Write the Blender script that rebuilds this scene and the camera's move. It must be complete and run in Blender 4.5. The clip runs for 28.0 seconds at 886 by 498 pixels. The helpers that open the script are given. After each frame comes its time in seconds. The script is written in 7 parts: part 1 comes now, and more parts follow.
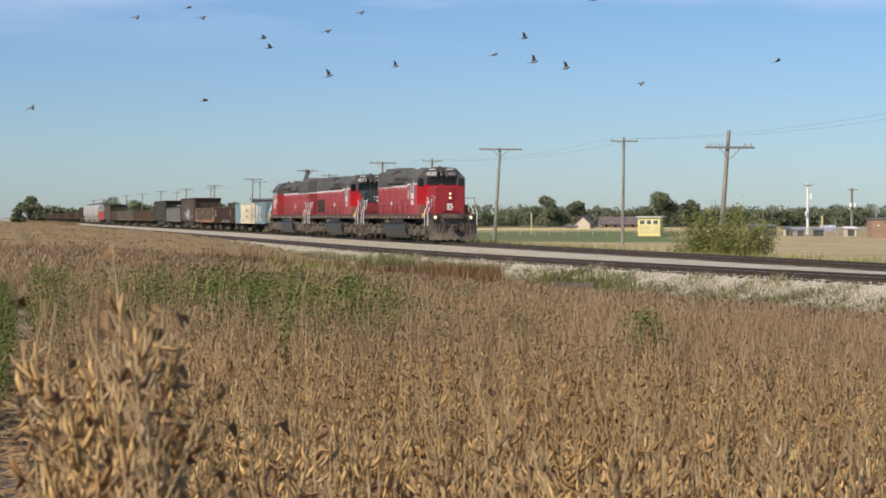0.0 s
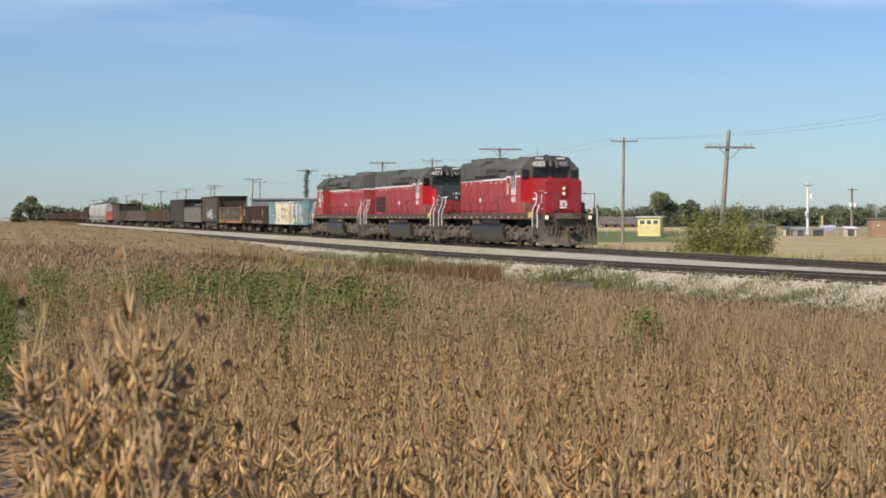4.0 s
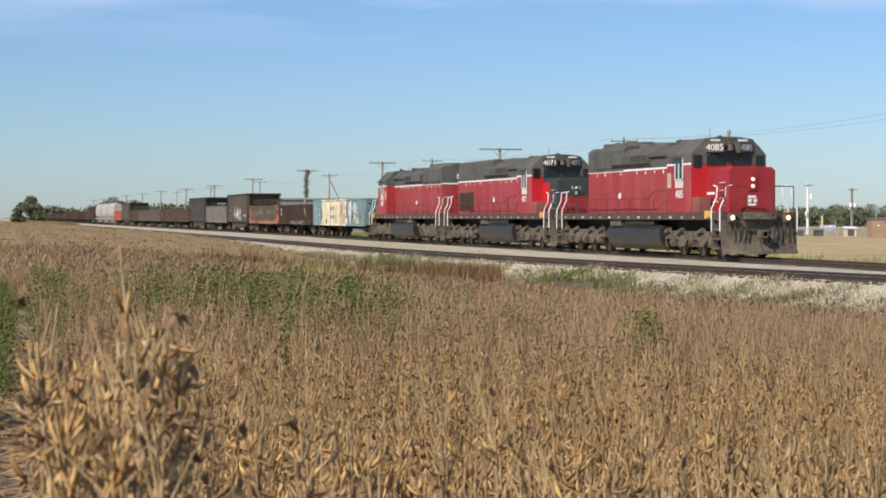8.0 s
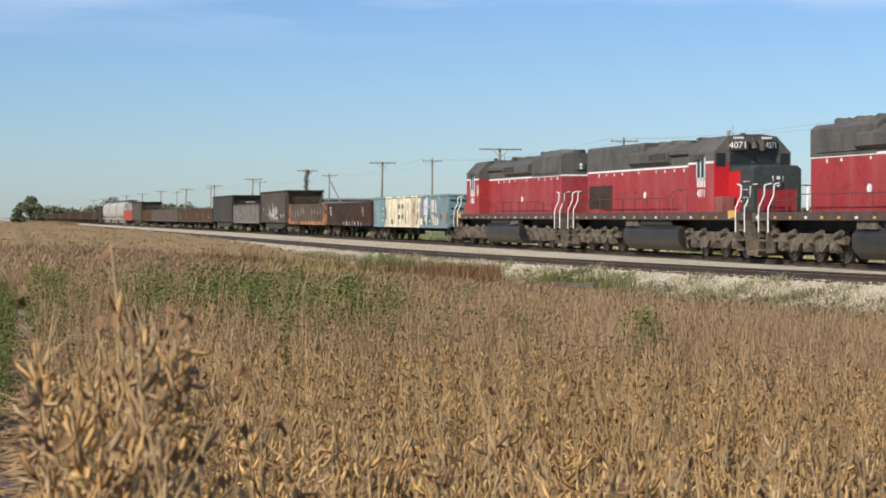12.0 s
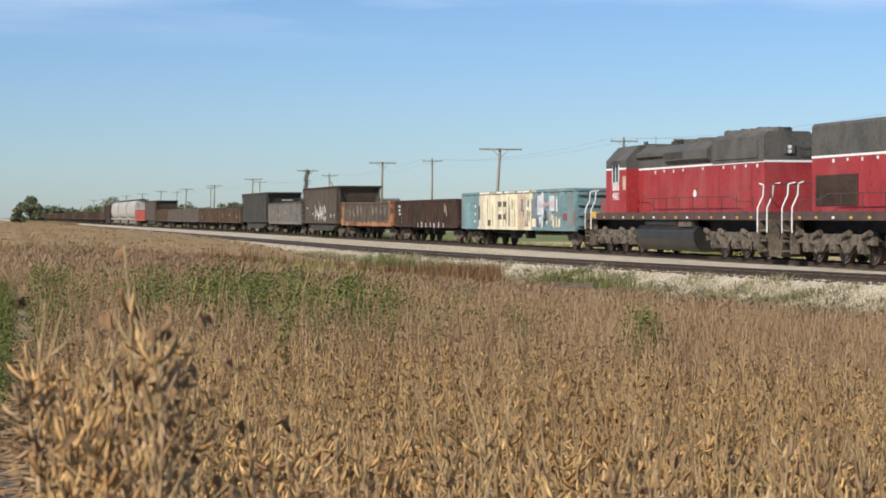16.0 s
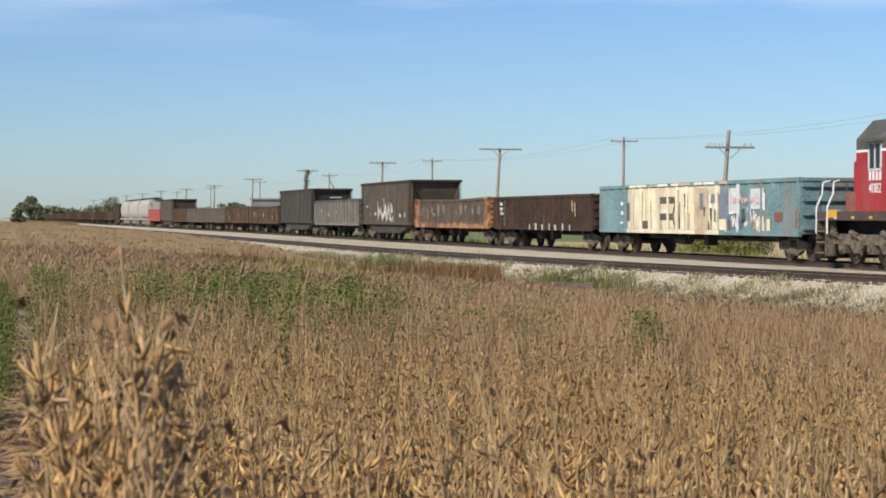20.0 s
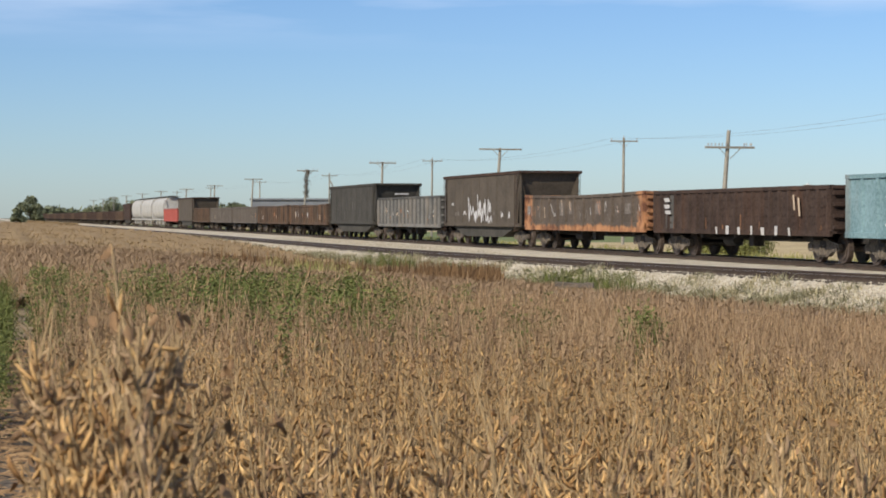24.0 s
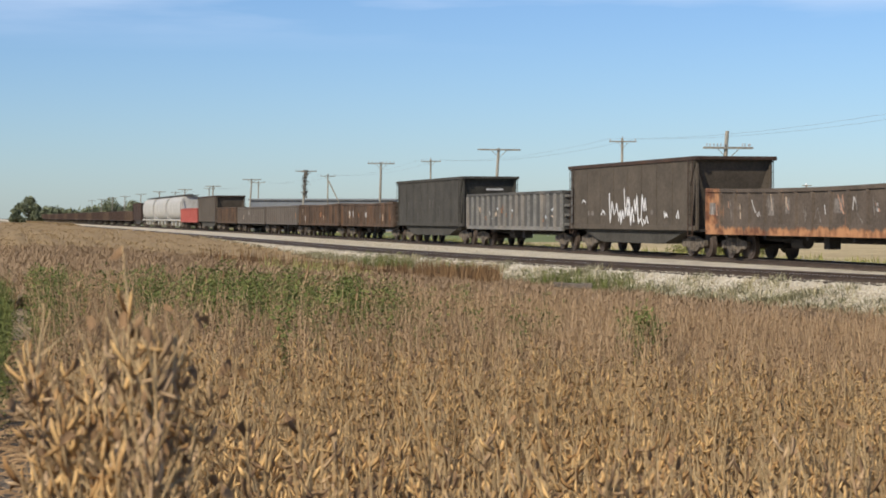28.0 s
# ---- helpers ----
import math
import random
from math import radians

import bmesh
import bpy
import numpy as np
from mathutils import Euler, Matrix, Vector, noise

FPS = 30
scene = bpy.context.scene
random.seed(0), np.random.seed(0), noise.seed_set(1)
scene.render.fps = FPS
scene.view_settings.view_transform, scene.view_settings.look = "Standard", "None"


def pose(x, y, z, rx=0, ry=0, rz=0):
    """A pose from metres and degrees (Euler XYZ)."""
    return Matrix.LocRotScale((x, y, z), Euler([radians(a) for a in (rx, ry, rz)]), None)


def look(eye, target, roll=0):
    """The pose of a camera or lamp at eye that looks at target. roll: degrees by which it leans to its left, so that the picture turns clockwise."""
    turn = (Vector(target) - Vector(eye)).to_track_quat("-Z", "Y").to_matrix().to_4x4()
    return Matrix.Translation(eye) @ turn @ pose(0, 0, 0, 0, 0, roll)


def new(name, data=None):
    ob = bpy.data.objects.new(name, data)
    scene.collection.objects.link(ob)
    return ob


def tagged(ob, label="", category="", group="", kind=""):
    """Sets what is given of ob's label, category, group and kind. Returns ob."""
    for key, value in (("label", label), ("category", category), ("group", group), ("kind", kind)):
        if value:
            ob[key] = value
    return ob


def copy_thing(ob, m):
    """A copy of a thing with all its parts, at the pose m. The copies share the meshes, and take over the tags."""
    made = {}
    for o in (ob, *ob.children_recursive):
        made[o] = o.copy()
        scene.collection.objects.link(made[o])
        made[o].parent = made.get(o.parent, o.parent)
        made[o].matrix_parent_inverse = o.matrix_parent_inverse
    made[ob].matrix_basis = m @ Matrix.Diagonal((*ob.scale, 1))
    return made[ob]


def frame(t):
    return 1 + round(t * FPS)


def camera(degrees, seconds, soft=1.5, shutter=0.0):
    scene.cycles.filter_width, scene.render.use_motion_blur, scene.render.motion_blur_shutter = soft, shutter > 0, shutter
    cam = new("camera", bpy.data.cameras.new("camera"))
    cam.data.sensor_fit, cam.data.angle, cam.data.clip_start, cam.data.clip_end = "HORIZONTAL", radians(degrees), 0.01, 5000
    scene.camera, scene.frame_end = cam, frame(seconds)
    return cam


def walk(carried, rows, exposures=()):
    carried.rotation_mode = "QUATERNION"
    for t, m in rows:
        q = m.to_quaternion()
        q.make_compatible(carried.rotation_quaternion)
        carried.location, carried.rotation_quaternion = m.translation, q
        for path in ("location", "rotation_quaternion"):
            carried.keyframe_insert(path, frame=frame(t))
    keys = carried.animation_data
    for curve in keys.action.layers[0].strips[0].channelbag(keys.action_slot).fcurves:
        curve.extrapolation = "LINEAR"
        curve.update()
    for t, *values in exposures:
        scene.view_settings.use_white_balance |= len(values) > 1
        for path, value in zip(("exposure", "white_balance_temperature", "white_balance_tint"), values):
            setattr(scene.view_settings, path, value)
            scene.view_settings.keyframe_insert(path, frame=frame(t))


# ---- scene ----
# World: x runs square to the railway (camera at x = 0, train at x = 27.74), y along it, away from the camera; z = 0 is the rail top.
TRACK_X, EYE_Z = 27.74, 1.48
cam = camera(26.0, 28.0, 1.8)
cam.data.dof.use_dof, cam.data.dof.focus_distance, cam.data.dof.aperture_fstop = True, 60.0, 14.0


def eye(dx=0.0, dy=0.0):
    return pose(0, 0, EYE_Z, 90 - 0.961 + dy, 0, -13.87 + dx)


walk(cam, [(0, eye()), (25.0, eye()), (26.0, eye(-0.02, 0.017)), (27.5, eye(-0.023, 0.019)), (28.0, eye(-0.045, 0.012))], [(0, -0.13), (3.5, -0.10), (5.5, 0.0), (28.0, 0.0)])

# ---- light ----
SUN_AZ, SUN_EL = -57.0, 36.0     # azimuth of the sun seen from the train, degrees from -y towards -x
world = bpy.data.worlds.new("sky")
scene.world = world
world.use_nodes = True
wn, wl = world.node_tree.nodes, world.node_tree.links
sky = wn.new("ShaderNodeTexSky")
sky.sky_type, sky.sun_disc = "NISHITA", False
sun_dir = Vector((math.sin(radians(SUN_AZ)) * math.cos(radians(SUN_EL)), -math.cos(radians(SUN_AZ)) * math.cos(radians(SUN_EL)), math.sin(radians(SUN_EL))))
sky.sun_elevation, sky.sun_rotation = radians(SUN_EL), math.atan2(sun_dir.x, sun_dir.y)
sky.air_density, sky.dust_density, sky.ozone_density = 1.0, 0.25, 3.0
bg = wn["Background"]
bg.inputs["Strength"].default_value = 0.097
# thin cirrus, high up
tc = wn.new("ShaderNodeTexCoord")
mp = wn.new("ShaderNodeMapping")
mp.inputs["Scale"].default_value = (3.0, 3.0, 26.0)
mp.inputs["Rotation"].default_value = (0.0, 0.06, 0.0)
nz = wn.new("ShaderNodeTexNoise")
nz.inputs["Scale"].default_value, nz.inputs["Detail"].default_value = 1.6, 6.0
rp = wn.new("ShaderNodeValToRGB")
rp.color_ramp.elements[0].position, rp.color_ramp.elements[1].position = 0.44, 0.66
mixc = wn.new("ShaderNodeMixRGB")
mixc.inputs[2].default_value = (9.8, 9.4, 9.0, 1)
sepz = wn.new("ShaderNodeSeparateXYZ")
hgt = wn.new("ShaderNodeMapRange")
hgt.inputs["From Min"].default_value, hgt.inputs["From Max"].default_value = 0.085, 0.114
hgt.inputs["To Max"].default_value = 0.6
mul = wn.new("ShaderNodeMath")
mul.operation = "MULTIPLY"
wl.new(tc.outputs["Generated"], mp.inputs["Vector"])
wl.new(tc.outputs["Generated"], sepz.inputs[0])
wl.new(sepz.outputs["Z"], hgt.inputs["Value"])
wl.new(mp.outputs[0], nz.inputs["Vector"])
wl.new(nz.outputs["Fac"], rp.inputs[0])
wl.new(rp.outputs[0], mul.inputs[0])
wl.new(hgt.outputs[0], mul.inputs[1])
wl.new(mul.outputs[0], mixc.inputs[0])
wl.new(sky.outputs[0], mixc.inputs[1])
tint = wn.new("ShaderNodeMixRGB")
tint.blend_type = "MULTIPLY"
tint.inputs[0].default_value = 1.0
tint.inputs[2].default_value = (0.72, 0.89, 1.19, 1)
wl.new(mixc.outputs[0], tint.inputs[1])
wl.new(tint.outputs[0], bg.inputs[0])

sun = new("sun", bpy.data.lights.new("sun", "SUN"))
sun.data.energy, sun.data.angle, sun.data.color = 5.3, radians(0.55), (1.0, 0.92, 0.80)
sun.matrix_basis = look(sun_dir * 50, (0, 0, 0))


# ---- materials ----
def material(name, dark, light, rough=0.8, metal=0.0, scale=3.0, fine=40.0, bump=0.15, island=0.0, obj=0.0, spec=0.3, streak=0.0, stain=None, stain_amount=0.45, distance=0.02):
    """Two colours mixed by coarse and fine noise (metres), with relief. island: share of tone drawn per loose piece; obj: per object; stain: colour of blotches that run down."""
    m = bpy.data.materials.new(name)
    m.use_nodes = True
    n, l = m.node_tree.nodes, m.node_tree.links
    b = n["Principled BSDF"]
    b.inputs["Roughness"].default_value, b.inputs["Metallic"].default_value = rough, metal
    b.inputs["Specular IOR Level"].default_value = spec
    co = n.new("ShaderNodeTexCoord")
    src = co.outputs["Object"]
    if streak:
        ma = n.new("ShaderNodeMapping")
        ma.inputs["Scale"].default_value = (1, 1, streak)
        l.new(src, ma.inputs[0])
        src = ma.outputs[0]
    a = n.new("ShaderNodeTexNoise")
    a.inputs["Scale"].default_value, a.inputs["Detail"].default_value = scale, 5
    f = n.new("ShaderNodeTexNoise")
    f.inputs["Scale"].default_value, f.inputs["Detail"].default_value = fine, 3
    l.new(src, a.inputs["Vector"])
    l.new(src, f.inputs["Vector"])
    add = n.new("ShaderNodeMath")
    add.operation = "ADD"
    l.new(a.outputs["Fac"], add.inputs[0])
    l.new(f.outputs["Fac"], add.inputs[1])
    half = n.new("ShaderNodeMapRange")
    half.inputs["From Min"].default_value, half.inputs["From Max"].default_value = 0.72, 1.28
    l.new(add.outputs[0], half.inputs["Value"])
    fac = half.outputs[0]
    if island or obj:
        if island:
            g = n.new("ShaderNodeNewGeometry")
            rnd = g.outputs["Random Per Island"]
        else:
            g = n.new("ShaderNodeObjectInfo")
            rnd = g.outputs["Random"]
        mx = n.new("ShaderNodeMix")
        mx.inputs["Factor"].default_value = island or obj
        l.new(fac, mx.inputs["A"])
        l.new(rnd, mx.inputs["B"])
        fac = mx.outputs["Result"]
    col = n.new("ShaderNodeValToRGB")
    col.color_ramp.elements[0].color, col.color_ramp.elements[1].color = (*dark, 1), (*light, 1)
    l.new(fac, col.inputs[0])
    out = col.outputs[0]
    if stain:
        s = n.new("ShaderNodeTexNoise")
        s.inputs["Scale"].default_value, s.inputs["Detail"].default_value = scale * 0.6, 8
        ms = n.new("ShaderNodeMapping")
        ms.inputs["Scale"].default_value, ms.inputs["Location"].default_value = (1.6, 1.6, 0.35), (3.1, 7.7, 1.3)
        l.new(co.outputs["Object"], ms.inputs[0])
        l.new(ms.outputs[0], s.inputs["Vector"])
        r = n.new("ShaderNodeMapRange")
        r.inputs["From Min"].default_value, r.inputs["From Max"].default_value, r.inputs["To Max"].default_value = 0.48, 0.7, stain_amount * 2
        l.new(s.outputs["Fac"], r.inputs["Value"])
        mm = n.new("ShaderNodeMixRGB")
        mm.inputs[2].default_value = (*stain, 1)
        l.new(r.outputs[0], mm.inputs[0])
        l.new(out, mm.inputs[1])
        out = mm.outputs[0]
    l.new(out, b.inputs["Base Color"])
    if bump:
        bp = n.new("ShaderNodeBump")
        bp.inputs["Strength"].default_value, bp.inputs["Distance"].default_value = bump, distance
        l.new(f.outputs["Fac"], bp.inputs["Height"])
        l.new(bp.outputs[0], b.inputs["Normal"])
    return m


def glow(name, colour, strength):
    m = bpy.data.materials.new(name)
    m.use_nodes = True
    b = m.node_tree.nodes["Principled BSDF"]
    b.inputs["Base Color"].default_value, b.inputs["Emission Color"].default_value = (*colour, 1), (*colour, 1)
    b.inputs["Emission Strength"].default_value = strength
    return m


SOIL = material("field_soil", (0.06, 0.048, 0.034), (0.135, 0.106, 0.076), 0.95, scale=0.8, fine=14, bump=0.6, distance=0.05)
STRAW = material("straw_field", (0.22, 0.155, 0.085), (0.40, 0.295, 0.165), 0.95, scale=0.25, fine=5, bump=0.6, distance=0.1)
LAWN = material("mown_grass", (0.105, 0.125, 0.036), (0.18, 0.20, 0.066), 0.9, scale=0.08, fine=3, bump=0.4, distance=0.05)
TANFIELD = material("bare_field", (0.30, 0.22, 0.105), (0.50, 0.385, 0.20), 0.95, scale=0.15, fine=1.1, bump=0.5, distance=0.05)
FARLAND = material("far_land", (0.08, 0.09, 0.04), (0.19, 0.17, 0.08), 0.95, scale=0.02, fine=0.4, bump=0.2)
VERGE = material("dry_verge", (0.14, 0.12, 0.07), (0.28, 0.24, 0.145), 0.95, scale=0.4, fine=9, bump=0.6, distance=0.05)
BALLAST = material("limestone_ballast", (0.36, 0.31, 0.225), (0.64, 0.565, 0.43), 0.95, scale=1.2, fine=22, bump=1.0, distance=0.06)
STONE = material("ballast_stone", (0.28, 0.235, 0.165), (0.61, 0.54, 0.41), 0.95, scale=4, fine=60, bump=0.4, island=0.6)
RAIL = material("rusty_rail", (0.042, 0.031, 0.024), (0.105, 0.075, 0.055), 0.75, metal=0.3, scale=6, fine=60)
RAILTOP = material("polished_rail_head", (0.35, 0.33, 0.31), (0.5, 0.48, 0.45), 0.35, metal=0.9, scale=3, fine=30, bump=0.05)
TIE = material("creosoted_tie", (0.035, 0.026, 0.02), (0.095, 0.07, 0.05), 0.9, scale=5, fine=50, bump=0.5, obj=0.3)
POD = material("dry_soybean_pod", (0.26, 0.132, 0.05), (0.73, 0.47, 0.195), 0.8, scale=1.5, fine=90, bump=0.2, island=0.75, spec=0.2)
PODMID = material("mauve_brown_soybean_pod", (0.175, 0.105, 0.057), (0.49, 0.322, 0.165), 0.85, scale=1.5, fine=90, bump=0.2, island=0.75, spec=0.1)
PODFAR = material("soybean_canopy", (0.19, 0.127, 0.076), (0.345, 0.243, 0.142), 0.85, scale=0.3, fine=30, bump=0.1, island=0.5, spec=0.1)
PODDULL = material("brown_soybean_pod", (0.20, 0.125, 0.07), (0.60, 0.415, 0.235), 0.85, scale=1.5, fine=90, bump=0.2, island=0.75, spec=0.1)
DARKPOD = material("dark_withered_pod", (0.11, 0.065, 0.04), (0.40, 0.25, 0.13), 0.85, scale=1.5, fine=90, bump=0.2, island=0.75, spec=0.1)
STEM = material("dry_soybean_stem", (0.25, 0.158, 0.077), (0.57, 0.41, 0.215), 0.85, scale=3, fine=50, bump=0.1, island=0.6, spec=0.1)
DARKLEAF = material("withered_leaf", (0.11, 0.065, 0.035), (0.34, 0.21, 0.11), 0.9, scale=5, fine=60, bump=0.2, island=0.6, spec=0.1)
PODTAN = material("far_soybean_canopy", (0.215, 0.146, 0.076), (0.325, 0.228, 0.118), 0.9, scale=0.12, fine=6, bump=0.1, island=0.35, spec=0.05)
PALEVERGE = material("grey_green_grass", (0.17, 0.155, 0.09), (0.36, 0.33, 0.215), 0.9, scale=2, fine=30, bump=0.1, island=0.7, spec=0.1)
WEED = material("green_weed_leaf", (0.064, 0.078, 0.020), (0.175, 0.188, 0.052), 0.8, scale=2, fine=40, bump=0.1, island=0.7, spec=0.2)
RUSTWEED = material("rust_brown_weed", (0.10, 0.058, 0.03), (0.235, 0.142, 0.068), 0.9, scale=2, fine=30, bump=0.1, island=0.7, spec=0.1)
PALEGRASS = material("pale_dry_grass", (0.22, 0.18, 0.09), (0.48, 0.42, 0.25), 0.9, scale=2, fine=30, bump=0.1, island=0.7, spec=0.1)
YGRASS = material("yellow_green_grass", (0.16, 0.16, 0.05), (0.36, 0.33, 0.12), 0.9, scale=2, fine=30, bump=0.1, island=0.7, spec=0.1)
LEAF = material("tree_leaf", (0.115, 0.13, 0.075), (0.215, 0.225, 0.13), 0.95, scale=0.6, fine=12, bump=0.1, island=0.6, spec=0.0)
BANKGRASS = material("grey_green_bank_grass", (0.16, 0.148, 0.075), (0.335, 0.30, 0.18), 0.9, scale=2, fine=30, bump=0.1, island=0.7, spec=0.1)
BUSHLEAF = material("bush_leaf", (0.10, 0.115, 0.03), (0.29, 0.28, 0.09), 0.8, scale=0.9, fine=20, bump=0.1, island=0.7, spec=0.15)
BARK = material("bark", (0.07, 0.055, 0.04), (0.17, 0.14, 0.11), 0.95, scale=3, fine=30, bump=0.6)
POLE = material("weathered_pole_wood", (0.14, 0.125, 0.10), (0.33, 0.30, 0.24), 0.9, scale=3, fine=35, bump=0.4, streak=0.12)
WIRE = material("wire", (0.22, 0.23, 0.24), (0.34, 0.35, 0.36), 0.5, metal=0.6, bump=0)
GLASSIN = material("insulator_glass", (0.25, 0.26, 0.25), (0.42, 0.43, 0.42), 0.3, spec=0.6, bump=0)


# ---- mesh helpers ----
def part(name, bm, mat, parent=None, label="", smooth=False, bevel=0.0):
    """One mesh object out of a bmesh, under a thing or a part."""
    if bevel:
        bmesh.ops.bevel(bm, geom=bm.edges[:], offset=bevel, segments=2, affect="EDGES", profile=0.7)
    me = bpy.data.meshes.new(name)
    bm.normal_update()
    bm.to_mesh(me)
    bm.free()
    me.materials.append(mat)
    if smooth:
        for p in me.polygons:
            p.use_smooth = True
    ob = new(name, me)
    ob.parent = parent
    if label:
        tagged(ob, label)
    return ob


def thing(name, m, label, category, group="", kind=""):
    e = new(name)
    e.empty_display_size = 0.2
    e.matrix_basis = m
    return tagged(e, label, category, group, kind)


def box(bm, x0, x1, y0, y1, z0, z1):
    v = [bm.verts.new(p) for p in ((x0, y0, z0), (x1, y0, z0), (x1, y1, z0), (x0, y1, z0), (x0, y0, z1), (x1, y0, z1), (x1, y1, z1), (x0, y1, z1))]
    for f in ((3, 2, 1, 0), (4, 5, 6, 7), (0, 1, 5, 4), (1, 2, 6, 5), (2, 3, 7, 6), (3, 0, 4, 7)):
        bm.faces.new([v[i] for i in f])
    return bm


def cyl(bm, a, b, r0, r1=None, seg=10):
    r1 = r0 if r1 is None else r1
    a, b = Vector(a), Vector(b)
    q = (b - a).to_track_quat("Z", "Y").to_matrix()
    rings = []
    for p, r in ((a, r0), (b, r1)):
        rings.append([bm.verts.new(p + q @ Vector((r * math.cos(2 * math.pi * i / seg), r * math.sin(2 * math.pi * i / seg), 0))) for i in range(seg)])
    for i in range(seg):
        j = (i + 1) % seg
        bm.faces.new((rings[0][i], rings[0][j], rings[1][j], rings[1][i]))
    bm.faces.new(rings[0][::-1])
    bm.faces.new(rings[1])
    return bm


def tube(bm, pts, r, seg=6):
    for a, b in zip(pts, pts[1:]):
        cyl(bm, a, b, r, r, seg)
    return bm


def prism(bm, outline, axis, lo, hi):
    """Extrudes a closed outline: axis 'y' takes (x, z) points, axis 'x' takes (y, z), axis 'z' takes (x, y)."""
    def at(p, d):
        return {"y": (p[0], d, p[1]), "x": (d, p[0], p[1]), "z": (p[0], p[1], d)}[axis]
    lo_v = [bm.verts.new(at(p, lo)) for p in outline]
    hi_v = [bm.verts.new(at(p, hi)) for p in outline]
    k = len(outline)
    for i in range(k):
        j = (i + 1) % k
        bm.faces.new((lo_v[i], lo_v[j], hi_v[j], hi_v[i]))
    bm.faces.new(lo_v[::-1])
    bm.faces.new(hi_v)
    bmesh.ops.recalc_face_normals(bm, faces=bm.faces[:])
    return bm


def nb():
    return bmesh.new()


def mesh_from(name, verts, tris, mats, index=None):
    me = bpy.data.meshes.new(name)
    verts, tris = np.asarray(verts, dtype=np.float32), np.asarray(tris, dtype=np.int32)
    k = tris.shape[1]
    me.vertices.add(len(verts))
    me.vertices.foreach_set("co", verts.ravel())
    me.loops.add(tris.size)
    me.loops.foreach_set("vertex_index", tris.ravel())
    me.polygons.add(len(tris))
    me.polygons.foreach_set("loop_start", np.arange(0, tris.size, k, dtype=np.int32))
    for m in mats:
        me.materials.append(m)
    if index is not None:
        me.polygons.foreach_set("material_index", np.asarray(index, dtype=np.int32))
    me.update(calc_edges=True)
    return me


def scatter(name, protos, pos, yaw, lean, scale, mats, rng):
    """One mesh of many copies: protos are (verts, tris, material index); lean in radians."""
    vs, ts, ix, base = [], [], [], 0
    pick = rng.integers(0, len(protos), len(pos))
    for k, (pv, pt, pm) in enumerate(protos):
        sel = np.where(pick == k)[0]
        if not len(sel):
            continue
        c, s = np.cos(yaw[sel])[:, None], np.sin(yaw[sel])[:, None]
        la, lb = lean[sel, 0][:, None], lean[sel, 1][:, None]
        sc = scale[sel][:, None]
        x = (pv[None, :, 0] * c - pv[None, :, 1] * s) * sc
        y = (pv[None, :, 0] * s + pv[None, :, 1] * c) * sc
        z = pv[None, :, 2] * sc
        v = np.stack((x + la * z + pos[sel, 0:1], y + lb * z + pos[sel, 1:2], z + pos[sel, 2:3]), axis=2)
        vs.append(v.reshape(-1, 3))
        off = base + np.arange(len(sel)) * len(pv)
        ts.append((pt[None] + off[:, None, None]).reshape(-1, 3))
        ix.append(np.tile(pm, len(sel)))
        base += len(sel) * len(pv)
    return new(name, mesh_from(name, np.concatenate(vs), np.concatenate(ts), mats, np.concatenate(ix)))


# ---- lie of the land ----
CAM_S, CAM_C = 0.9708, 0.2397      # heading of the view: sine and cosine against the railway


def smooth01(a):
    a = np.clip(a, 0, 1)
    return a * a * (3 - 2 * a)


def ground_z(x, y):
    """Height of the soil: a gentle fall from the camera to the ditch by the railway, less far off."""
    x, y = np.asarray(x, float), np.asarray(y, float)
    far = smooth01((y - 50) / 90)
    fall = smooth01((x - 0.5) / 16.5) * (1 - 0.85 * far) * 0.88
    beyond = smooth01((x - 17) / 6) * (1 - 0.72) * far * 0.9
    z = -0.10 - fall - beyond
    z = np.where(x > 31, z + (-0.95 - z) * smooth01((x - 31) / 6), z)
    z = z + 0.38 * smooth01((5.6 - np.hypot(x, y)) / 3.2)
    return z + 0.03 * np.sin(x * 0.9 + 1.3) * np.sin(y * 0.37)


def near_rail_x(y):
    """The siding's rail nearer to the camera: it closes on the main line towards the turnout."""
    y = np.asarray(y, float)
    return 18.0 + 0.0014 * np.clip(95 - y, 0, 72) ** 2


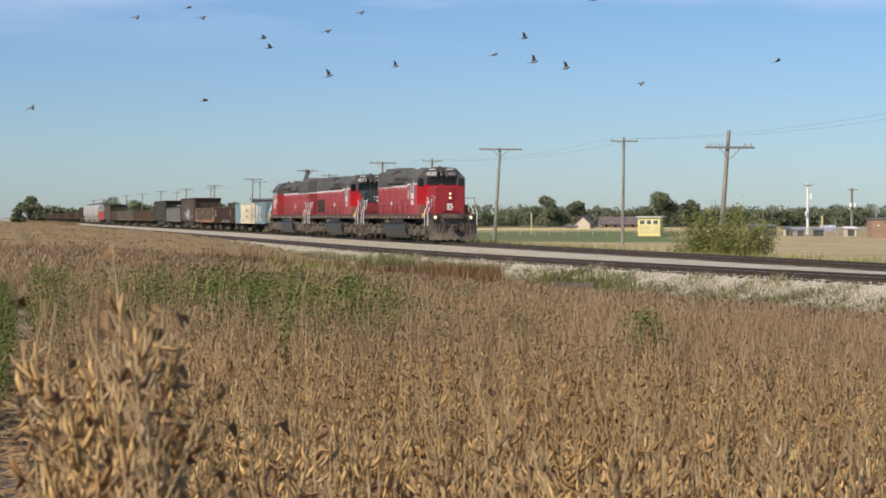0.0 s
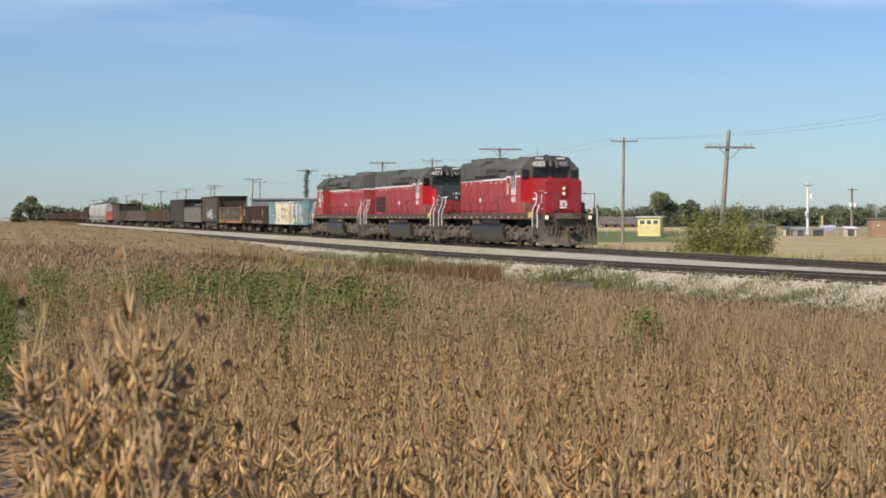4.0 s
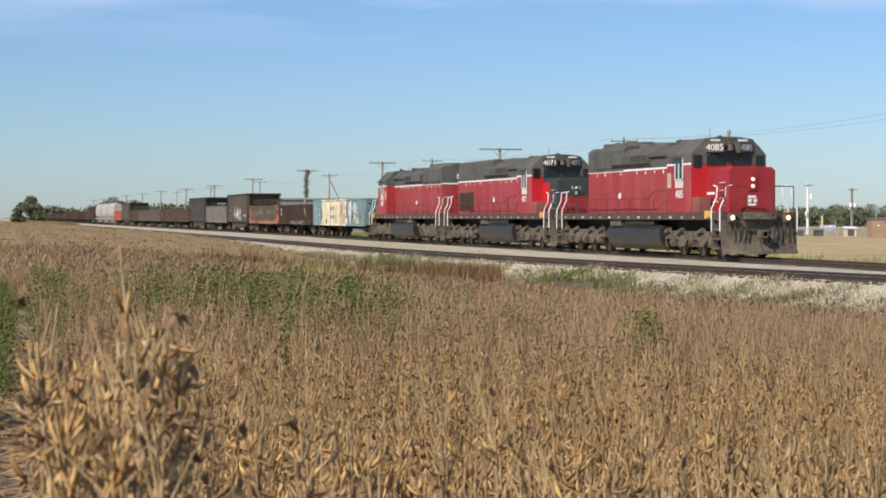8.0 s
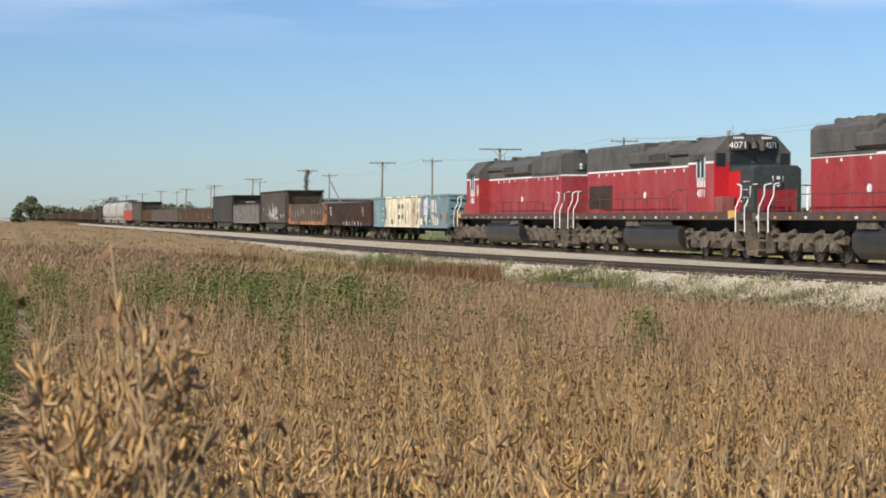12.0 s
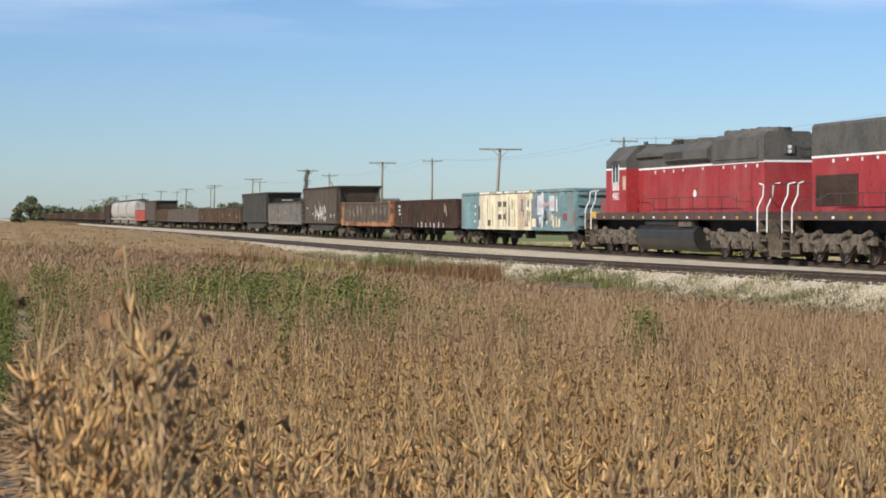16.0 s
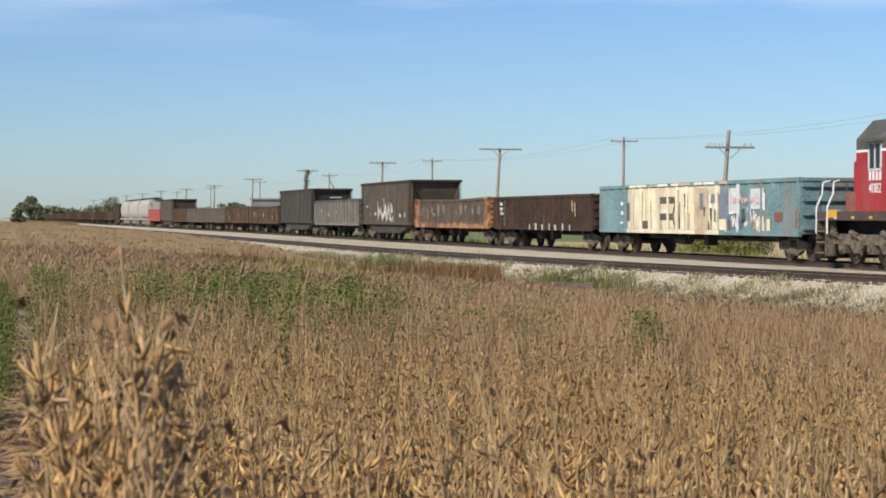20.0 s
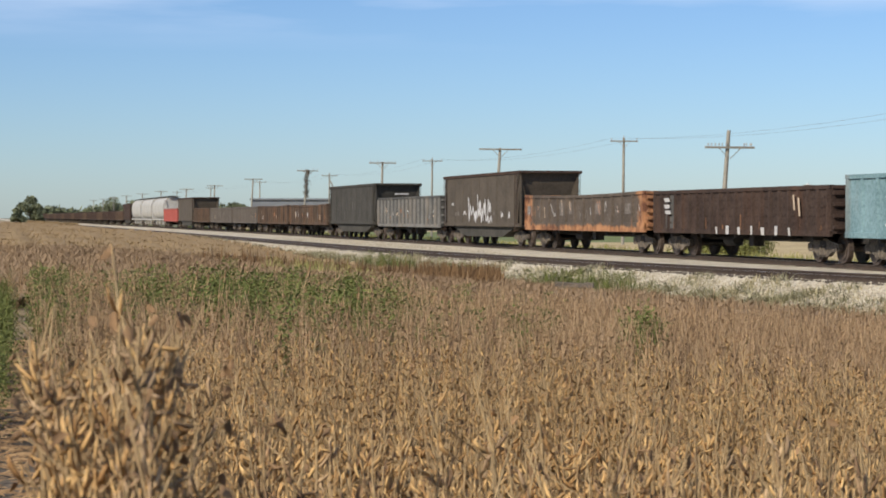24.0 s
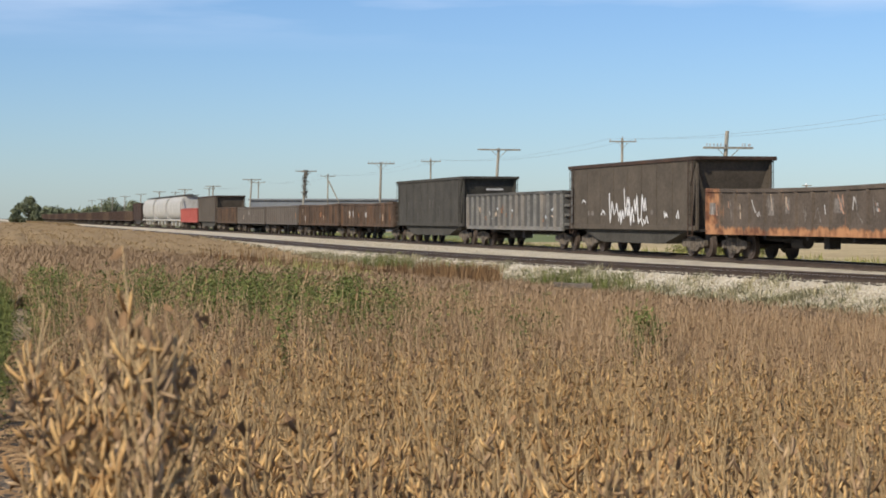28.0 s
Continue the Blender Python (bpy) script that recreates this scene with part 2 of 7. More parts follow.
def build_ground():
    xs = np.concatenate((np.linspace(-2500, -60, 8), np.linspace(-40, -6, 8), np.arange(-5, 40, 1.0), np.linspace(42, 140, 22), np.linspace(170, 2500, 10)))
    ys = np.concatenate((np.linspace(-2500, -60, 6), np.linspace(-40, 0, 6), np.arange(1.5, 110, 1.5), np.linspace(112, 330, 40), np.linspace(350, 700, 16), np.linspace(800, 3200, 10)))
    gx, gy = np.meshgrid(xs, ys)
    gz = ground_z(gx, gy)
    v = np.stack((gx, gy, gz), 2).reshape(-1, 3)
    w = len(xs)
    i, j = np.meshgrid(np.arange(w - 1), np.arange(len(ys) - 1))
    a = (j * w + i).ravel()
    q = np.stack((a, a + 1, a + w + 1, a + w), 1)
    cx, cy = v[q].mean(1)[:, 0], v[q].mean(1)[:, 1]
    m = np.full(len(q), 1)
    m[(cx < 17) & (cy < 25)] = 0
    m[(cx >= 15.5) & (cx < 38)] = 5
    m[(cx >= 38) & (cy < 420)] = 3
    bu, bd = cx * CAM_S - cy * CAM_C, cx * CAM_C + cy * CAM_S
    lawn = (cx >= 46) & (bd > 185) & (bd < 310) & (bu / bd < 0.127)
    m[lawn] = 2
    m[(cy >= 420) & (cx > 38)] = 4
    m[(cx < -60) | (cy > 800) | (cx > 300)] = 4
    g = new("ground", mesh_from("ground", v, q, [SOIL, STRAW, LAWN, TANFIELD, FARLAND, VERGE], m))
    for p in g.data.polygons:
        p.use_smooth = True
    tagged(g, "flat farmland with dry field, verge and mown grass", "ground", kind="structure")


# ---- railway ----
def rail_mesh(bm, xs, ys, z_top):
    """A rail along a line of points: foot, web and head."""
    prof = ((-0.07, -0.17), (0.07, -0.17), (0.07, -0.155), (0.012, -0.13), (0.012, -0.045), (0.035, -0.035), (0.035, 0.0), (-0.035, 0.0), (-0.035, -0.035), (-0.012, -0.045), (-0.012, -0.13), (-0.07, -0.155))
    rings = [[bm.verts.new((x + px, y, z_top + pz)) for px, pz in prof] for x, y in zip(xs, ys)]
    k = len(prof)
    for r0, r1 in zip(rings, rings[1:]):
        for i in range(k):
            j = (i + 1) % k
            f = bm.faces.new((r0[i], r1[i], r1[j], r0[j]))
            f.material_index = 1 if i == 6 else 0


def build_track():
    rng = np.random.default_rng(5)
    ys = np.concatenate((np.linspace(-260, 0, 14), np.linspace(3, 130, 50), np.linspace(140, 900, 40), np.linspace(1000, 2500, 6)))
    near = near_rail_x(ys)
    # ballast bed: one sheet over both tracks
    v, q = [], []
    for y, nx in zip(ys, near):
        left = min(nx, TRACK_X - 0.75)
        g0 = float(ground_z(left - 3.0, y))
        g1 = float(ground_z(TRACK_X + 5, y))
        h0 = -0.155
        cols = ((left - 2.6, g0 - 0.06), (left - 2.0, g0 + 0.10 * (h0 - g0)), (left - 1.25, g0 + 0.58 * (h0 - g0)), (left - 0.55, h0 - 0.02), (left + 0.3, h0), (left + 1.2, h0), (left + 2.0, h0 - 0.02), ((left + TRACK_X) / 2 + 0.3, h0 - 0.10), (TRACK_X - 1.3, h0), (TRACK_X, h0), (TRACK_X + 1.5, h0), (TRACK_X + 3.2, g1 + 0.2), (TRACK_X + 5, g1 - 0.05))
        v += [(x, y, z) for x, z in cols]
    n = 13
    for j in range(len(ys) - 1):
        for i in range(n - 1):
            a = j * n + i
            q.append((a, a + 1, a + n + 1, a + n))
    bed = new("ballast_bed", mesh_from("ballast_bed", v, q, [BALLAST]))
    tagged(bed, "pale limestone ballast bed under two railway tracks", "ballast", kind="structure")
    # loose stones on the slope that faces the field
    k = 30000
    sy = 25 + 120 * rng.random(k) ** 1.4
    sd = np.where(np.arange(k) < 19000, rng.random(k) ** 0.9 * 1.75 - 0.15, -2.05 - rng.random(k) * (TRACK_X - 3.6 - np.minimum(near_rail_x(sy), TRACK_X - 4)))
    nx = np.minimum(near_rail_x(sy), TRACK_X - 0.75)
    sx = nx - 0.25 - sd
    g0 = ground_z(nx - 3.0, sy)
    rel = np.interp(sd + 0.25, (-4.5, -3.0, 0, 0.55, 1.25, 2.0, 2.6), (0.9, 0.9, 1.0, 0.97, 0.62, 0.18, -0.05))
    sz = g0 + rel * (-0.155 - g0)
    octa = np.array([(1, 0, 0), (-1, 0, 0), (0, 1, 0), (0, -1, 0), (0, 0, 0.8), (0, 0, -0.8)], float) * 0.045
    ot = np.array([(0, 2, 4), (2, 1, 4), (1, 3, 4), (3, 0, 4), (2, 0, 5), (1, 2, 5), (3, 1, 5), (0, 3, 5)])
    protos = [(octa * rng.uniform(0.6, 1.4, (6, 3)), ot, np.zeros(8, int)) for _ in range(6)]
    st = scatter("ballast_stones", protos, np.stack((sx, sy, sz), 1), rng.random(k) * 6.28, rng.normal(0, 0.2, (k, 2)), rng.uniform(0.5, 1.15, k), [STONE], rng)
    tagged(st, "loose pale limestone ballast stones on the bank", "gravel", kind="stuff")
    for name, lab, cx, lo, hi in (("main_track", "rusty steel rails of the main line on wooden ties", None, -260, 2400), ("siding_track", "rusty steel rails of a siding curving to the main line", 0, 24, 900)):
        root = thing(name, pose(0, 0, 0), lab, "railway track", kind="structure")
        yy = ys[(ys >= lo) & (ys <= hi)]
        for side in (0, 1):
            bm = nb()
            xx = np.full(len(yy), TRACK_X - 0.7525 + side * 1.505) if cx is None else near_rail_x(yy) + side * 1.505
            rail_mesh(bm, xx, yy, 0.0 if cx is None else -0.01)
            me = part("rail", bm, RAIL, root)
            me.data.materials.append(RAILTOP)
    bm = nb()
    box(bm, -1.3, 1.3, -0.11, 0.11, -0.32, -0.143)
    me = bpy.data.meshes.new("tie")
    bm.to_mesh(me)
    bm.free()
    me.materials.append(TIE)
    main, side = bpy.data.objects["main_track"], bpy.data.objects["siding_track"]
    for i in range(240):
        y = 25 + i * 0.53
        for root, x in ((main, TRACK_X), (side, float(near_rail_x(y)) + 0.7525)):
            t = new("tie", me)
            t.parent = root
            t.matrix_basis = pose(x + random.uniform(-0.04, 0.04), y, random.uniform(-0.012, 0.006), 0, 0, random.uniform(-1, 1))


# ---- vegetation ----
def pod(rng, size, small=False):
    w, c = rng.uniform(0.06, 0.095) * (0.8 if small else 1.0), rng.uniform(0.02, 0.14)
    a = np.array([(0, 0, 0), (w + c, 0, 0.35), (c - w, w, 0.4), (c - w, -w, 0.4), (w + c, 0, 0.7), (c - w, w * 0.8, 0.72), (c - w, -w * 0.8, 0.72), (-0.02, 0.0, 1.0)]) * size
    t = np.array([(0, 1, 2), (0, 2, 3), (0, 3, 1), (1, 4, 5), (1, 5, 2), (2, 5, 6), (2, 6, 3), (3, 6, 4), (3, 4, 1), (7, 5, 4), (7, 6, 5), (7, 4, 6)])
    if small:
        a, t = a[[0, 1, 5, 6, 7]], np.array([(0, 1, 2), (0, 2, 3), (0, 3, 1), (4, 2, 1), (4, 3, 2), (4, 1, 3)])
    return a, t


def rot(v, ax, ay, az):
    return v @ np.array(Euler((ax, ay, az)).to_matrix()).T


def soy_plant(rng, pods, height, curl=1.0, small=False, withered=12, spread=1.0, slim=1.0):
    """Ripe soybean: a stem with side branches, hung with clusters of dry pods and a few withered leaf stalks."""
    vs, ts, ms, base = [], [], [], 0

    def addp(v, t, m):
        nonlocal base
        vs.append(v)
        ts.append(t + base)
        ms.append(np.full(len(t), m))
        base += len(v)

    def stalk(a, b, r):
        a, b = np.array(a), np.array(b)
        o = [np.array((math.cos(k * 2.094), math.sin(k * 2.094), 0)) for k in range(3)]
        v = np.array([a + r * k for k in o] + [b + r * 0.5 * k for k in o])
        addp(v, np.array([(0, 1, 4), (0, 4, 3), (1, 2, 5), (1, 5, 4), (2, 0, 3), (2, 3, 5)]), 1)

    lines = [((0, 0, 0), (rng.normal(0, 0.03), rng.normal(0, 0.03), height))]
    for _ in range(3):
        h = rng.uniform(0.15, 0.55) * height
        a = rng.uniform(0, 6.28)
        reach = rng.uniform(0.08, 0.2) * spread
        lines.append(((0, 0, h), (math.cos(a) * reach, math.sin(a) * reach, h + rng.uniform(0.2, 0.42) * height)))
    for a, b in lines:
        stalk(a, b, 0.005)
    for i in range(pods):
        a, b = lines[0] if rng.random() < 0.55 else lines[rng.integers(1, len(lines))]
        f = rng.random() ** 0.6
        p = np.array(a) * (1 - f) + np.array(b) * f
        v, t = pod(rng, rng.uniform(0.042, 0.068), small)
        v = v * (slim, slim, 1.0)
        v = rot(v, 0, rng.choice((rng.uniform(0.1, 0.7), rng.uniform(0.15, 0.9), rng.uniform(0.3, 1.4), rng.uniform(1.5, 2.5), rng.uniform(2.3, 2.95), rng.uniform(2.4, 3.0))) * curl, 0)
        v = rot(v, 0, 0, rng.uniform(0, 6.28))
        addp(v + p, t, 0)
    for _ in range(5):
        f, w = rng.uniform(0.3, 0.95), rng.uniform(0, 6.28)
        p = np.array(lines[0][1]) * f
        stalk(p, p + np.array((math.cos(w) * 0.04, math.sin(w) * 0.04, rng.uniform(0.08, 0.2))), 0.0032)
    for _ in range(max(1, pods // withered)):
        a, b = lines[0]
        f = rng.uniform(0.5, 1.0)
        p = np.array(a) * (1 - f) + np.array(b) * f
        e = p + np.array((rng.normal(0, 0.06), rng.normal(0, 0.06), rng.uniform(0.02, 0.12)))
        stalk(p, e, 0.003)
        if rng.random() < 0.5:
            v = np.array([(0, 0, 0), (0.016, 0.012, -0.015), (0.004, -0.006, -0.03), (-0.014, 0.012, -0.018), (0.01, 0.014, -0.045), (-0.004, -0.002, -0.06)]) * rng.uniform(0.35, 0.65)
            addp(rot(v, rng.normal(0, 0.5), rng.normal(0, 0.5), rng.uniform(0, 6.28)) + e, np.array([(0, 1, 2), (0, 2, 3), (1, 4, 2), (2, 4, 5), (2, 5, 3)]), 2)
    return np.concatenate(vs), np.concatenate(ts), np.concatenate(ms)


def tuft(rng, blades, height, width, spread, mat=0, droop=0.4):
    """A clump of narrow upright blades, each a bent strip."""
    vs, ts, base = [], [], 0
    for _ in range(blades):
        a = rng.uniform(0, 6.28)
        h, w = height * rng.uniform(0.5, 1.1), width * rng.uniform(0.6, 1.3)
        lean = rng.uniform(0.05, droop) * h
        r = rng.uniform(0, spread)
        o = np.array((math.cos(a * 3.7) * r, math.sin(a * 3.7) * r, 0))
        d, sd = np.array((math.cos(a), math.sin(a), 0)), np.array((-math.sin(a), math.cos(a), 0))
        p = [o - sd * w / 2, o + sd * w / 2, o + d * lean * 0.4 + sd * w / 2 + (0, 0, h * 0.6), o + d * lean * 0.4 - sd * w / 2 + (0, 0, h * 0.6), o + d * lean + (0, 0, h)]
        vs += p
        ts += [(base, base + 1, base + 2), (base, base + 2, base + 3), (base + 3, base + 2, base + 4)]
        base += 5
    return np.array(vs), np.array(ts), np.full(len(ts), mat)


def leafy(rng, leaves, height, size, spread, mat=0):
    """A broad-leaved weed: a stem with many small leaves."""
    vs, ts, base = [], [], 0
    for _ in range(leaves):
        z = height * rng.uniform(0.15, 1.0)
        r = spread * (1.1 - z / height * 0.7) * rng.random() ** 0.5
        a = rng.uniform(0, 6.28)
        s = size * rng.uniform(0.6, 1.4)
        v = np.array([(0, 0, 0), (0.35, 0.3, 0.05), (1, 0, -0.1), (0.35, -0.3, 0.05)]) * s
        v = rot(rot(v, rng.normal(0, 0.6), rng.normal(-0.3, 0.6), 0), 0, 0, rng.uniform(0, 6.28)) + (math.cos(a) * r, math.sin(a) * r, z)
        vs.append(v)
        ts += [(base, base + 1, base + 2), (base, base + 2, base + 3)]
        base += 4
    return np.concatenate(vs), np.array(ts), np.full(len(ts), mat)


def fan(rng, count, d0, d1, half=0.27, power=1.0):
    """Places spread evenly over a fan of land that opens from the field corner where the camera stands."""
    d = np.sqrt(d0 ** 2 + (d1 ** 2 - d0 ** 2) * rng.random(count) ** power)
    u = rng.uniform(-half, half, count) * d
    return u, d, u * CAM_S + d * CAM_C, -u * CAM_C + d * CAM_S


def rows_snap(u, d, rng, gap=0.38, keep=0.08):
    """Draw places into drill rows that run away from the camera."""
    k = u + 0.213 * d
    k = np.round(k / gap) * gap + rng.normal(0, keep, len(u))
    return k - 0.213 * d


def build_beans():
    rng = np.random.default_rng(11)
    near_p = [soy_plant(rng, 46, rng.uniform(0.68, 0.8)) for _ in range(8)]
    next_p = [soy_plant(rng, 42, rng.uniform(0.68, 0.8), 1.0, True) for _ in range(8)]
    mid_p = [soy_plant(rng, 19, rng.uniform(0.66, 0.8), 1.0, True, 24) for _ in range(8)]
    far_p = []
    for _ in range(6):
        v, t, m = tuft(rng, 16, 0.17, 0.015, 0.32, 0, 1.8)
        v[:, 2] += 0.50
        far_p.append((v, t, m))
    vfar_p = []
    for _ in range(6):
        v, t, m = tuft(rng, 11, 0.10, 0.026, 0.9, 0, 2.2)
        v[:, 2] += 0.50
        vfar_p.append((v, t, m))
    for name, protos, count, d0, d1, mats, sc, gap in (
            ("soybean_plants_front", near_p, 460, 4.6, 8, [POD, STEM, DARKLEAF], 1.0, 0.38),
            ("soybean_plants_near", next_p, 1150, 8, 13, [POD, STEM, DARKLEAF], 1.0, 0.38),
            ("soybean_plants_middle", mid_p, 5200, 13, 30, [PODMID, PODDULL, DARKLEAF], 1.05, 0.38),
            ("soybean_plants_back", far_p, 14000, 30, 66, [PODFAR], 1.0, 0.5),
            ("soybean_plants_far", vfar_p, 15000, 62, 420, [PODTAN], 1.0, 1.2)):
        u, d, x, y = fan(rng, count, d0, d1, 0.26, 1.0 if d1 < 100 else 1.6)
        u = rows_snap(u, d, rng, gap, gap * 0.2)
        x, y = u * CAM_S + d * CAM_C, -u * CAM_C + d * CAM_S
        edge = np.minimum(near_rail_x(y), TRACK_X) - np.interp(y, (25, 45, 75, 90), (6.8, 5.6, 4.6, 3.4))
        k = u + 0.213 * d
        ok = (x < edge + rng.normal(0, 0.25, len(x))) & ((k > np.interp(d, (8, 13, 28), (0.22, 0.05, 0.02))) | (d > 29))
        ok &= ~((d < 8.5) & (k > 0.36) & (k < 0.66))
        x, y, d = x[ok], y[ok], d[ok]
        k = len(x)
        z = ground_z(x, y) - 0.02
        s = sc * rng.normal(1.0, 0.09, k)
        ob = scatter(name, protos, np.stack((x, y, z), 1), rng.random(k) * 6.28, rng.normal(0, 0.10, (k, 2)), s, mats, rng)
        tagged(ob, "ripe tan soybean plants standing in drilled rows", "soybeans", kind="stuff")
    # closed canopy of the crop farther off, drawn in drill rows
    bs, ds = np.linspace(-0.265, 0.27, 150), np.concatenate((np.linspace(33, 75, 85), np.geomspace(76, 420, 90)))
    gb, gd = np.meshgrid(bs, ds)
    gu = gb * gd
    gx, gy = gu * CAM_S + gd * CAM_C, -gu * CAM_C + gd * CAM_S
    gz = ground_z(gx, gy) + 0.50 * smooth01((gd - 31) / 6) + rng.normal(0, 0.035, gx.shape) + 0.06 * np.sin((gu + 0.225 * gd) * 4.1)
    cells = np.stack((gx, gy, gz), 2).reshape(-1, 3)
    w = len(bs)
    i, j = np.meshgrid(np.arange(w - 1), np.arange(len(ds) - 1))
    a = (j * w + i).ravel()
    q = np.stack((a, a + 1, a + w + 1, a + w), 1)
    c = cells[q].mean(1)
    inside = c[:, 0] < np.minimum(near_rail_x(c[:, 1]), TRACK_X) - np.interp(c[:, 1], (25, 45, 75, 90), (7.1, 5.9, 4.9, 3.8))
    ob = new("soybean_canopy", mesh_from("soybean_canopy", cells, q[inside], [PODFAR, PODTAN], np.where(np.hypot(c[:, 0], c[:, 1])[inside] > 60, 1, 0)))
    tagged(ob, "closed tan canopy of ripe soybeans", "soybeans", kind="stuff")
    # tall plants close by: the row end on the headland and single stragglers, each a thing that sways in the wind
    clump = 66
    spots = [(d, -0.213 * d + k, h) for d, k, h in zip(rng.uniform(2.65, 4.9, clump), rng.uniform(0.085, 0.20, clump), rng.uniform(0.84, 1.05, clump))]
    for i, (d, slope, h) in enumerate(((3.1, -0.176, 1.09), (3.0, -0.160, 1.05), (3.3, -0.184, 1.07), (2.9, -0.169, 1.04), (3.5, -0.166, 1.09), (3.2, -0.152, 1.02), (3.4, -0.178, 1.06), (3.0, -0.172, 1.06))):
        spots[i] = (d, slope * d, h)
    spots += [(d, b * d, h) for d, b, h in zip(rng.uniform(3.85, 4.9, 40), np.linspace(-0.10, 0.236, 40) + rng.normal(0, 0.006, 40), rng.uniform(0.84, 1.02, 40))]
    for i, (d, u, h) in enumerate(spots):
        x, y = u * CAM_S + d * CAM_C, -u * CAM_C + d * CAM_S
        z = float(ground_z(x, y)) - 0.02
        near = i < clump
        v, t, m = soy_plant(rng, (104 if i > 7 else 56) if near else 40, h, 1.0, False, 7, (0.6 if i > 7 else 0.85) if near else 0.9, 0.78)
        root = thing("soybean_plant", pose(x, y, z), "tall dry soybean plant with tan pods", "soybean plant", "tall soybean plants at the row end")
        for name, k, mat in (("dry_crown", 0, (POD, PODDULL, POD)[i % 3] if near else (POD, PODDULL, DARKPOD)[i % 3]), ("stem", 1, STEM), ("withered_foliage", 2, DARKLEAF)):
            tri = t[m == k]
            if len(tri):
                used, inv = np.unique(tri, return_inverse=True)
                ob = new(name, mesh_from(name, v[used], inv.reshape(-1, 3), [mat]))
                ob.parent = root
                tagged(ob, kind="stuff")
        SWAY.append((root, x, y, z, rng.normal(0, 2.6), rng.normal(0, 2.6), rng.uniform(0, 6.28), rng.uniform(0, 360), rng.uniform(0.5, 1.3)))


SWAY = []


def build_weeds():
    rng = np.random.default_rng(21)

    def patch(name, label, protos, mat, count, u_px, d_rng, scale, spread=1.0, category="weeds"):
        # u_px: bearing range as a slope against the view axis
        d = rng.uniform(*d_rng, count)
        u = rng.uniform(*u_px, count) * d
        x, y = u * CAM_S + d * CAM_C, -u * CAM_C + d * CAM_S
        ob = scatter(name, protos, np.stack((x, y, ground_z(x, y)), 1), rng.random(count) * 6.28, rng.normal(0, 0.08, (count, 2)), scale * rng.uniform(0.7, 1.15, count), [mat], rng)
        tagged(ob, label, category, kind="stuff")

    broad = [leafy(rng, 190, 0.92, 0.029, 0.24) for _ in range(6)]
    grassy = [tuft(rng, 14, 1.0, 0.02, 0.12, 0, 0.5) for _ in range(5)]
    clumps = ((-0.16, 21.5, 22), (-0.145, 20, 26), (-0.122, 22, 30), (-0.102, 20.5, 58), (-0.092, 23.5, 40), (-0.062, 21, 44), (-0.045, 22.5, 36), (-0.075, 25.5, 24), (-0.11, 26, 20), (-0.036, 19.5, 12), (-0.088, 16.0, 12))
    us, ds = [], []
    for b, d, k in clumps:
        dd = d + rng.normal(0, 1.1, k)
        us.append(dd * b + rng.normal(0, 0.24, k))
        ds.append(dd)
    u, d = np.concatenate(us), np.concatenate(ds)
    x, y = u * CAM_S + d * CAM_C, -u * CAM_C + d * CAM_S
    ob = scatter("green_weeds", broad, np.stack((x, y, ground_z(x, y)), 1), rng.random(len(x)) * 6.28, rng.normal(0, 0.12, (len(x), 2)), rng.uniform(0.85, 1.18, len(x)), [WEED], rng)
    tagged(ob, "green broad-leaved weeds among the dry beans", "weeds", kind="stuff")
    patch("green_weeds_scattered", "scattered green weeds among the dry beans", broad, WEED, 130, (-0.213, -0.190), (17, 29), 0.92)
    patch("green_weeds_thin", "thin green weeds among the dry beans", broad, WEED, 150, (-0.09, 0.06), (16.0, 28), 0.93)
    patch("green_weeds_small", "small clump of green weeds among the beans", broad, WEED, 36, (0.090, 0.112), (17.0, 18.6), 0.97)
    patch("green_grass_strip", "tall green weeds beside the bare furrow", broad + grassy[:2], WEED, 330, (-0.262, -0.2262), (12.5, 31), 0.74)
    patch("green_weeds_corner", "green weeds at the bean row end", broad, WEED, 40, (-0.148, -0.112), (4.9, 6.6), 0.42)
    patch("rust_weeds", "rust-brown dock and ragweed along the ditch", [tuft(rng, 13, 1.0, 0.035, 0.2, 0, 0.25) for _ in range(4)], RUSTWEED, 420, (-0.125, 0.028), (55.0, 57.0), 0.92)
    patch("rust_weeds_ditch", "rust-brown weeds at the ditch edge", [tuft(rng, 13, 1.0, 0.035, 0.2, 0, 0.25) for _ in range(4)], RUSTWEED, 320, (-0.012, 0.03), (50.5, 60), 0.95)
    patch("yellow_grass_patch", "yellow-green grass in front of the rust weeds", [tuft(rng, 10, 0.9, 0.03, 0.18) for _ in range(4)], YGRASS, 150, (-0.09, -0.035), (50, 53), 0.95, category="grass")
    # grass along the foot of the bank
    k = 8000
    y = 25 + 150 * rng.random(k) ** 1.7
    x = np.minimum(near_rail_x(y), TRACK_X) - 1.6 - rng.random(k) ** 0.8 * (np.interp(y, (25, 45, 75, 90), (7.0, 5.8, 4.8, 3.6)) - 1.6)
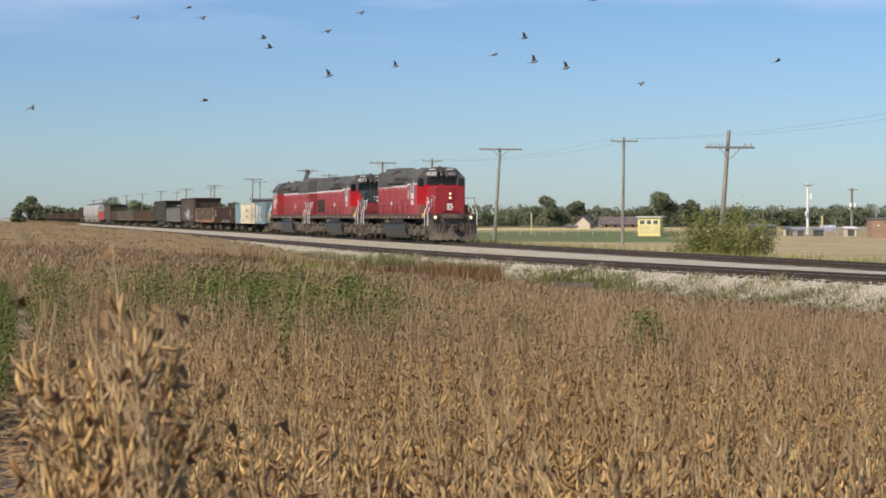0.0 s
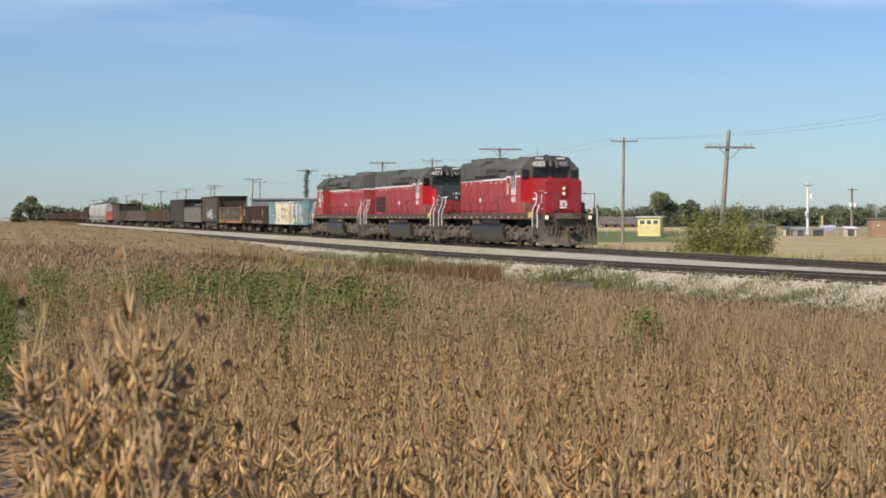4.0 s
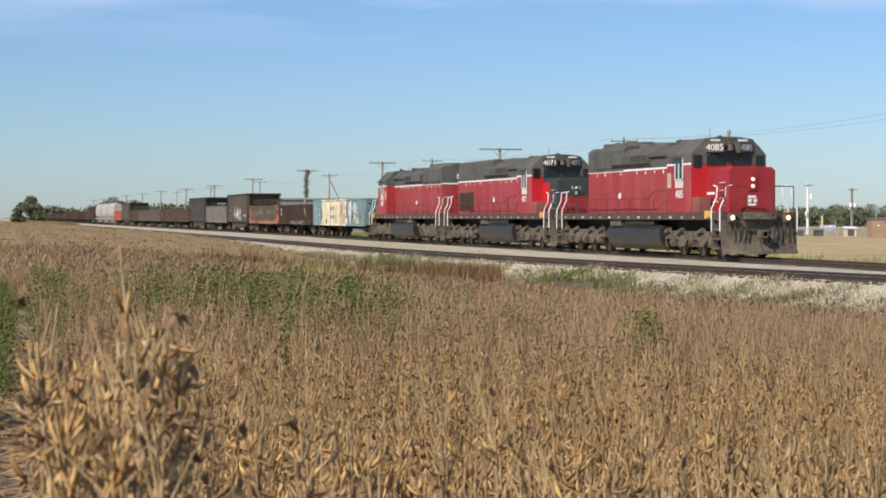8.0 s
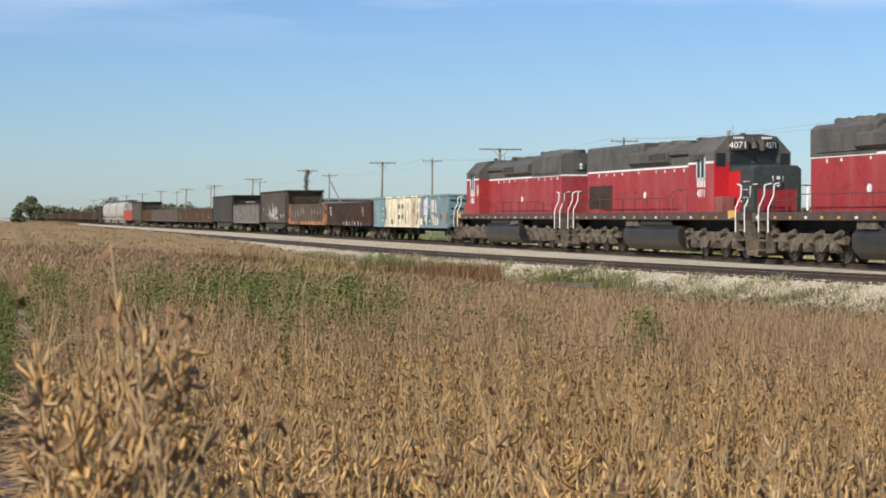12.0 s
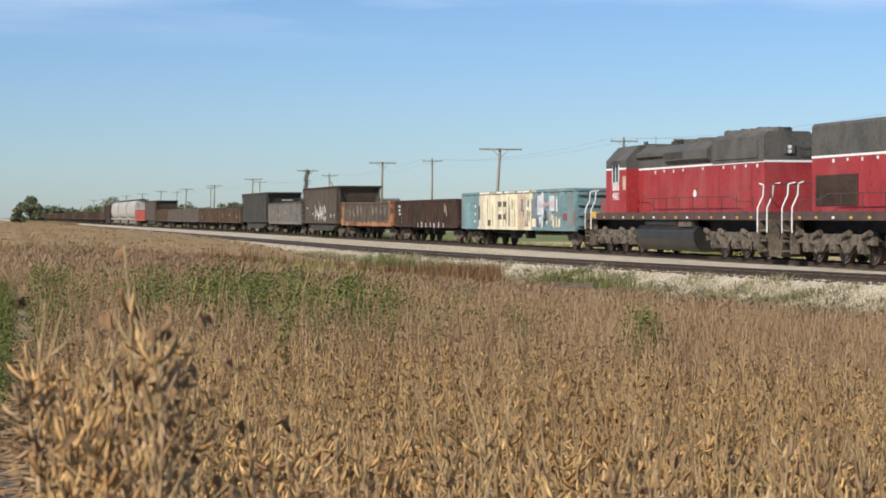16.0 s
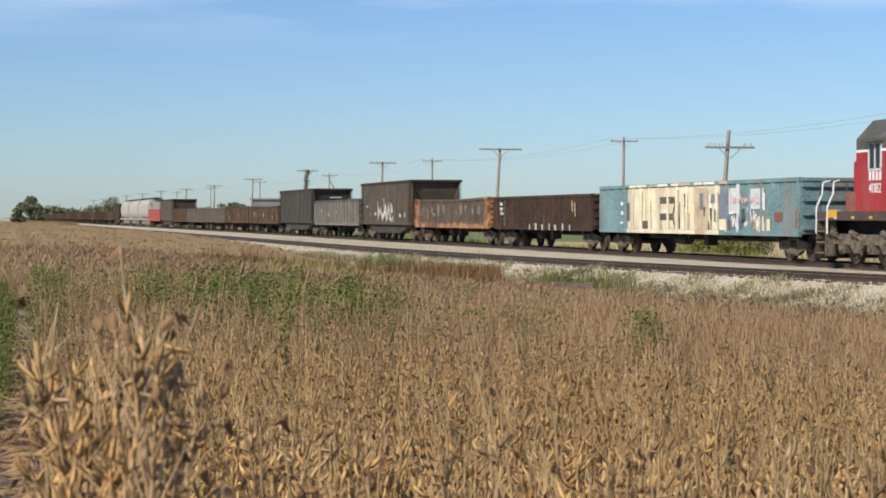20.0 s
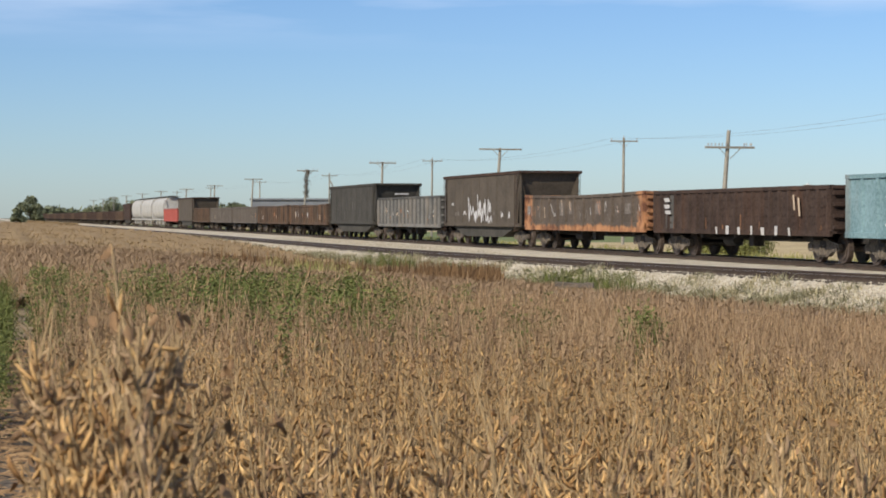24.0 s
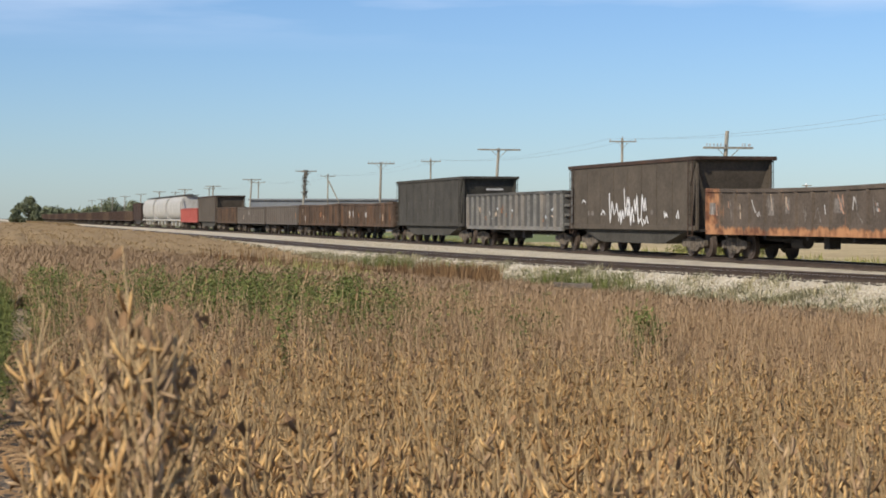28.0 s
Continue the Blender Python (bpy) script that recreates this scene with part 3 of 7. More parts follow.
    for name, lab, mat, part_of in (("verge_grass", "pale dry grass at the foot of the ballast bank", PALEGRASS, slice(0, 3000)), ("verge_grass_green", "yellow-green grass at the foot of the bank", PALEVERGE, slice(3000, None))):
        xx, yy = x[part_of], y[part_of]
        ob = scatter(name, [tuft(rng, 8, 0.15, 0.024, 0.32, 0, 1.8) for _ in range(4)], np.stack((xx, yy, ground_z(xx, yy) + 0.3 * smooth01((xx - np.minimum(near_rail_x(yy), TRACK_X) + 2.5) / 1.2)), 1), rng.random(len(xx)) * 6.28, rng.normal(0, 0.15, (len(xx), 2)), rng.uniform(0.5, 1.15, len(xx)), [mat], rng)
        tagged(ob, lab, "grass", kind="stuff")
    k = 3200
    y = 70 + 230 * rng.random(k) ** 1.2
    x = np.minimum(near_rail_x(y), TRACK_X) - 2.7 + rng.normal(0, 0.5, k)
    ob = scatter("tall_verge_grass", [tuft(rng, 9, 0.9, 0.04, 0.25) for _ in range(4)], np.stack((x, y, ground_z(x, y)), 1), rng.random(k) * 6.28, rng.normal(0, 0.15, (k, 2)), rng.uniform(0.22, 0.5, k), [PODFAR], rng)
    tagged(ob, "tall tan grass along the field edge", "grass", kind="stuff")
    k = 2600
    y = 290 + 330 * rng.random(k)
    x = np.minimum(near_rail_x(y), TRACK_X) - 2.7 + rng.normal(0, 0.5, k)
    ob = scatter("field_edge_grass", [tuft(rng, 9, 0.9, 0.05, 0.3) for _ in range(4)], np.stack((x, y, ground_z(x, y)), 1), rng.random(k) * 6.28, rng.normal(0, 0.15, (k, 2)), rng.uniform(0.6, 1.0, k), [PODTAN], rng)
    tagged(ob, "tall tan grass between the field and the far tracks", "grass", kind="stuff")
    k = 2600
    y = 25 + 58 * rng.random(k) ** 0.9
    rail = np.minimum(near_rail_x(y), TRACK_X - 0.75)
    down = 2.3 - 1.55 * rng.random(k) ** 1.6 + 0.25 * np.sin(y * 1.7) + 0.2 * np.sin(y * 0.61 + 1)
    x = rail - down
    g0 = ground_z(rail - 3.0, y)
    z = g0 + np.interp(down, (0.3, 0.55, 1.25, 2.0, 2.6), (1.0, 0.97, 0.58, 0.10, -0.06)) * (-0.155 - g0) - 0.02
    for name, lab, mat, sel in (("bank_grass", "dry grass growing over the ballast bank", PALEGRASS, slice(0, 900)), ("bank_grass_green", "greenish grass growing over the ballast bank", PALEVERGE, slice(900, None))):
        kk = len(x[sel])
        ob = scatter(name, [tuft(rng, 11, 0.24, 0.022, 0.26, 0, 1.4) for _ in range(4)], np.stack((x, y, z), 1)[sel], rng.random(kk) * 6.28, rng.normal(0, 0.2, (kk, 2)), rng.uniform(0.5, 1.1, kk), [mat], rng)
        tagged(ob, lab, "grass", kind="stuff")
    # clumps that creep up the lower half of the bank
    centres = np.arange(25, 96, 0.75)
    cy = np.repeat(centres + rng.normal(0, 0.5, len(centres)), 64)
    run = rng.normal(0, 1, len(cy))
    cdown = 1.93 + np.repeat(rng.normal(0, 0.22, len(centres)), 64) + 0.28 * run
    cy = cy + 0.55 * run + rng.normal(0, 0.16, len(cy))
    crail = np.minimum(near_rail_x(cy), TRACK_X - 0.75)
    cg = ground_z(crail - 3.0, cy)
    cz = cg + np.interp(cdown, (0.3, 0.55, 1.25, 2.0, 2.6), (1.0, 0.97, 0.58, 0.10, -0.06)) * (-0.155 - cg) - 0.02
    ob = scatter("bank_grass_clumps", [tuft(rng, 9, 0.22, 0.016, 0.24, 0, 1.9) for _ in range(5)], np.stack((crail - cdown, cy, cz), 1), rng.random(len(cy)) * 6.28, rng.normal(0, 0.25, (len(cy), 2)), rng.uniform(0.5, 1.25, len(cy)), [BANKGRASS], rng)
    tagged(ob, "grey-green grass clumps creeping up the ballast bank", "grass", kind="stuff")
    # dead weed stalks that stand over the green patch
    for b, d, h, lean in ((-0.1345, 20.5, 1.02, 0.10), (-0.1255, 21.0, 0.98, 0.05), (-0.1185, 21.5, 1.0, 0.08), (-0.0795, 21.0, 1.12, 0.16), (-0.0478, 19.5, 0.95, 0.06), (-0.0195, 27.0, 1.04, 0.09)):
        u = b * d
        x, y = u * CAM_S + d * CAM_C, -u * CAM_C + d * CAM_S
        root = thing("dead_weed_stalk", pose(x, y, float(ground_z(x, y)) - 0.03), "pale dead weed stalk standing over the beans", "weed stalk", "dead weed stalks")
        bm = nb()
        pts = [(lean * f * f * 1.3, 0.02 * math.sin(5 * f), h * f) for f in (0, 0.25, 0.5, 0.75, 1.0)]
        tube(bm, pts, 0.0042, 5)
        for f in (0.45, 0.6, 0.72, 0.84):
            p = Vector((lean * f * f * 1.3, 0, h * f))
            cyl(bm, p, p + Vector((rng.normal(0, 0.05), rng.normal(0, 0.04), 0.09)), 0.005, 0.003, 4)
        part("stalk", bm, STEM, root)
        bm = nb()
        cyl(bm, (lean * 1.2, 0.0, h - 0.07), (lean * 1.36, 0.0, h + 0.06), 0.02, 0.008, 7)
        part("seed_head", bm, DARKLEAF, root)
    broad2 = [leafy(rng, 90, 1.0, 0.06, 0.28) for _ in range(4)] + [tuft(rng, 16, 1.0, 0.022, 0.2, 0, 0.6) for _ in range(3)]
    k = 240
    y = rng.choice((74.0, 76.5, 67.0, 58.0, 56.0, 53.5), k) + rng.normal(0, 1.1, k)
    x = np.minimum(near_rail_x(y), TRACK_X) - 1.9 + rng.normal(0, 0.5, k)
    z = ground_z(x, y) + 0.1
    ob = scatter("bank_weeds", broad2, np.stack((x, y, z), 1), rng.random(k) * 6.28, rng.normal(0, 0.1, (k, 2)), rng.uniform(0.35, 0.85, k), [WEED], rng)
    tagged(ob, "green weeds growing on the ballast bank", "weeds", kind="stuff")
    # dry grass beyond the tracks
    k = 5200
    y = 40 + 260 * rng.random(k)
    x = TRACK_X + 4.2 + rng.random(k) ** 1.5 * 9
    ob = scatter("far_verge_grass", [tuft(rng, 8, 0.7, 0.04, 0.25) for _ in range(4)], np.stack((x, y, ground_z(x, y)), 1), rng.random(k) * 6.28, rng.normal(0, 0.15, (k, 2)), rng.uniform(0.5, 1.1, k), [YGRASS], rng)
    tagged(ob, "dry yellow-green grass beyond the railway", "grass", kind="stuff")


# ---- train ----
RED = material("faded_red_paint", (0.245, 0.019, 0.022), (0.345, 0.038, 0.038), 0.5, scale=1.1, fine=7, bump=0.04, spec=0.4, stain=(0.36, 0.11, 0.10), stain_amount=0.22)
BRIGHTRED = material("fresh_red_paint", (0.25, 0.016, 0.02), (0.34, 0.032, 0.036), 0.45, scale=0.9, fine=12, bump=0.04, spec=0.4)
GREYPAINT = material("dark_grey_roof_paint", (0.054, 0.053, 0.047), (0.11, 0.104, 0.09), 0.7, scale=1.1, fine=10, bump=0.05, stain=(0.15, 0.132, 0.11), stain_amount=0.25)
WHITEPAINT = material("white_paint", (0.66, 0.64, 0.62), (0.80, 0.79, 0.77), 0.55, scale=3, fine=30, bump=0.04)
GRIME = material("grimy_running_gear", (0.038, 0.031, 0.024), (0.185, 0.15, 0.113), 0.85, scale=3.4, fine=14, bump=0.3)
BLACKGEAR = material("black_underframe", (0.014, 0.013, 0.012), (0.05, 0.043, 0.037), 0.75, scale=2, fine=18, bump=0.2)
TANKPAINT = material("dusty_black_tank", (0.014, 0.0135, 0.013), (0.04, 0.037, 0.034), 0.38, scale=1.4, fine=10, bump=0.08)
NOSEDARK = material("green_black_nose_paint", (0.028, 0.034, 0.032), (0.058, 0.066, 0.062), 0.5, scale=1.1, fine=10, bump=0.04)
SILL = material("grimy_sill", (0.05, 0.034, 0.029), (0.105, 0.07, 0.058), 0.7, scale=2, fine=14, bump=0.1)
YELLOWMARK = material("yellow_sill_mark", (0.44, 0.25, 0.04), (0.66, 0.40, 0.07), 0.5, bump=0)
BLUEGLASS = material("cab_glass", (0.008, 0.01, 0.011), (0.02, 0.024, 0.026), 0.12, spec=0.45, bump=0)
WHEELSTEEL = material("worn_wheel_steel", (0.06, 0.045, 0.035), (0.17, 0.13, 0.105), 0.6, metal=0.5, scale=5, fine=30, bump=0.1)
DULLRED = material("dull_red_brown_paint", (0.17, 0.055, 0.045), (0.26, 0.10, 0.08), 0.7, scale=2, fine=12, bump=0.1)
PILOT = material("dirty_pilot_steel", (0.066, 0.052, 0.038), (0.165, 0.132, 0.097), 0.85, scale=1.6, fine=9, bump=0.2)
LAMP = glow("lit_headlight", (1.0, 0.80, 0.5), 0.9)
VIVIDRED = material("vivid_red_paint", (0.40, 0.012, 0.016), (0.50, 0.025, 0.03), 0.4, scale=0.9, fine=12, bump=0.04, spec=0.4)
TEAL = material("faded_teal_paint", (0.09, 0.158, 0.168), (0.195, 0.295, 0.308), 0.8, scale=0.8, fine=10, bump=0.1, stain=(0.20, 0.15, 0.12), stain_amount=0.3)
CREAM = material("cream_spray_paint", (0.55, 0.475, 0.31), (0.76, 0.69, 0.51), 0.75, scale=1.5, fine=14, bump=0.05, stain=(0.33, 0.30, 0.24), stain_amount=0.3)
INKPAINT = material("dark_spray_paint", (0.06, 0.055, 0.045), (0.13, 0.115, 0.095), 0.75, scale=2, fine=14, bump=0.05)
TANSPRAY = material("tan_spray_paint", (0.38, 0.28, 0.19), (0.55, 0.43, 0.31), 0.75, scale=2, fine=14, bump=0.05)
BLUEGREY = material("blue_grey_spray_paint", (0.115, 0.135, 0.165), (0.21, 0.235, 0.27), 0.75, scale=2, fine=14, bump=0.05)
PINKSPRAY = material("pink_spray_paint", (0.52, 0.33, 0.34), (0.68, 0.48, 0.48), 0.75, scale=2, fine=14, bump=0.05)
PALECREAM = material("chalky_cream_paint", (0.62, 0.57, 0.43), (0.80, 0.76, 0.62), 0.8, scale=2, fine=14, bump=0.05)
# dull cream tone for the shade painted beside the teal car's ribs
RIBSHADE = material("painted_rib_shade", (0.30, 0.275, 0.20), (0.52, 0.475, 0.35), 0.85, scale=2, fine=14, bump=0.05)
PALESPRAY = material("pale_spray_paint", (0.42, 0.46, 0.47), (0.60, 0.61, 0.61), 0.75, scale=3, fine=14, bump=0.05)
BROWN = material("oxide_brown_paint", (0.033, 0.023, 0.019), (0.07, 0.048, 0.038), 0.9, scale=1.2, fine=12, bump=0.15, spec=0.1, stain=(0.12, 0.06, 0.036), stain_amount=0.16)
RUSTBROWN = material("rusty_brown_paint", (0.048, 0.034, 0.025), (0.10, 0.07, 0.051), 0.9, scale=1.1, fine=12, bump=0.15, spec=0.1, stain=(0.19, 0.098, 0.052), stain_amount=0.24)
FADEDSPRAY = material("faded_chalk_paint", (0.09, 0.072, 0.058), (0.21, 0.185, 0.16), 0.9, scale=3, fine=12, bump=0)
DULLSPRAY = material("faded_pink_orange_paint", (0.30, 0.16, 0.10), (0.46, 0.27, 0.18), 0.85, scale=2, fine=16, bump=0.05)
ORANGE = material("rusty_orange_paint", (0.18, 0.075, 0.034), (0.32, 0.15, 0.066), 0.8, scale=1.3, fine=12, bump=0.1, stain=(0.13, 0.06, 0.035), stain_amount=0.3)
COALBROWN = material("sooty_brown_hopper_paint", (0.056, 0.044, 0.031), (0.10, 0.079, 0.057), 0.8, scale=1.0, fine=10, bump=0.1)
SOOT = material("sooty_black_hopper_paint", (0.032, 0.029, 0.023), (0.066, 0.060, 0.049), 0.92, scale=1.0, fine=10, bump=0.1)
SLATERIB = material("worn_sunlit_rib_paint", (0.11, 0.105, 0.095), (0.20, 0.19, 0.17), 0.9, scale=1.1, fine=12, bump=0.1, stain=(0.26, 0.20, 0.14), stain_amount=0.2)
GREYBROWN = material("dull_grey_brown_paint", (0.075, 0.062, 0.05), (0.12, 0.10, 0.082), 0.9, scale=0.8, fine=10, bump=0.1)
SLATE = material("slate_grey_paint", (0.045, 0.044, 0.040), (0.09, 0.086, 0.077), 0.9, scale=1.1, fine=12, bump=0.1, stain=(0.24, 0.20, 0.16), stain_amount=0.2)
CARRED = material("flat_red_car_paint", (0.25, 0.055, 0.042), (0.35, 0.09, 0.07), 0.8, scale=1.0, fine=9, bump=0.1)
TANKWHITE = material("dirty_white_car_paint", (0.30, 0.285, 0.25), (0.46, 0.44, 0.395), 0.6, scale=0.8, fine=8, bump=0.05, stain=(0.33, 0.29, 0.24), stain_amount=0.3)
RUSTIN = material("rusty_inside", (0.06, 0.033, 0.02), (0.13, 0.075, 0.045), 0.95, scale=1.5, fine=12, bump=0.3)
RUSTSTREAK = material("rust_streak", (0.13, 0.065, 0.035), (0.24, 0.12, 0.06), 0.9, scale=3, fine=20, bump=0.1)
CHALK = material("chalky_spray_paint", (0.33, 0.31, 0.285), (0.50, 0.48, 0.45), 0.85, scale=4, fine=20, bump=0)
SPRAYWHITE = material("white_spray_lettering", (0.58, 0.56, 0.54), (0.74, 0.73, 0.71), 0.8, scale=4, fine=20, bump=0)



def worn_edges(name, paint, rust, mid, inner, outer, low, high):
    """Old paint with rust that eats in from both ends of a car and up from its sill, along a ragged line."""
    m = material(name, *paint, 0.85, scale=1.1, fine=12, bump=0.15)
    n, l = m.node_tree.nodes, m.node_tree.links
    b = n["Principled BSDF"]
    old = b.inputs["Base Color"].links[0].from_socket
    co, sep = n.new("ShaderNodeTexCoord"), n.new("ShaderNodeSeparateXYZ")
    l.new(co.outputs["Object"], sep.inputs[0])

    def ranged(src, lo, hi, to_lo, to_hi):
        r = n.new("ShaderNodeMapRange")
        for key, val in (("From Min", lo), ("From Max", hi), ("To Min", to_lo), ("To Max", to_hi)):
            r.inputs[key].default_value = val
        l.new(src, r.inputs["Value"])
        return r.outputs[0]

    def maths(op, p, q):
        k = n.new("ShaderNodeMath")
        k.operation = op
        for i, v in enumerate((p, q)):
            if isinstance(v, float):
                k.inputs[i].default_value = v
            else:
                l.new(v, k.inputs[i])
        return k.outputs[0]
    off = n.new("ShaderNodeMath")
    off.operation = "ABSOLUTE"
    l.new(maths("SUBTRACT", sep.outputs["Y"], float(mid)), off.inputs[0])
    ends = ranged(off.outputs[0], inner, outer, 0.0, 1.0)
    sills = ranged(sep.outputs["Z"], low, high, 0.85, 0.0)
    nz1, nz2 = n.new("ShaderNodeTexNoise"), n.new("ShaderNodeTexNoise")
    nz1.inputs["Scale"].default_value, nz1.inputs["Detail"].default_value = 1.6, 7
    nz2.inputs["Scale"].default_value, nz2.inputs["Detail"].default_value = 2.2, 4
    stretch = n.new("ShaderNodeMapping")
    stretch.inputs["Scale"].default_value = (1.0, 1.5, 0.5)
    l.new(co.outputs["Object"], stretch.inputs[0])
    l.new(stretch.outputs[0], nz1.inputs["Vector"])
    l.new(co.outputs["Object"], nz2.inputs["Vector"])
    ragged = maths("MULTIPLY", maths("SUBTRACT", nz1.outputs["Fac"], 0.5), 1.7)
    fac = ranged(maths("ADD", maths("MAXIMUM", ends, sills), ragged), 0.30, 0.62, 0.0, 1.0)
    hue = n.new("ShaderNodeValToRGB")
    hue.color_ramp.elements[0].position, hue.color_ramp.elements[1].position = 0.36, 0.62
    hue.color_ramp.elements[0].color, hue.color_ramp.elements[1].color = (*rust[0], 1), (*rust[1], 1)
    l.new(nz2.outputs["Fac"], hue.inputs[0])
    mix = n.new("ShaderNodeMixRGB")
    l.new(fac, mix.inputs[0])
    l.new(old, mix.inputs[1])
    l.new(hue.outputs[0], mix.inputs[2])
    l.new(mix.outputs[0], b.inputs["Base Color"])
    return m


RUSTFADE = worn_edges("brown_paint_rusting_at_the_edges", ((0.06, 0.046, 0.034), (0.115, 0.088, 0.066)), ((0.115, 0.048, 0.026), (0.38, 0.185, 0.085)), 9.0, 6.6, 8.5, 0.98, 1.26)
WHEELS = []      # (wheelset, local y, local z, radius, sense)


def lettering(text, size, mat, parent, m, name="lettering"):
    c = bpy.data.curves.new(name, "FONT")
    c.body, c.size, c.extrude, c.align_x, c.align_y = text, size, 0.004, "CENTER", "CENTER"
    tmp = bpy.data.objects.new(name, c)
    scene.collection.objects.link(tmp)
    me = bpy.data.meshes.new_from_object(tmp.evaluated_get(bpy.context.evaluated_depsgraph_get()))
    bpy.data.objects.remove(tmp)
    me.materials.clear()
    me.materials.append(mat)
    ob = new(name, me)
    ob.parent = parent
    ob.matrix_basis = m
    return ob


def wheelset_mesh(radius):
    bm = nb()
    for s in (-1, 1):
        a = s * 0.70
        cyl(bm, (a, 0, 0), (a + s * 0.13, 0, 0), radius, radius, 28)
        cyl(bm, (a - s * 0.03, 0, 0), (a, 0, 0), radius + 0.025, radius + 0.025, 28)
        cyl(bm, (a + s * 0.13, 0, 0), (a + s * 0.16, 0, 0), radius * 0.8, radius * 0.78, 24)
        cyl(bm, (a + s * 0.15, 0, 0), (a + s * 0.26, 0, 0), 0.13, 0.11, 12)
        for k in range(6):
            w = k * math.pi / 3
            cyl(bm, (a + s * 0.155, math.cos(w) * radius * 0.5, math.sin(w) * radius * 0.5), (a + s * 0.175, math.cos(w) * radius * 0.5, math.sin(w) * radius * 0.5), 0.035, 0.03, 6)
    cyl(bm, (-0.9, 0, 0), (0.9, 0, 0), 0.085, 0.085, 10)
    me = bpy.data.meshes.new("wheelset")
    bm.to_mesh(me)
    bm.free()
    me.materials.append(WHEELSTEEL)
    return me


WHEEL_BIG, WHEEL_SMALL = wheelset_mesh(0.508), wheelset_mesh(0.457)


def wheelset(parent, y, radius, sense=1, turning=True):
    ob = new("wheelset", WHEEL_BIG if radius > 0.48 else WHEEL_SMALL)
    ob.parent = parent
    ob.location = (0, y, radius)
    if turning:
        WHEELS.append((ob, y, radius, radius, sense))
    return ob


def coupler(parent, y, out):
    bm = nb()
    box(bm, -0.09, 0.09, min(y, y - out * 0.7), max(y, y - out * 0.7), 0.78, 0.95)
    box(bm, -0.16, 0.10, min(y - out * 0.28, y), max(y - out * 0.28, y), 0.72, 1.0)
    cyl(bm, (0.06, y - out * 0.1, 0.72), (0.06, y - out * 0.1, 1.0), 0.08, 0.08, 8)
    part("coupler", bm, GRIME, parent, bevel=0.012)
    bm = nb()
    tube(bm, [(0.35, y - out * 0.6, 0.95), (0.33, y - out * 0.45, 0.75), (0.25, y - out * 0.2, 0.55), (0.15, y - out * 0.02, 0.48)], 0.03, 6)
    part("air_hose", bm, BLACKGEAR, parent)


def freight_truck(parent, yc, turning):
    for x in (-1.02, 1.02):
        bm = nb()
        prism(bm, [(yc - 1.15, 0.42), (yc - 1.15, 0.62), (yc - 0.55, 0.70), (yc - 0.3, 0.78), (yc + 0.3, 0.78), (yc + 0.55, 0.70), (yc + 1.15, 0.62), (yc + 1.15, 0.42), (yc + 0.72, 0.40), (yc + 0.34, 0.20), (yc - 0.34, 0.20), (yc - 0.72, 0.40)], "x", x - 0.07, x + 0.07)
        for d in (-0.12, 0.12):
            cyl(bm, (x * 1.06, yc + d, 0.26), (x * 1.06, yc + d, 0.58), 0.085, 0.085, 8)
        for d in (-0.89, 0.89):
            box(bm, x - 0.1, x + 0.1, yc + d - 0.14, yc + d + 0.14, 0.36, 0.58)
        part("side_frame", bm, GRIME, parent)
    bm = nb()
    box(bm, -1.1, 1.1, yc - 0.22, yc + 0.22, 0.42, 0.72)
    part("bolster", bm, BLACKGEAR, parent, bevel=0.02)
    for d in (-0.89, 0.89):
        wheelset(parent, yc + d, 0.457, 1, turning)


def ladder(parent, x, y0, y1, z0, z1, rungs, mat):
    """A ladder on a side wall (y0 to y1) or an end wall (x a pair)."""
    bm = nb()
    for k in range(rungs):
        z = z0 + (z1 - z0) * k / (rungs - 1)
        tube(bm, [(x, y0, z), (x, y1, z)], 0.014, 5)
    for y in (y0, y1):
        tube(bm, [(x, y, z0 - 0.05), (x, y, z1 + 0.05)], 0.016, 5)
    part("ladder", bm, mat, parent)


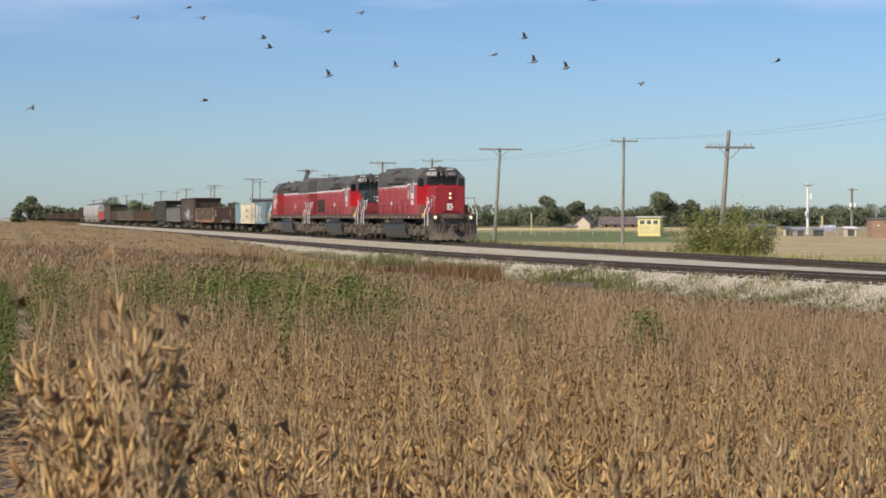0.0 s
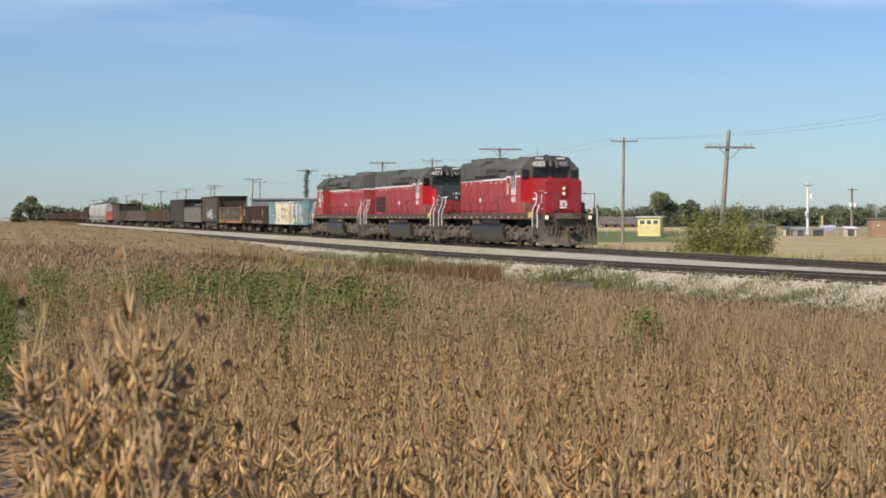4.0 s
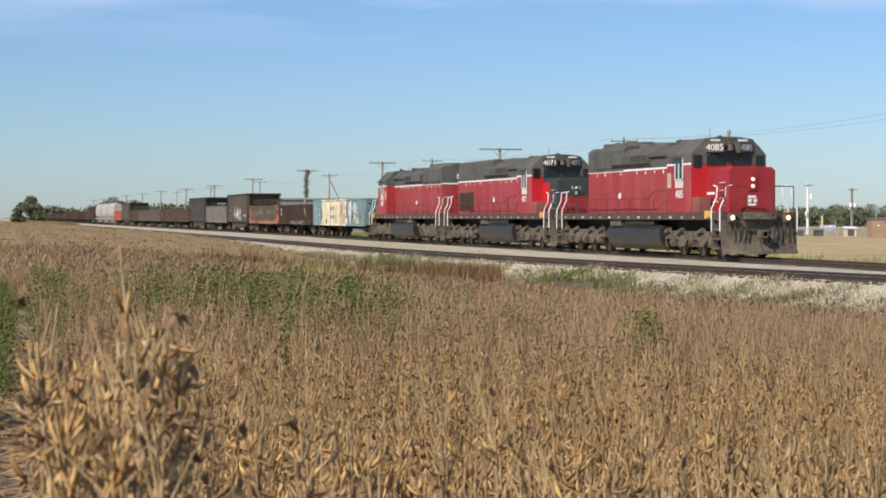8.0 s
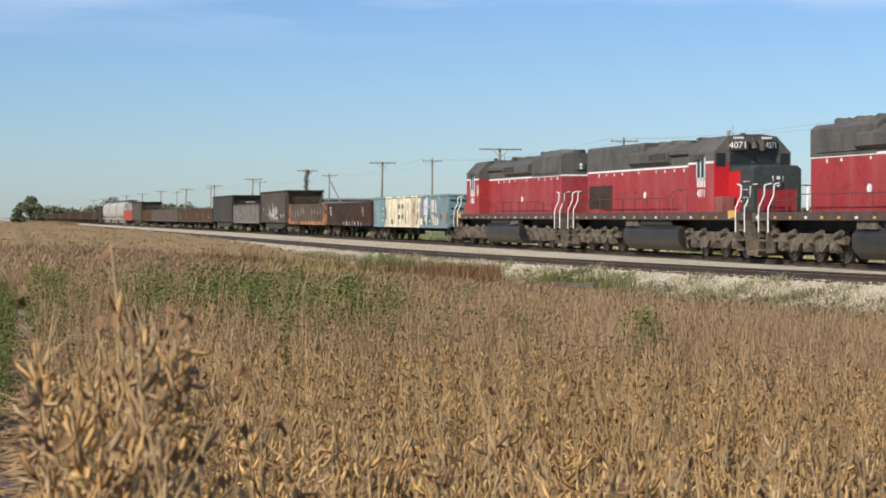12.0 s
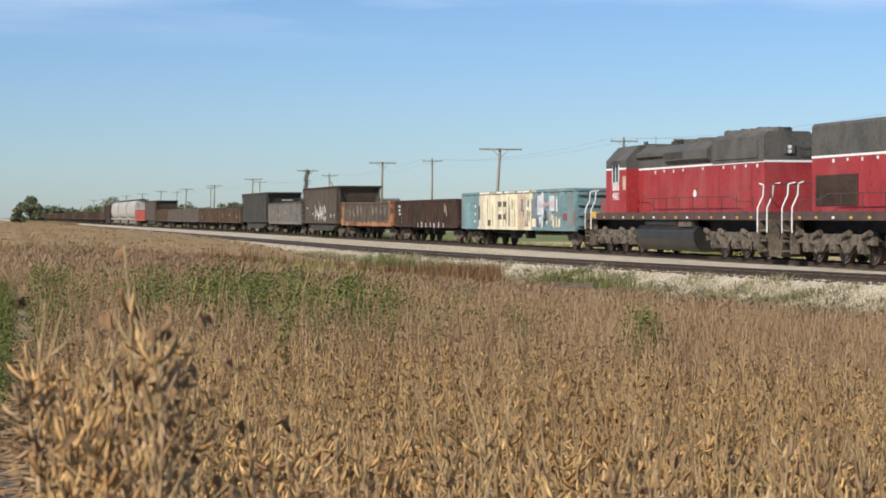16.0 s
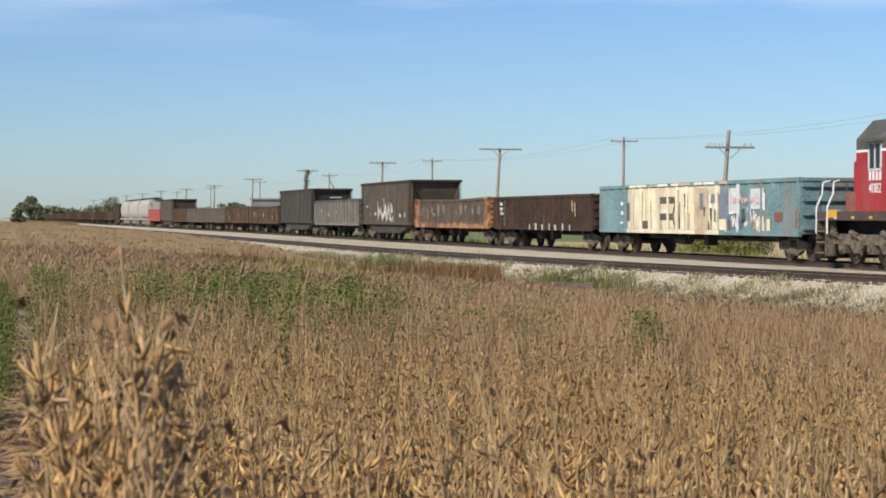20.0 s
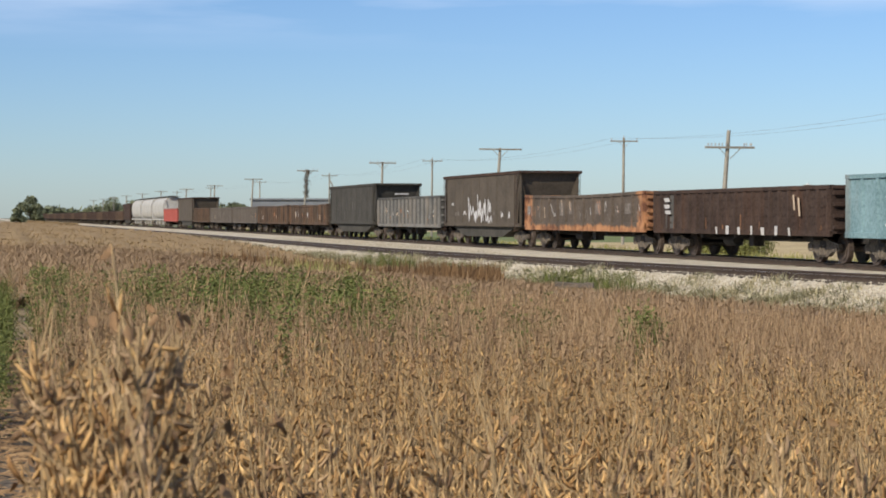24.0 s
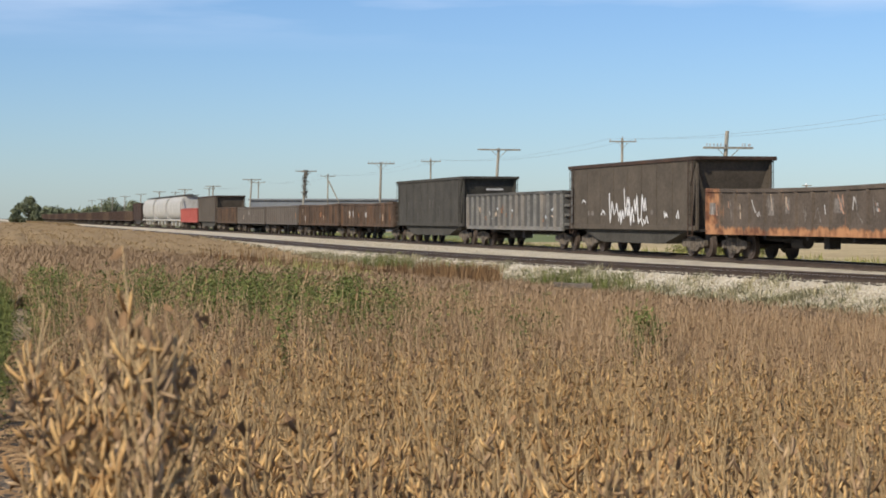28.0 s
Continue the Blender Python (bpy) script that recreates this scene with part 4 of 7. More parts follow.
def gondola(name, label, length, z0, z1, ribs, paint, rib_paint=None, turning=False, group="", end_ribs=4, detail=True, rib_at=None, sill=0.09, end_paint=None, rib_out=0.12, sag=0.0, rungs=False):
    """Open-topped gondola: floor, two ribbed sides with a top rail, two ribbed ends, centre sill and two trucks. The head end is at y = 0."""
    root = thing(name, pose(0, 0, 0), label, "gondola car", group)
    a, b, hw = 0.55, length - 0.55, 1.5
    rib_paint = rib_paint or paint
    for s in (-1, 1):
        bm = nb()
        line = [(a + (b - a) * k / 10, z1 - sag * (1 - (k / 5 - 1) ** 2)) for k in range(11)] if sag else [(a, z1), (b, z1)]
        prism(bm, [(a, z0)] + line + [(b, z0)], "x", s * hw - 0.03, s * hw + 0.03)
        side = part("side", bm, paint, root)
        bm = nb()
        prism(bm, [(y, z - 0.02) for y, z in line] + [(y, z + 0.11) for y, z in line[::-1]], "x", s * hw - 0.085, s * hw + 0.085 + 0.5 * (rib_out - 0.12))
        part("top_rail", bm, end_paint if end_paint and sag else paint, root)
        bm = nb()
        box(bm, s * hw - 0.06 + s * 0.03, s * hw + 0.06 + s * 0.03, a, b, z0 - 0.09, z0 + sill)
        part("side_sill", bm, end_paint or rib_paint, root, bevel=0.012)
        for k in range(ribs):
            y = a + 0.12 + (b - a - 0.24) * k / (ribs - 1)
            bm = nb()
            prism(bm, [(s * (hw + 0.028), y - 0.085), (s * (hw + rib_out), y - 0.05), (s * (hw + rib_out), y + 0.05), (s * (hw + 0.028), y + 0.085)], "z", z0 + 0.02, z1 - 0.03 - sag * (1 - (2 * (y - a) / (b - a) - 1) ** 2))
            part("rib", bm, (rib_at(y) if rib_at and s < 0 else None) or rib_paint, side)
    for y, out in ((a, -1), (b, 1)):
        bm = nb()
        box(bm, -hw, hw, y - 0.03, y + 0.03, z0, z1)
        end = part("end", bm, end_paint or paint, root)
        for k in range(end_ribs):
            z = z0 + 0.2 + (z1 - z0 - 0.35) * k / max(1, end_ribs - 1)
            bm = nb()
            lo, hi = sorted((y + out * 0.028, y + out * 0.13))
            box(bm, -hw + 0.02, hw - 0.02, lo, hi, z - 0.06, z + 0.06)
            part("rib", bm, end_paint or rib_paint, end, bevel=0.015)
        bm = nb()
        box(bm, -hw, hw, y - 0.07, y + 0.07, z1 - 0.02, z1 + 0.10)
        part("top_rail", bm, paint, root, bevel=0.02)
        coupler(root, 0.0 if out < 0 else length, out)
    bm = nb()
    box(bm, -hw + 0.03, hw - 0.03, a + 0.03, b - 0.03, z0, z0 + 0.06)
    part("floor", bm, RUSTIN, root)
    bm = nb()
    box(bm, -0.35, 0.35, 0.3, length - 0.3, z0 - 0.32, z0 - 0.02)
    for k in range(5):
        y = a + (b - a) * (k + 0.5) / 5
        box(bm, -hw + 0.05, hw - 0.05, y - 0.08, y + 0.08, z0 - 0.22, z0 - 0.02)
    part("underframe", bm, BLACKGEAR, root)
    if detail:
        bm = nb()
        cyl(bm, (-0.75, length * 0.58, z0 - 0.32), (-0.75, length * 0.58 + 0.95, z0 - 0.32), 0.2, 0.2, 12)
        part("air_tank", bm, BLACKGEAR, root)
        bm = nb()
        box(bm, -1.1, -0.7, length * 0.45, length * 0.45 + 0.4, z0 - 0.5, z0 - 0.1)
        part("brake_valve", bm, BLACKGEAR, root, bevel=0.02)
        for s in (-1, 1) if rungs else ():
            for y in (a + 0.15, b - 0.6):
                ladder(root, s * (hw + 0.17), y, y + 0.45, z0 - 0.35, z1 - 0.1, 6, rib_paint)
    freight_truck(root, 2.05, turning)
    freight_truck(root, length - 2.05, turning)
    return root


def coal_hopper(name, label, length, z0, z1, paint, end_paint, turning=False, ribs=0):
    """Steep-sided coal hopper: smooth side walls, slope sheets set back at both ends under an overhanging rim, two bays beneath."""
    root = thing(name, pose(0, 0, 0), label, "hopper car")
    a, b, hw = 0.6, length - 0.6, 1.52
    for s in (-1, 1):
        bm = nb()
        prism(bm, [(a + 0.5, z0), (a + 0.5, z1 - 0.95), (a, z1 - 0.06), (a, z1), (b, z1), (b, z1 - 0.06), (b - 0.5, z1 - 0.95), (b - 0.5, z0)], "x", s * hw - 0.03, s * hw + 0.03)
        side = part("side", bm, paint, root)
        bm = nb()
        box(bm, s * hw - 0.08, s * hw + 0.10, a - 0.24, b + 0.24, z1 - 0.06, z1 + 0.09)
        part("top_rail", bm, end_paint, root, bevel=0.02)
        bm = nb()
        box(bm, s * hw - 0.05, s * hw + 0.07, a, b, z0 - 0.12, z0 + 0.06)
        part("side_sill", bm, paint, root, bevel=0.015)
        for k in range(ribs):
            y = a + 0.1 + (b - a - 0.2) * k / (ribs - 1)
            bm = nb()
            box(bm, s * (hw + 0.05) - 0.03, s * (hw + 0.05) + 0.03, y - 0.05, y + 0.05, z0, z1)
            part("rib", bm, paint, side)
        for k in range(9):
            y = a + 0.65 + (b - a - 1.3) * k / 8
            bm = nb()
            box(bm, s * (hw + 0.032) - 0.012, s * (hw + 0.032) + 0.012, y - 0.03, y + 0.03, z0 + 0.05, z1 - 0.1)
            part("seam", bm, paint, side)
    for y, out in ((a, -1), (b, 1)):
        bm = nb()
        inner = y - out * 0.75
        for dy in (0.0, -0.05 * out):
            q = [bm.verts.new(c) for c in ((-hw + 0.05, y + dy, z1), (hw - 0.05, y + dy, z1), (0.85, inner + dy, z0 + 0.02), (-0.85, inner + dy, z0 + 0.02))]
            bm.faces.new(q)
        for k in range(4):
            bm.verts.ensure_lookup_table()
            bm.faces.new((bm.verts[k], bm.verts[(k + 1) % 4], bm.verts[4 + (k + 1) % 4], bm.verts[4 + k]))
        part("slope_sheet", bm, paint, root)
        for s in (-1, 1):
            bm = nb()
            w = [bm.verts.new(c) for c in ((s * (hw - 0.05), y, z1 - 0.02), (s * 0.85, inner, z0 + 0.02), (s * (hw - 0.03), y - out * 0.45, z0 + 0.02), (s * (hw - 0.05), y - out * 0.06, z1 - 0.02), (s * 0.85, inner - out * 0.06, z0 + 0.02), (s * (hw - 0.03), y - out * 0.52, z0 + 0.02))]
            for f in ((0, 1, 2), (3, 5, 4), (0, 3, 4, 1), (1, 4, 5, 2), (2, 5, 3, 0)):
                bm.faces.new([w[i] for i in f])
            part("wing_sheet", bm, paint, root)
        bm = nb()
        box(bm, -hw, hw, y + out * 0.1 - 0.08, y + out * 0.1 + 0.08, z1 - 0.04, z1 + 0.09)
        part("top_rail", bm, end_paint, root, bevel=0.02)
        for s in (-1, 1):
            bm = nb()
            box(bm, s * (hw - 0.06) - 0.05, s * (hw - 0.06) + 0.05, y - 0.05, y + 0.05, z0 - 0.1, z1 - 0.05)
            part("corner_post", bm, paint, root, bevel=0.015)
            bm = nb()
            tube(bm, [(s * 0.7, y, z0), (s * 0.7, y - out * 0.3, z0 + 1.1)], 0.04, 6)
            part("brace", bm, end_paint, root)
            ladder(root, s * (hw + 0.1), y - out * 0.1 if out < 0 else y - 0.55, y - out * 0.1 + 0.45 if out < 0 else y - 0.1, z0 - 0.3, z1 - 0.1, 8, end_paint)
        bm = nb()
        box(bm, -1.45, 1.45, min(y, y - out * 1.6), max(y, y - out * 1.6), z0 - 0.16, z0 - 0.06)
        part("end_platform", bm, BLACKGEAR, root)
        coupler(root, 0.0 if out < 0 else length, out)
    bm = nb()
    prism(bm, [(1.3, z0 - 0.02), (length - 1.3, z0 - 0.02), (length - 4.2, z0 - 0.62), (length - 4.9, z0 - 0.66), (4.9, z0 - 0.66), (4.2, z0 - 0.62)], "x", -1.38, 1.38)
    part("hopper_bay", bm, SOOT, root)
    bm = nb()
    box(bm, -0.3, 0.3, 0.3, length - 0.3, z0 - 0.35, z0 - 0.05)
    part("centre_sill", bm, BLACKGEAR, root)
    freight_truck(root, 1.95, turning)
    freight_truck(root, length - 1.95, turning)
    return root


def covered_hopper(name, label, length, paint):
    """Round-bodied covered hopper with a running board and hatches on top."""
    root = thing(name, pose(0, 0, 0), label, "covered hopper car", "white covered hoppers")
    bm = nb()
    outline = []
    for k in range(32):
        w = 2 * math.pi * k / 32
        outline.append((1.52 * math.copysign(abs(math.cos(w)) ** 0.75, math.cos(w)), 2.65 + 1.6 * math.copysign(abs(math.sin(w)) ** 0.8, math.sin(w))))
    prism(bm, outline, "y", 1.3, length - 1.3)
    part("body", bm, paint, root, smooth=False)
    bm = nb()
    box(bm, -1.5, 1.5, 0.5, length - 0.5, 1.0, 1.2)
    part("side_sill", bm, paint, root, bevel=0.02)
    for c in (0.25, 0.5, 0.75):
        bm = nb()
        y = length * c
        prism(bm, [(y - 1.6, 1.2), (y + 1.6, 1.2), (y + 0.4, 0.35), (y - 0.4, 0.35)], "x", -1.2, 1.2)
        part("outlet_gate", bm, paint, root)
    bm = nb()
    box(bm, -0.9, 0.9, 0.9, length - 0.9, 4.27, 4.33)
    part("running_board", bm, GREYPAINT, root)
    for c in (0.15, 0.38, 0.62, 0.85):
        bm = nb()
        box(bm, -0.3, 0.3, length * c - 0.7, length * c + 0.7, 4.33, 4.45)
        part("hatch", bm, GREYPAINT, root, bevel=0.03)
    for y, out in ((0.0, -1), (length, 1)):
        coupler(root, y, out)
        for x in (-1.3, 1.3):
            bm = nb()
            tube(bm, [(x, y - out * 0.6, 1.2), (x, y - out * 1.1, 3.9)], 0.05, 6)
            part("end_ladder", bm, paint, root)
    freight_truck(root, 2.0, False)
    freight_truck(root, length - 2.0, False)
    return root


def loco_truck(root, yc, sense):
    """Three-axle truck: cast side frames with pedestals, springs and brake cylinders."""
    for s in (-1, 1):
        x = s * 1.17
        bm = nb()
        prism(bm, [(yc - 2.75, 0.60), (yc - 2.75, 0.86), (yc - 2.2, 0.94), (yc + 2.2, 0.94), (yc + 2.75, 0.86), (yc + 2.75, 0.60), (yc + 2.2, 0.66), (yc + 1.5, 0.60), (yc + 1.2, 0.36), (yc + 0.75, 0.36), (yc + 0.5, 0.62), (yc - 0.5, 0.62), (yc - 0.75, 0.36), (yc - 1.2, 0.36), (yc - 1.5, 0.60), (yc - 2.2, 0.66)], "x", x - 0.09, x + 0.09)
        frame_ob = part("side_frame", bm, GRIME, root)
        for d in (-1.98, 0.0, 1.98):
            bm = nb()
            box(bm, x - 0.13, x + 0.13, yc + d - 0.19, yc + d + 0.19, 0.34, 0.72)
            cyl(bm, (x + s * 0.13, yc + d, 0.508), (x + s * 0.19, yc + d, 0.508), 0.14, 0.11, 12)
            part("journal_box", bm, GRIME, frame_ob, bevel=0.02)
            for e in (-0.33, 0.33):
                bm = nb()
                for q in range(3):
                    cyl(bm, (x, yc + d + e, 0.62 + q * 0.1), (x, yc + d + e, 0.675 + q * 0.1), 0.095, 0.095, 8)
                part("spring", bm, GRIME, frame_ob)
        for d in (-1.05, 1.05, 2.45, -2.45):
            bm = nb()
            cyl(bm, (x + s * 0.14, yc + d - 0.22, 0.98), (x + s * 0.14, yc + d + 0.22, 0.88), 0.10, 0.09, 12)
            cyl(bm, (x + s * 0.14, yc + d + 0.22, 0.88), (x + s * 0.10, yc + d + 0.42, 0.74), 0.04, 0.04, 6)
            part("brake_cylinder", bm, GRIME, frame_ob)
            bm = nb()
            tube(bm, [(x + s * 0.06, yc + d + 0.42, 0.95), (x + s * 0.06, yc + d + 0.36, 0.45), (x + s * 0.03, yc + d + 0.30, 0.30)], 0.035, 6)
            part("brake_hanger", bm, GRIME, frame_ob)
    bm = nb()
    box(bm, -1.0, 1.0, yc - 0.5, yc + 0.5, 0.5, 1.0)
    box(bm, -0.9, 0.9, yc - 2.6, yc + 2.6, 0.55, 0.75)
    part("truck_bolster", bm, BLACKGEAR, root)
    for d in (-1.98, 0.0, 1.98):
        wheelset(root, yc + d, 0.508, sense)


BODY_WAS, BODY_IS = (0.0, 1.0, 1.6, 3.5, 4.6, 5.2), (0.0, 1.0, 1.645, 3.44, 4.49, 5.09)


def locomotive(number, length, dark_nose=False, tunnel=False, lights=True, sense=1, porch=1.7, emblem=6.3, nose_at=1.22):
    """Six-axle hood diesel, front end at y = 0."""
    root = thing("locomotive", pose(0, 0, 0), "red diesel locomotive with dark grey roof and white stripe" + (", black nose" if dark_nose else ""), "locomotive", "red locomotives")
    L = length
    cabf, cabr, hoodr = 3.45, 6.0, L - porch
    # frame
    bm = nb()
    box(bm, -1.5, 1.5, 0.62, L - 0.62, 1.34, 1.60)
    part("frame", bm, SILL, root, bevel=0.015)
    bm = nb()
    box(bm, -0.75, 0.75, 0.7, L - 0.7, 0.98, 1.34)
    part("underframe", bm, BLACKGEAR, root)
    for s in (-1, 1):
        for k in range(15):
            y = 2.0 + (L - 4.0) * k / 14
            bm = nb()
            box(bm, s * 1.502 - 0.004, s * 1.502 + 0.004, y - 0.10, y + 0.10, 1.39, 1.46)
            part("sill_mark", bm, YELLOWMARK if k % 3 else SPRAYWHITE, root)
    # short hood (nose)
    nose_mat = NOSEDARK if dark_nose else BRIGHTRED
    bm = nb()
    prism(bm, [(-0.92, 1.6), (0.92, 1.6), (0.92, 3.22), (0.76, 3.36), (-0.76, 3.36), (-0.92, 3.22)], "y", nose_at, cabf)
    nose = part("short_hood", bm, nose_mat, root, "green-black nose" if dark_nose else "bright red nose", bevel=0.05)
    if dark_nose:
        bm = nb()
        box(bm, -0.75, 0.75, nose_at - 0.030, nose_at + 0.005, 1.65, 2.45)
        part("nose_panel", bm, BRIGHTRED, nose)
        bm = nb()
        box(bm, -0.92, 1.42, cabf - 0.018, cabf - 0.003, 3.05, 3.5)
        part("black_front_panel", bm, NOSEDARK, nose)
        for s in (-1, 1):
            bm = nb()
            box(bm, s * 0.928 - 0.008, s * 0.928 + 0.008, 2.35, cabf - 0.02, 1.66, 3.16)
            part("nose_side_panel", bm, VIVIDRED, nose)
        for x in (-0.12, 0.14):
            bm = nb()
            prism(bm, [(x - 0.09, 2.95), (x + 0.09, 2.95), (x + 0.07, 2.75), (x - 0.02, 2.68)], "y", nose_at - 0.015, nose_at + 0.002)
            part("nose_mark", bm, WHITEPAINT, nose)
    bm = nb()
    box(bm, -0.16, 0.16, nose_at - 0.050, nose_at + 0.005, 2.45, 3.02)
    lamp_box = part("headlight_housing", bm, nose_mat, nose, bevel=0.015)
    for z in (2.62, 2.88):
        bm = nb()
        cyl(bm, (0, nose_at - 0.045, z), (0, nose_at - 0.075, z), 0.062, 0.07, 16)
        part("headlight", bm, LAMP if lights else WHITEPAINT, lamp_box)
    if not dark_nose:
        for x, z, w, h in ((-0.02, 2.2, 0.34, 0.1), (-0.1, 2.05, 0.14, 0.14), (0.12, 2.05, 0.14, 0.14), (-0.02, 1.9, 0.34, 0.08)):
            bm = nb()
            box(bm, x - w / 2, x + w / 2, nose_at - 0.008, nose_at + 0.001, z - h / 2, z + h / 2)
            part("nose_mark", bm, WHITEPAINT, nose)
    for k in range(4):
        bm = nb()
        tube(bm, [(-0.93, nose_at + 0.28, 1.85 + k * 0.3), (-0.98, nose_at + 0.28, 1.85 + k * 0.3), (-0.98, nose_at + 0.73, 1.85 + k * 0.3), (-0.93, nose_at + 0.73, 1.85 + k * 0.3)], 0.012, 5)
        part("grab_iron", bm, WHITEPAINT, nose)
    for z0, z1, y0, y1 in ((2.30, 2.40, 2.55, 3.3), (2.00, 2.04, 2.2, 3.4)):
        bm = nb()
        box(bm, -0.93, -0.915, y0, y1, z0, z1)
        part("nose_mark", bm, WHITEPAINT, nose)
    bm = nb()
    box(bm, 0.45, 0.85, nose_at - 0.02, nose_at + 0.005, 1.7, 2.5)
    part("nose_door", bm, nose_mat, nose, bevel=0.008)
    # cab
    prof = [(-1.5, 1.6), (1.5, 1.6), (1.5, 3.92), (0.95, 4.52), (0.4, 4.6), (-0.4, 4.6), (-0.95, 4.52), (-1.5, 3.92)]
    low = [(-1.5, 1.6), (1.5, 1.6), (1.5, 3.52), (-1.5, 3.52)]
    bm = nb()
    prism(bm, low, "y", cabf + 0.02, cabr)
    cab = part("cab", bm, RED, root, bevel=0.02)
    bm = nb()
    box(bm, -1.5, 1.5, cabf - 0.012, cabf + 0.02, 1.62, 3.5)
    part("cab_front", bm, VIVIDRED, cab, "vivid red cab front")
    up = [(-1.5, 3.52), (1.5, 3.52), (1.5, 3.92), (0.95, 4.52), (0.4, 4.6), (-0.4, 4.6), (-0.95, 4.52), (-1.5, 3.92)]
    bm = nb()
    prism(bm, up, "y", cabf, cabr)
    part("cab_roof", bm, GREYPAINT, cab, "dark grey roof")
    for s in (-1, 1):
        bm = nb()
        box(bm, s * 1.505 - 0.006, s * 1.505 + 0.006, cabf + 0.02, cabr, 3.49, 3.57)
        part("stripe", bm, WHITEPAINT, cab)
        bm = nb()
        box(bm, s * 1.5 - 0.012, s * 1.5 + 0.012, 4.35, 5.1, 2.95, 3.75)
        win = part("side_window", bm, BLUEGLASS, cab)
        bm = nb()
        for yy in (4.32, 4.72, 5.1):
            box(bm, s * 1.515 - 0.015, s * 1.515 + 0.015, yy - 0.04, yy + 0.04, 2.92, 3.78)
        for zz in (2.92, 3.78):
            box(bm, s * 1.515 - 0.015, s * 1.515 + 0.015, 4.28, 5.14, zz - 0.035, zz + 0.035)
        part("window_frame", bm, PALESPRAY, win)
        bm = nb()
        box(bm, s * 1.62 - 0.16, s * 1.62 + 0.16, 4.3, 5.2, 3.80, 3.84)
        part("awning", bm, GREYPAINT, win)
        bm = nb()
        box(bm, s * 1.25 - 0.17, s * 1.25 + 0.17, cabf - 0.02, cabf - 0.005, 3.36, 3.88)
        part("front_window", bm, BLUEGLASS, cab)
        bm = nb()
        box(bm, s * 0.5 - 0.38, s * 0.5 + 0.38, cabf - 0.022, cabf - 0.006, 3.45, 3.87)
        part("windshield", bm, BLUEGLASS, cab)
        bm = nb()
        prism(bm, [(s * 0.98, cabf + 0.01), (s * 0.30, cabf - 0.33), (s * 0.20, cabf + 0.01)], "z", 3.97, 4.37)
        part("number_box", bm, GREYPAINT, cab)
        bm = nb()
        box(bm, -0.34, 0.34, -0.025, 0.02, -0.165, 0.165)
        board = part("number_board", bm, BLACKGEAR if dark_nose else GREYPAINT, cab, bevel=0.01)
        board.matrix_basis = pose(s * 0.63, cabf - 0.185, 4.165, 0, 0, s * 26.5)
        lettering(number, 0.33, WHITEPAINT, board, pose(0, -0.032, 0, 90, 0, 0), "road_number")
        bm = nb()
        box(bm, s * 0.55 - 0.2, s * 0.55 + 0.2, cabf - 0.03, cabf + 0.02, 4.42, 4.5)
        part("classification_light", bm, SPRAYWHITE, cab)
        # cab side marks: a row of bars over the road number
        for k in range(4):
            bm = nb()
            box(bm, s * 1.503 - 0.004, s * 1.503 + 0.004, 4.30 + k * 0.22, 4.44 + k * 0.22, 2.58, 2.9)
            part("reporting_mark", bm, SPRAYWHITE, cab)
        lettering(number, 0.42, SPRAYWHITE, cab, pose(s * 1.505, 4.70, 2.32, 90, 0, -90 if s < 0 else 90), "road_number")
    bm = nb()
    cyl(bm, (0, cabf - 0.16, 4.26), (0, cabf - 0.16, 4.06), 0.07, 0.15, 14)
    cyl(bm, (0, cabf - 0.16, 4.40), (0, cabf - 0.16, 4.26), 0.04, 0.07, 8)
    box(bm, -0.03, 0.03, cabf - 0.2, cabf, 4.37, 4.43)
    part("bell", bm, GRIME, cab, "brass bell")
    for s in (-1, 1):
        bm = nb()
        box(bm, s * 1.25 - 0.24, s * 1.25 + 0.24, cabf - 0.75, cabf - 0.02, 1.6, 2.2)
        part("tool_box", bm, DULLRED, root, bevel=0.02)
    # long hood
    bm = nb()
    box(bm, -0.93, 0.93, cabr, hoodr, 1.6, 3.47)
    hood = part("long_hood", bm, RED, root, bevel=0.02)
    bm = nb()
    prism(bm, [(-0.93, 3.47), (0.93, 3.47), (0.93, 4.12), (0.68, 4.40), (-0.68, 4.40), (-0.93, 4.12)], "y", cabr, hoodr - (7.4 if tunnel else 4.75))
    part("hood_roof", bm, GREYPAINT, hood, "dark grey roof")
    bm = nb()
    if tunnel:
        prism(bm, [(-0.94, 3.47), (0.94, 3.47), (0.94, 4.52), (0.86, 4.62), (-0.86, 4.62), (-0.94, 4.52)], "y", hoodr - 7.4, hoodr)
    else:
        prism(bm, [(-0.945, 3.47), (0.945, 3.47), (0.945, 4.42), (0.76, 4.58), (-0.76, 4.58), (-0.945, 4.42)], "y", hoodr - 4.75, hoodr)
    part("radiator_cowl", bm, GREYPAINT, hood, "boxy grey radiator cowl", bevel=0.015)
    bm = nb()
    box(bm, -0.935, 0.935, hoodr - 0.002, hoodr + 0.010, 3.44, 3.52)
    part("stripe", bm, WHITEPAINT, hood)
    for z in (3.72, 4.0):
        bm = nb()
        tube(bm, [(-0.75, hoodr, z), (-0.75, hoodr + 0.07, z), (-0.4, hoodr + 0.07, z), (-0.4, hoodr, z)], 0.014, 5)
        part("grab_iron", bm, GREYPAINT, hood)
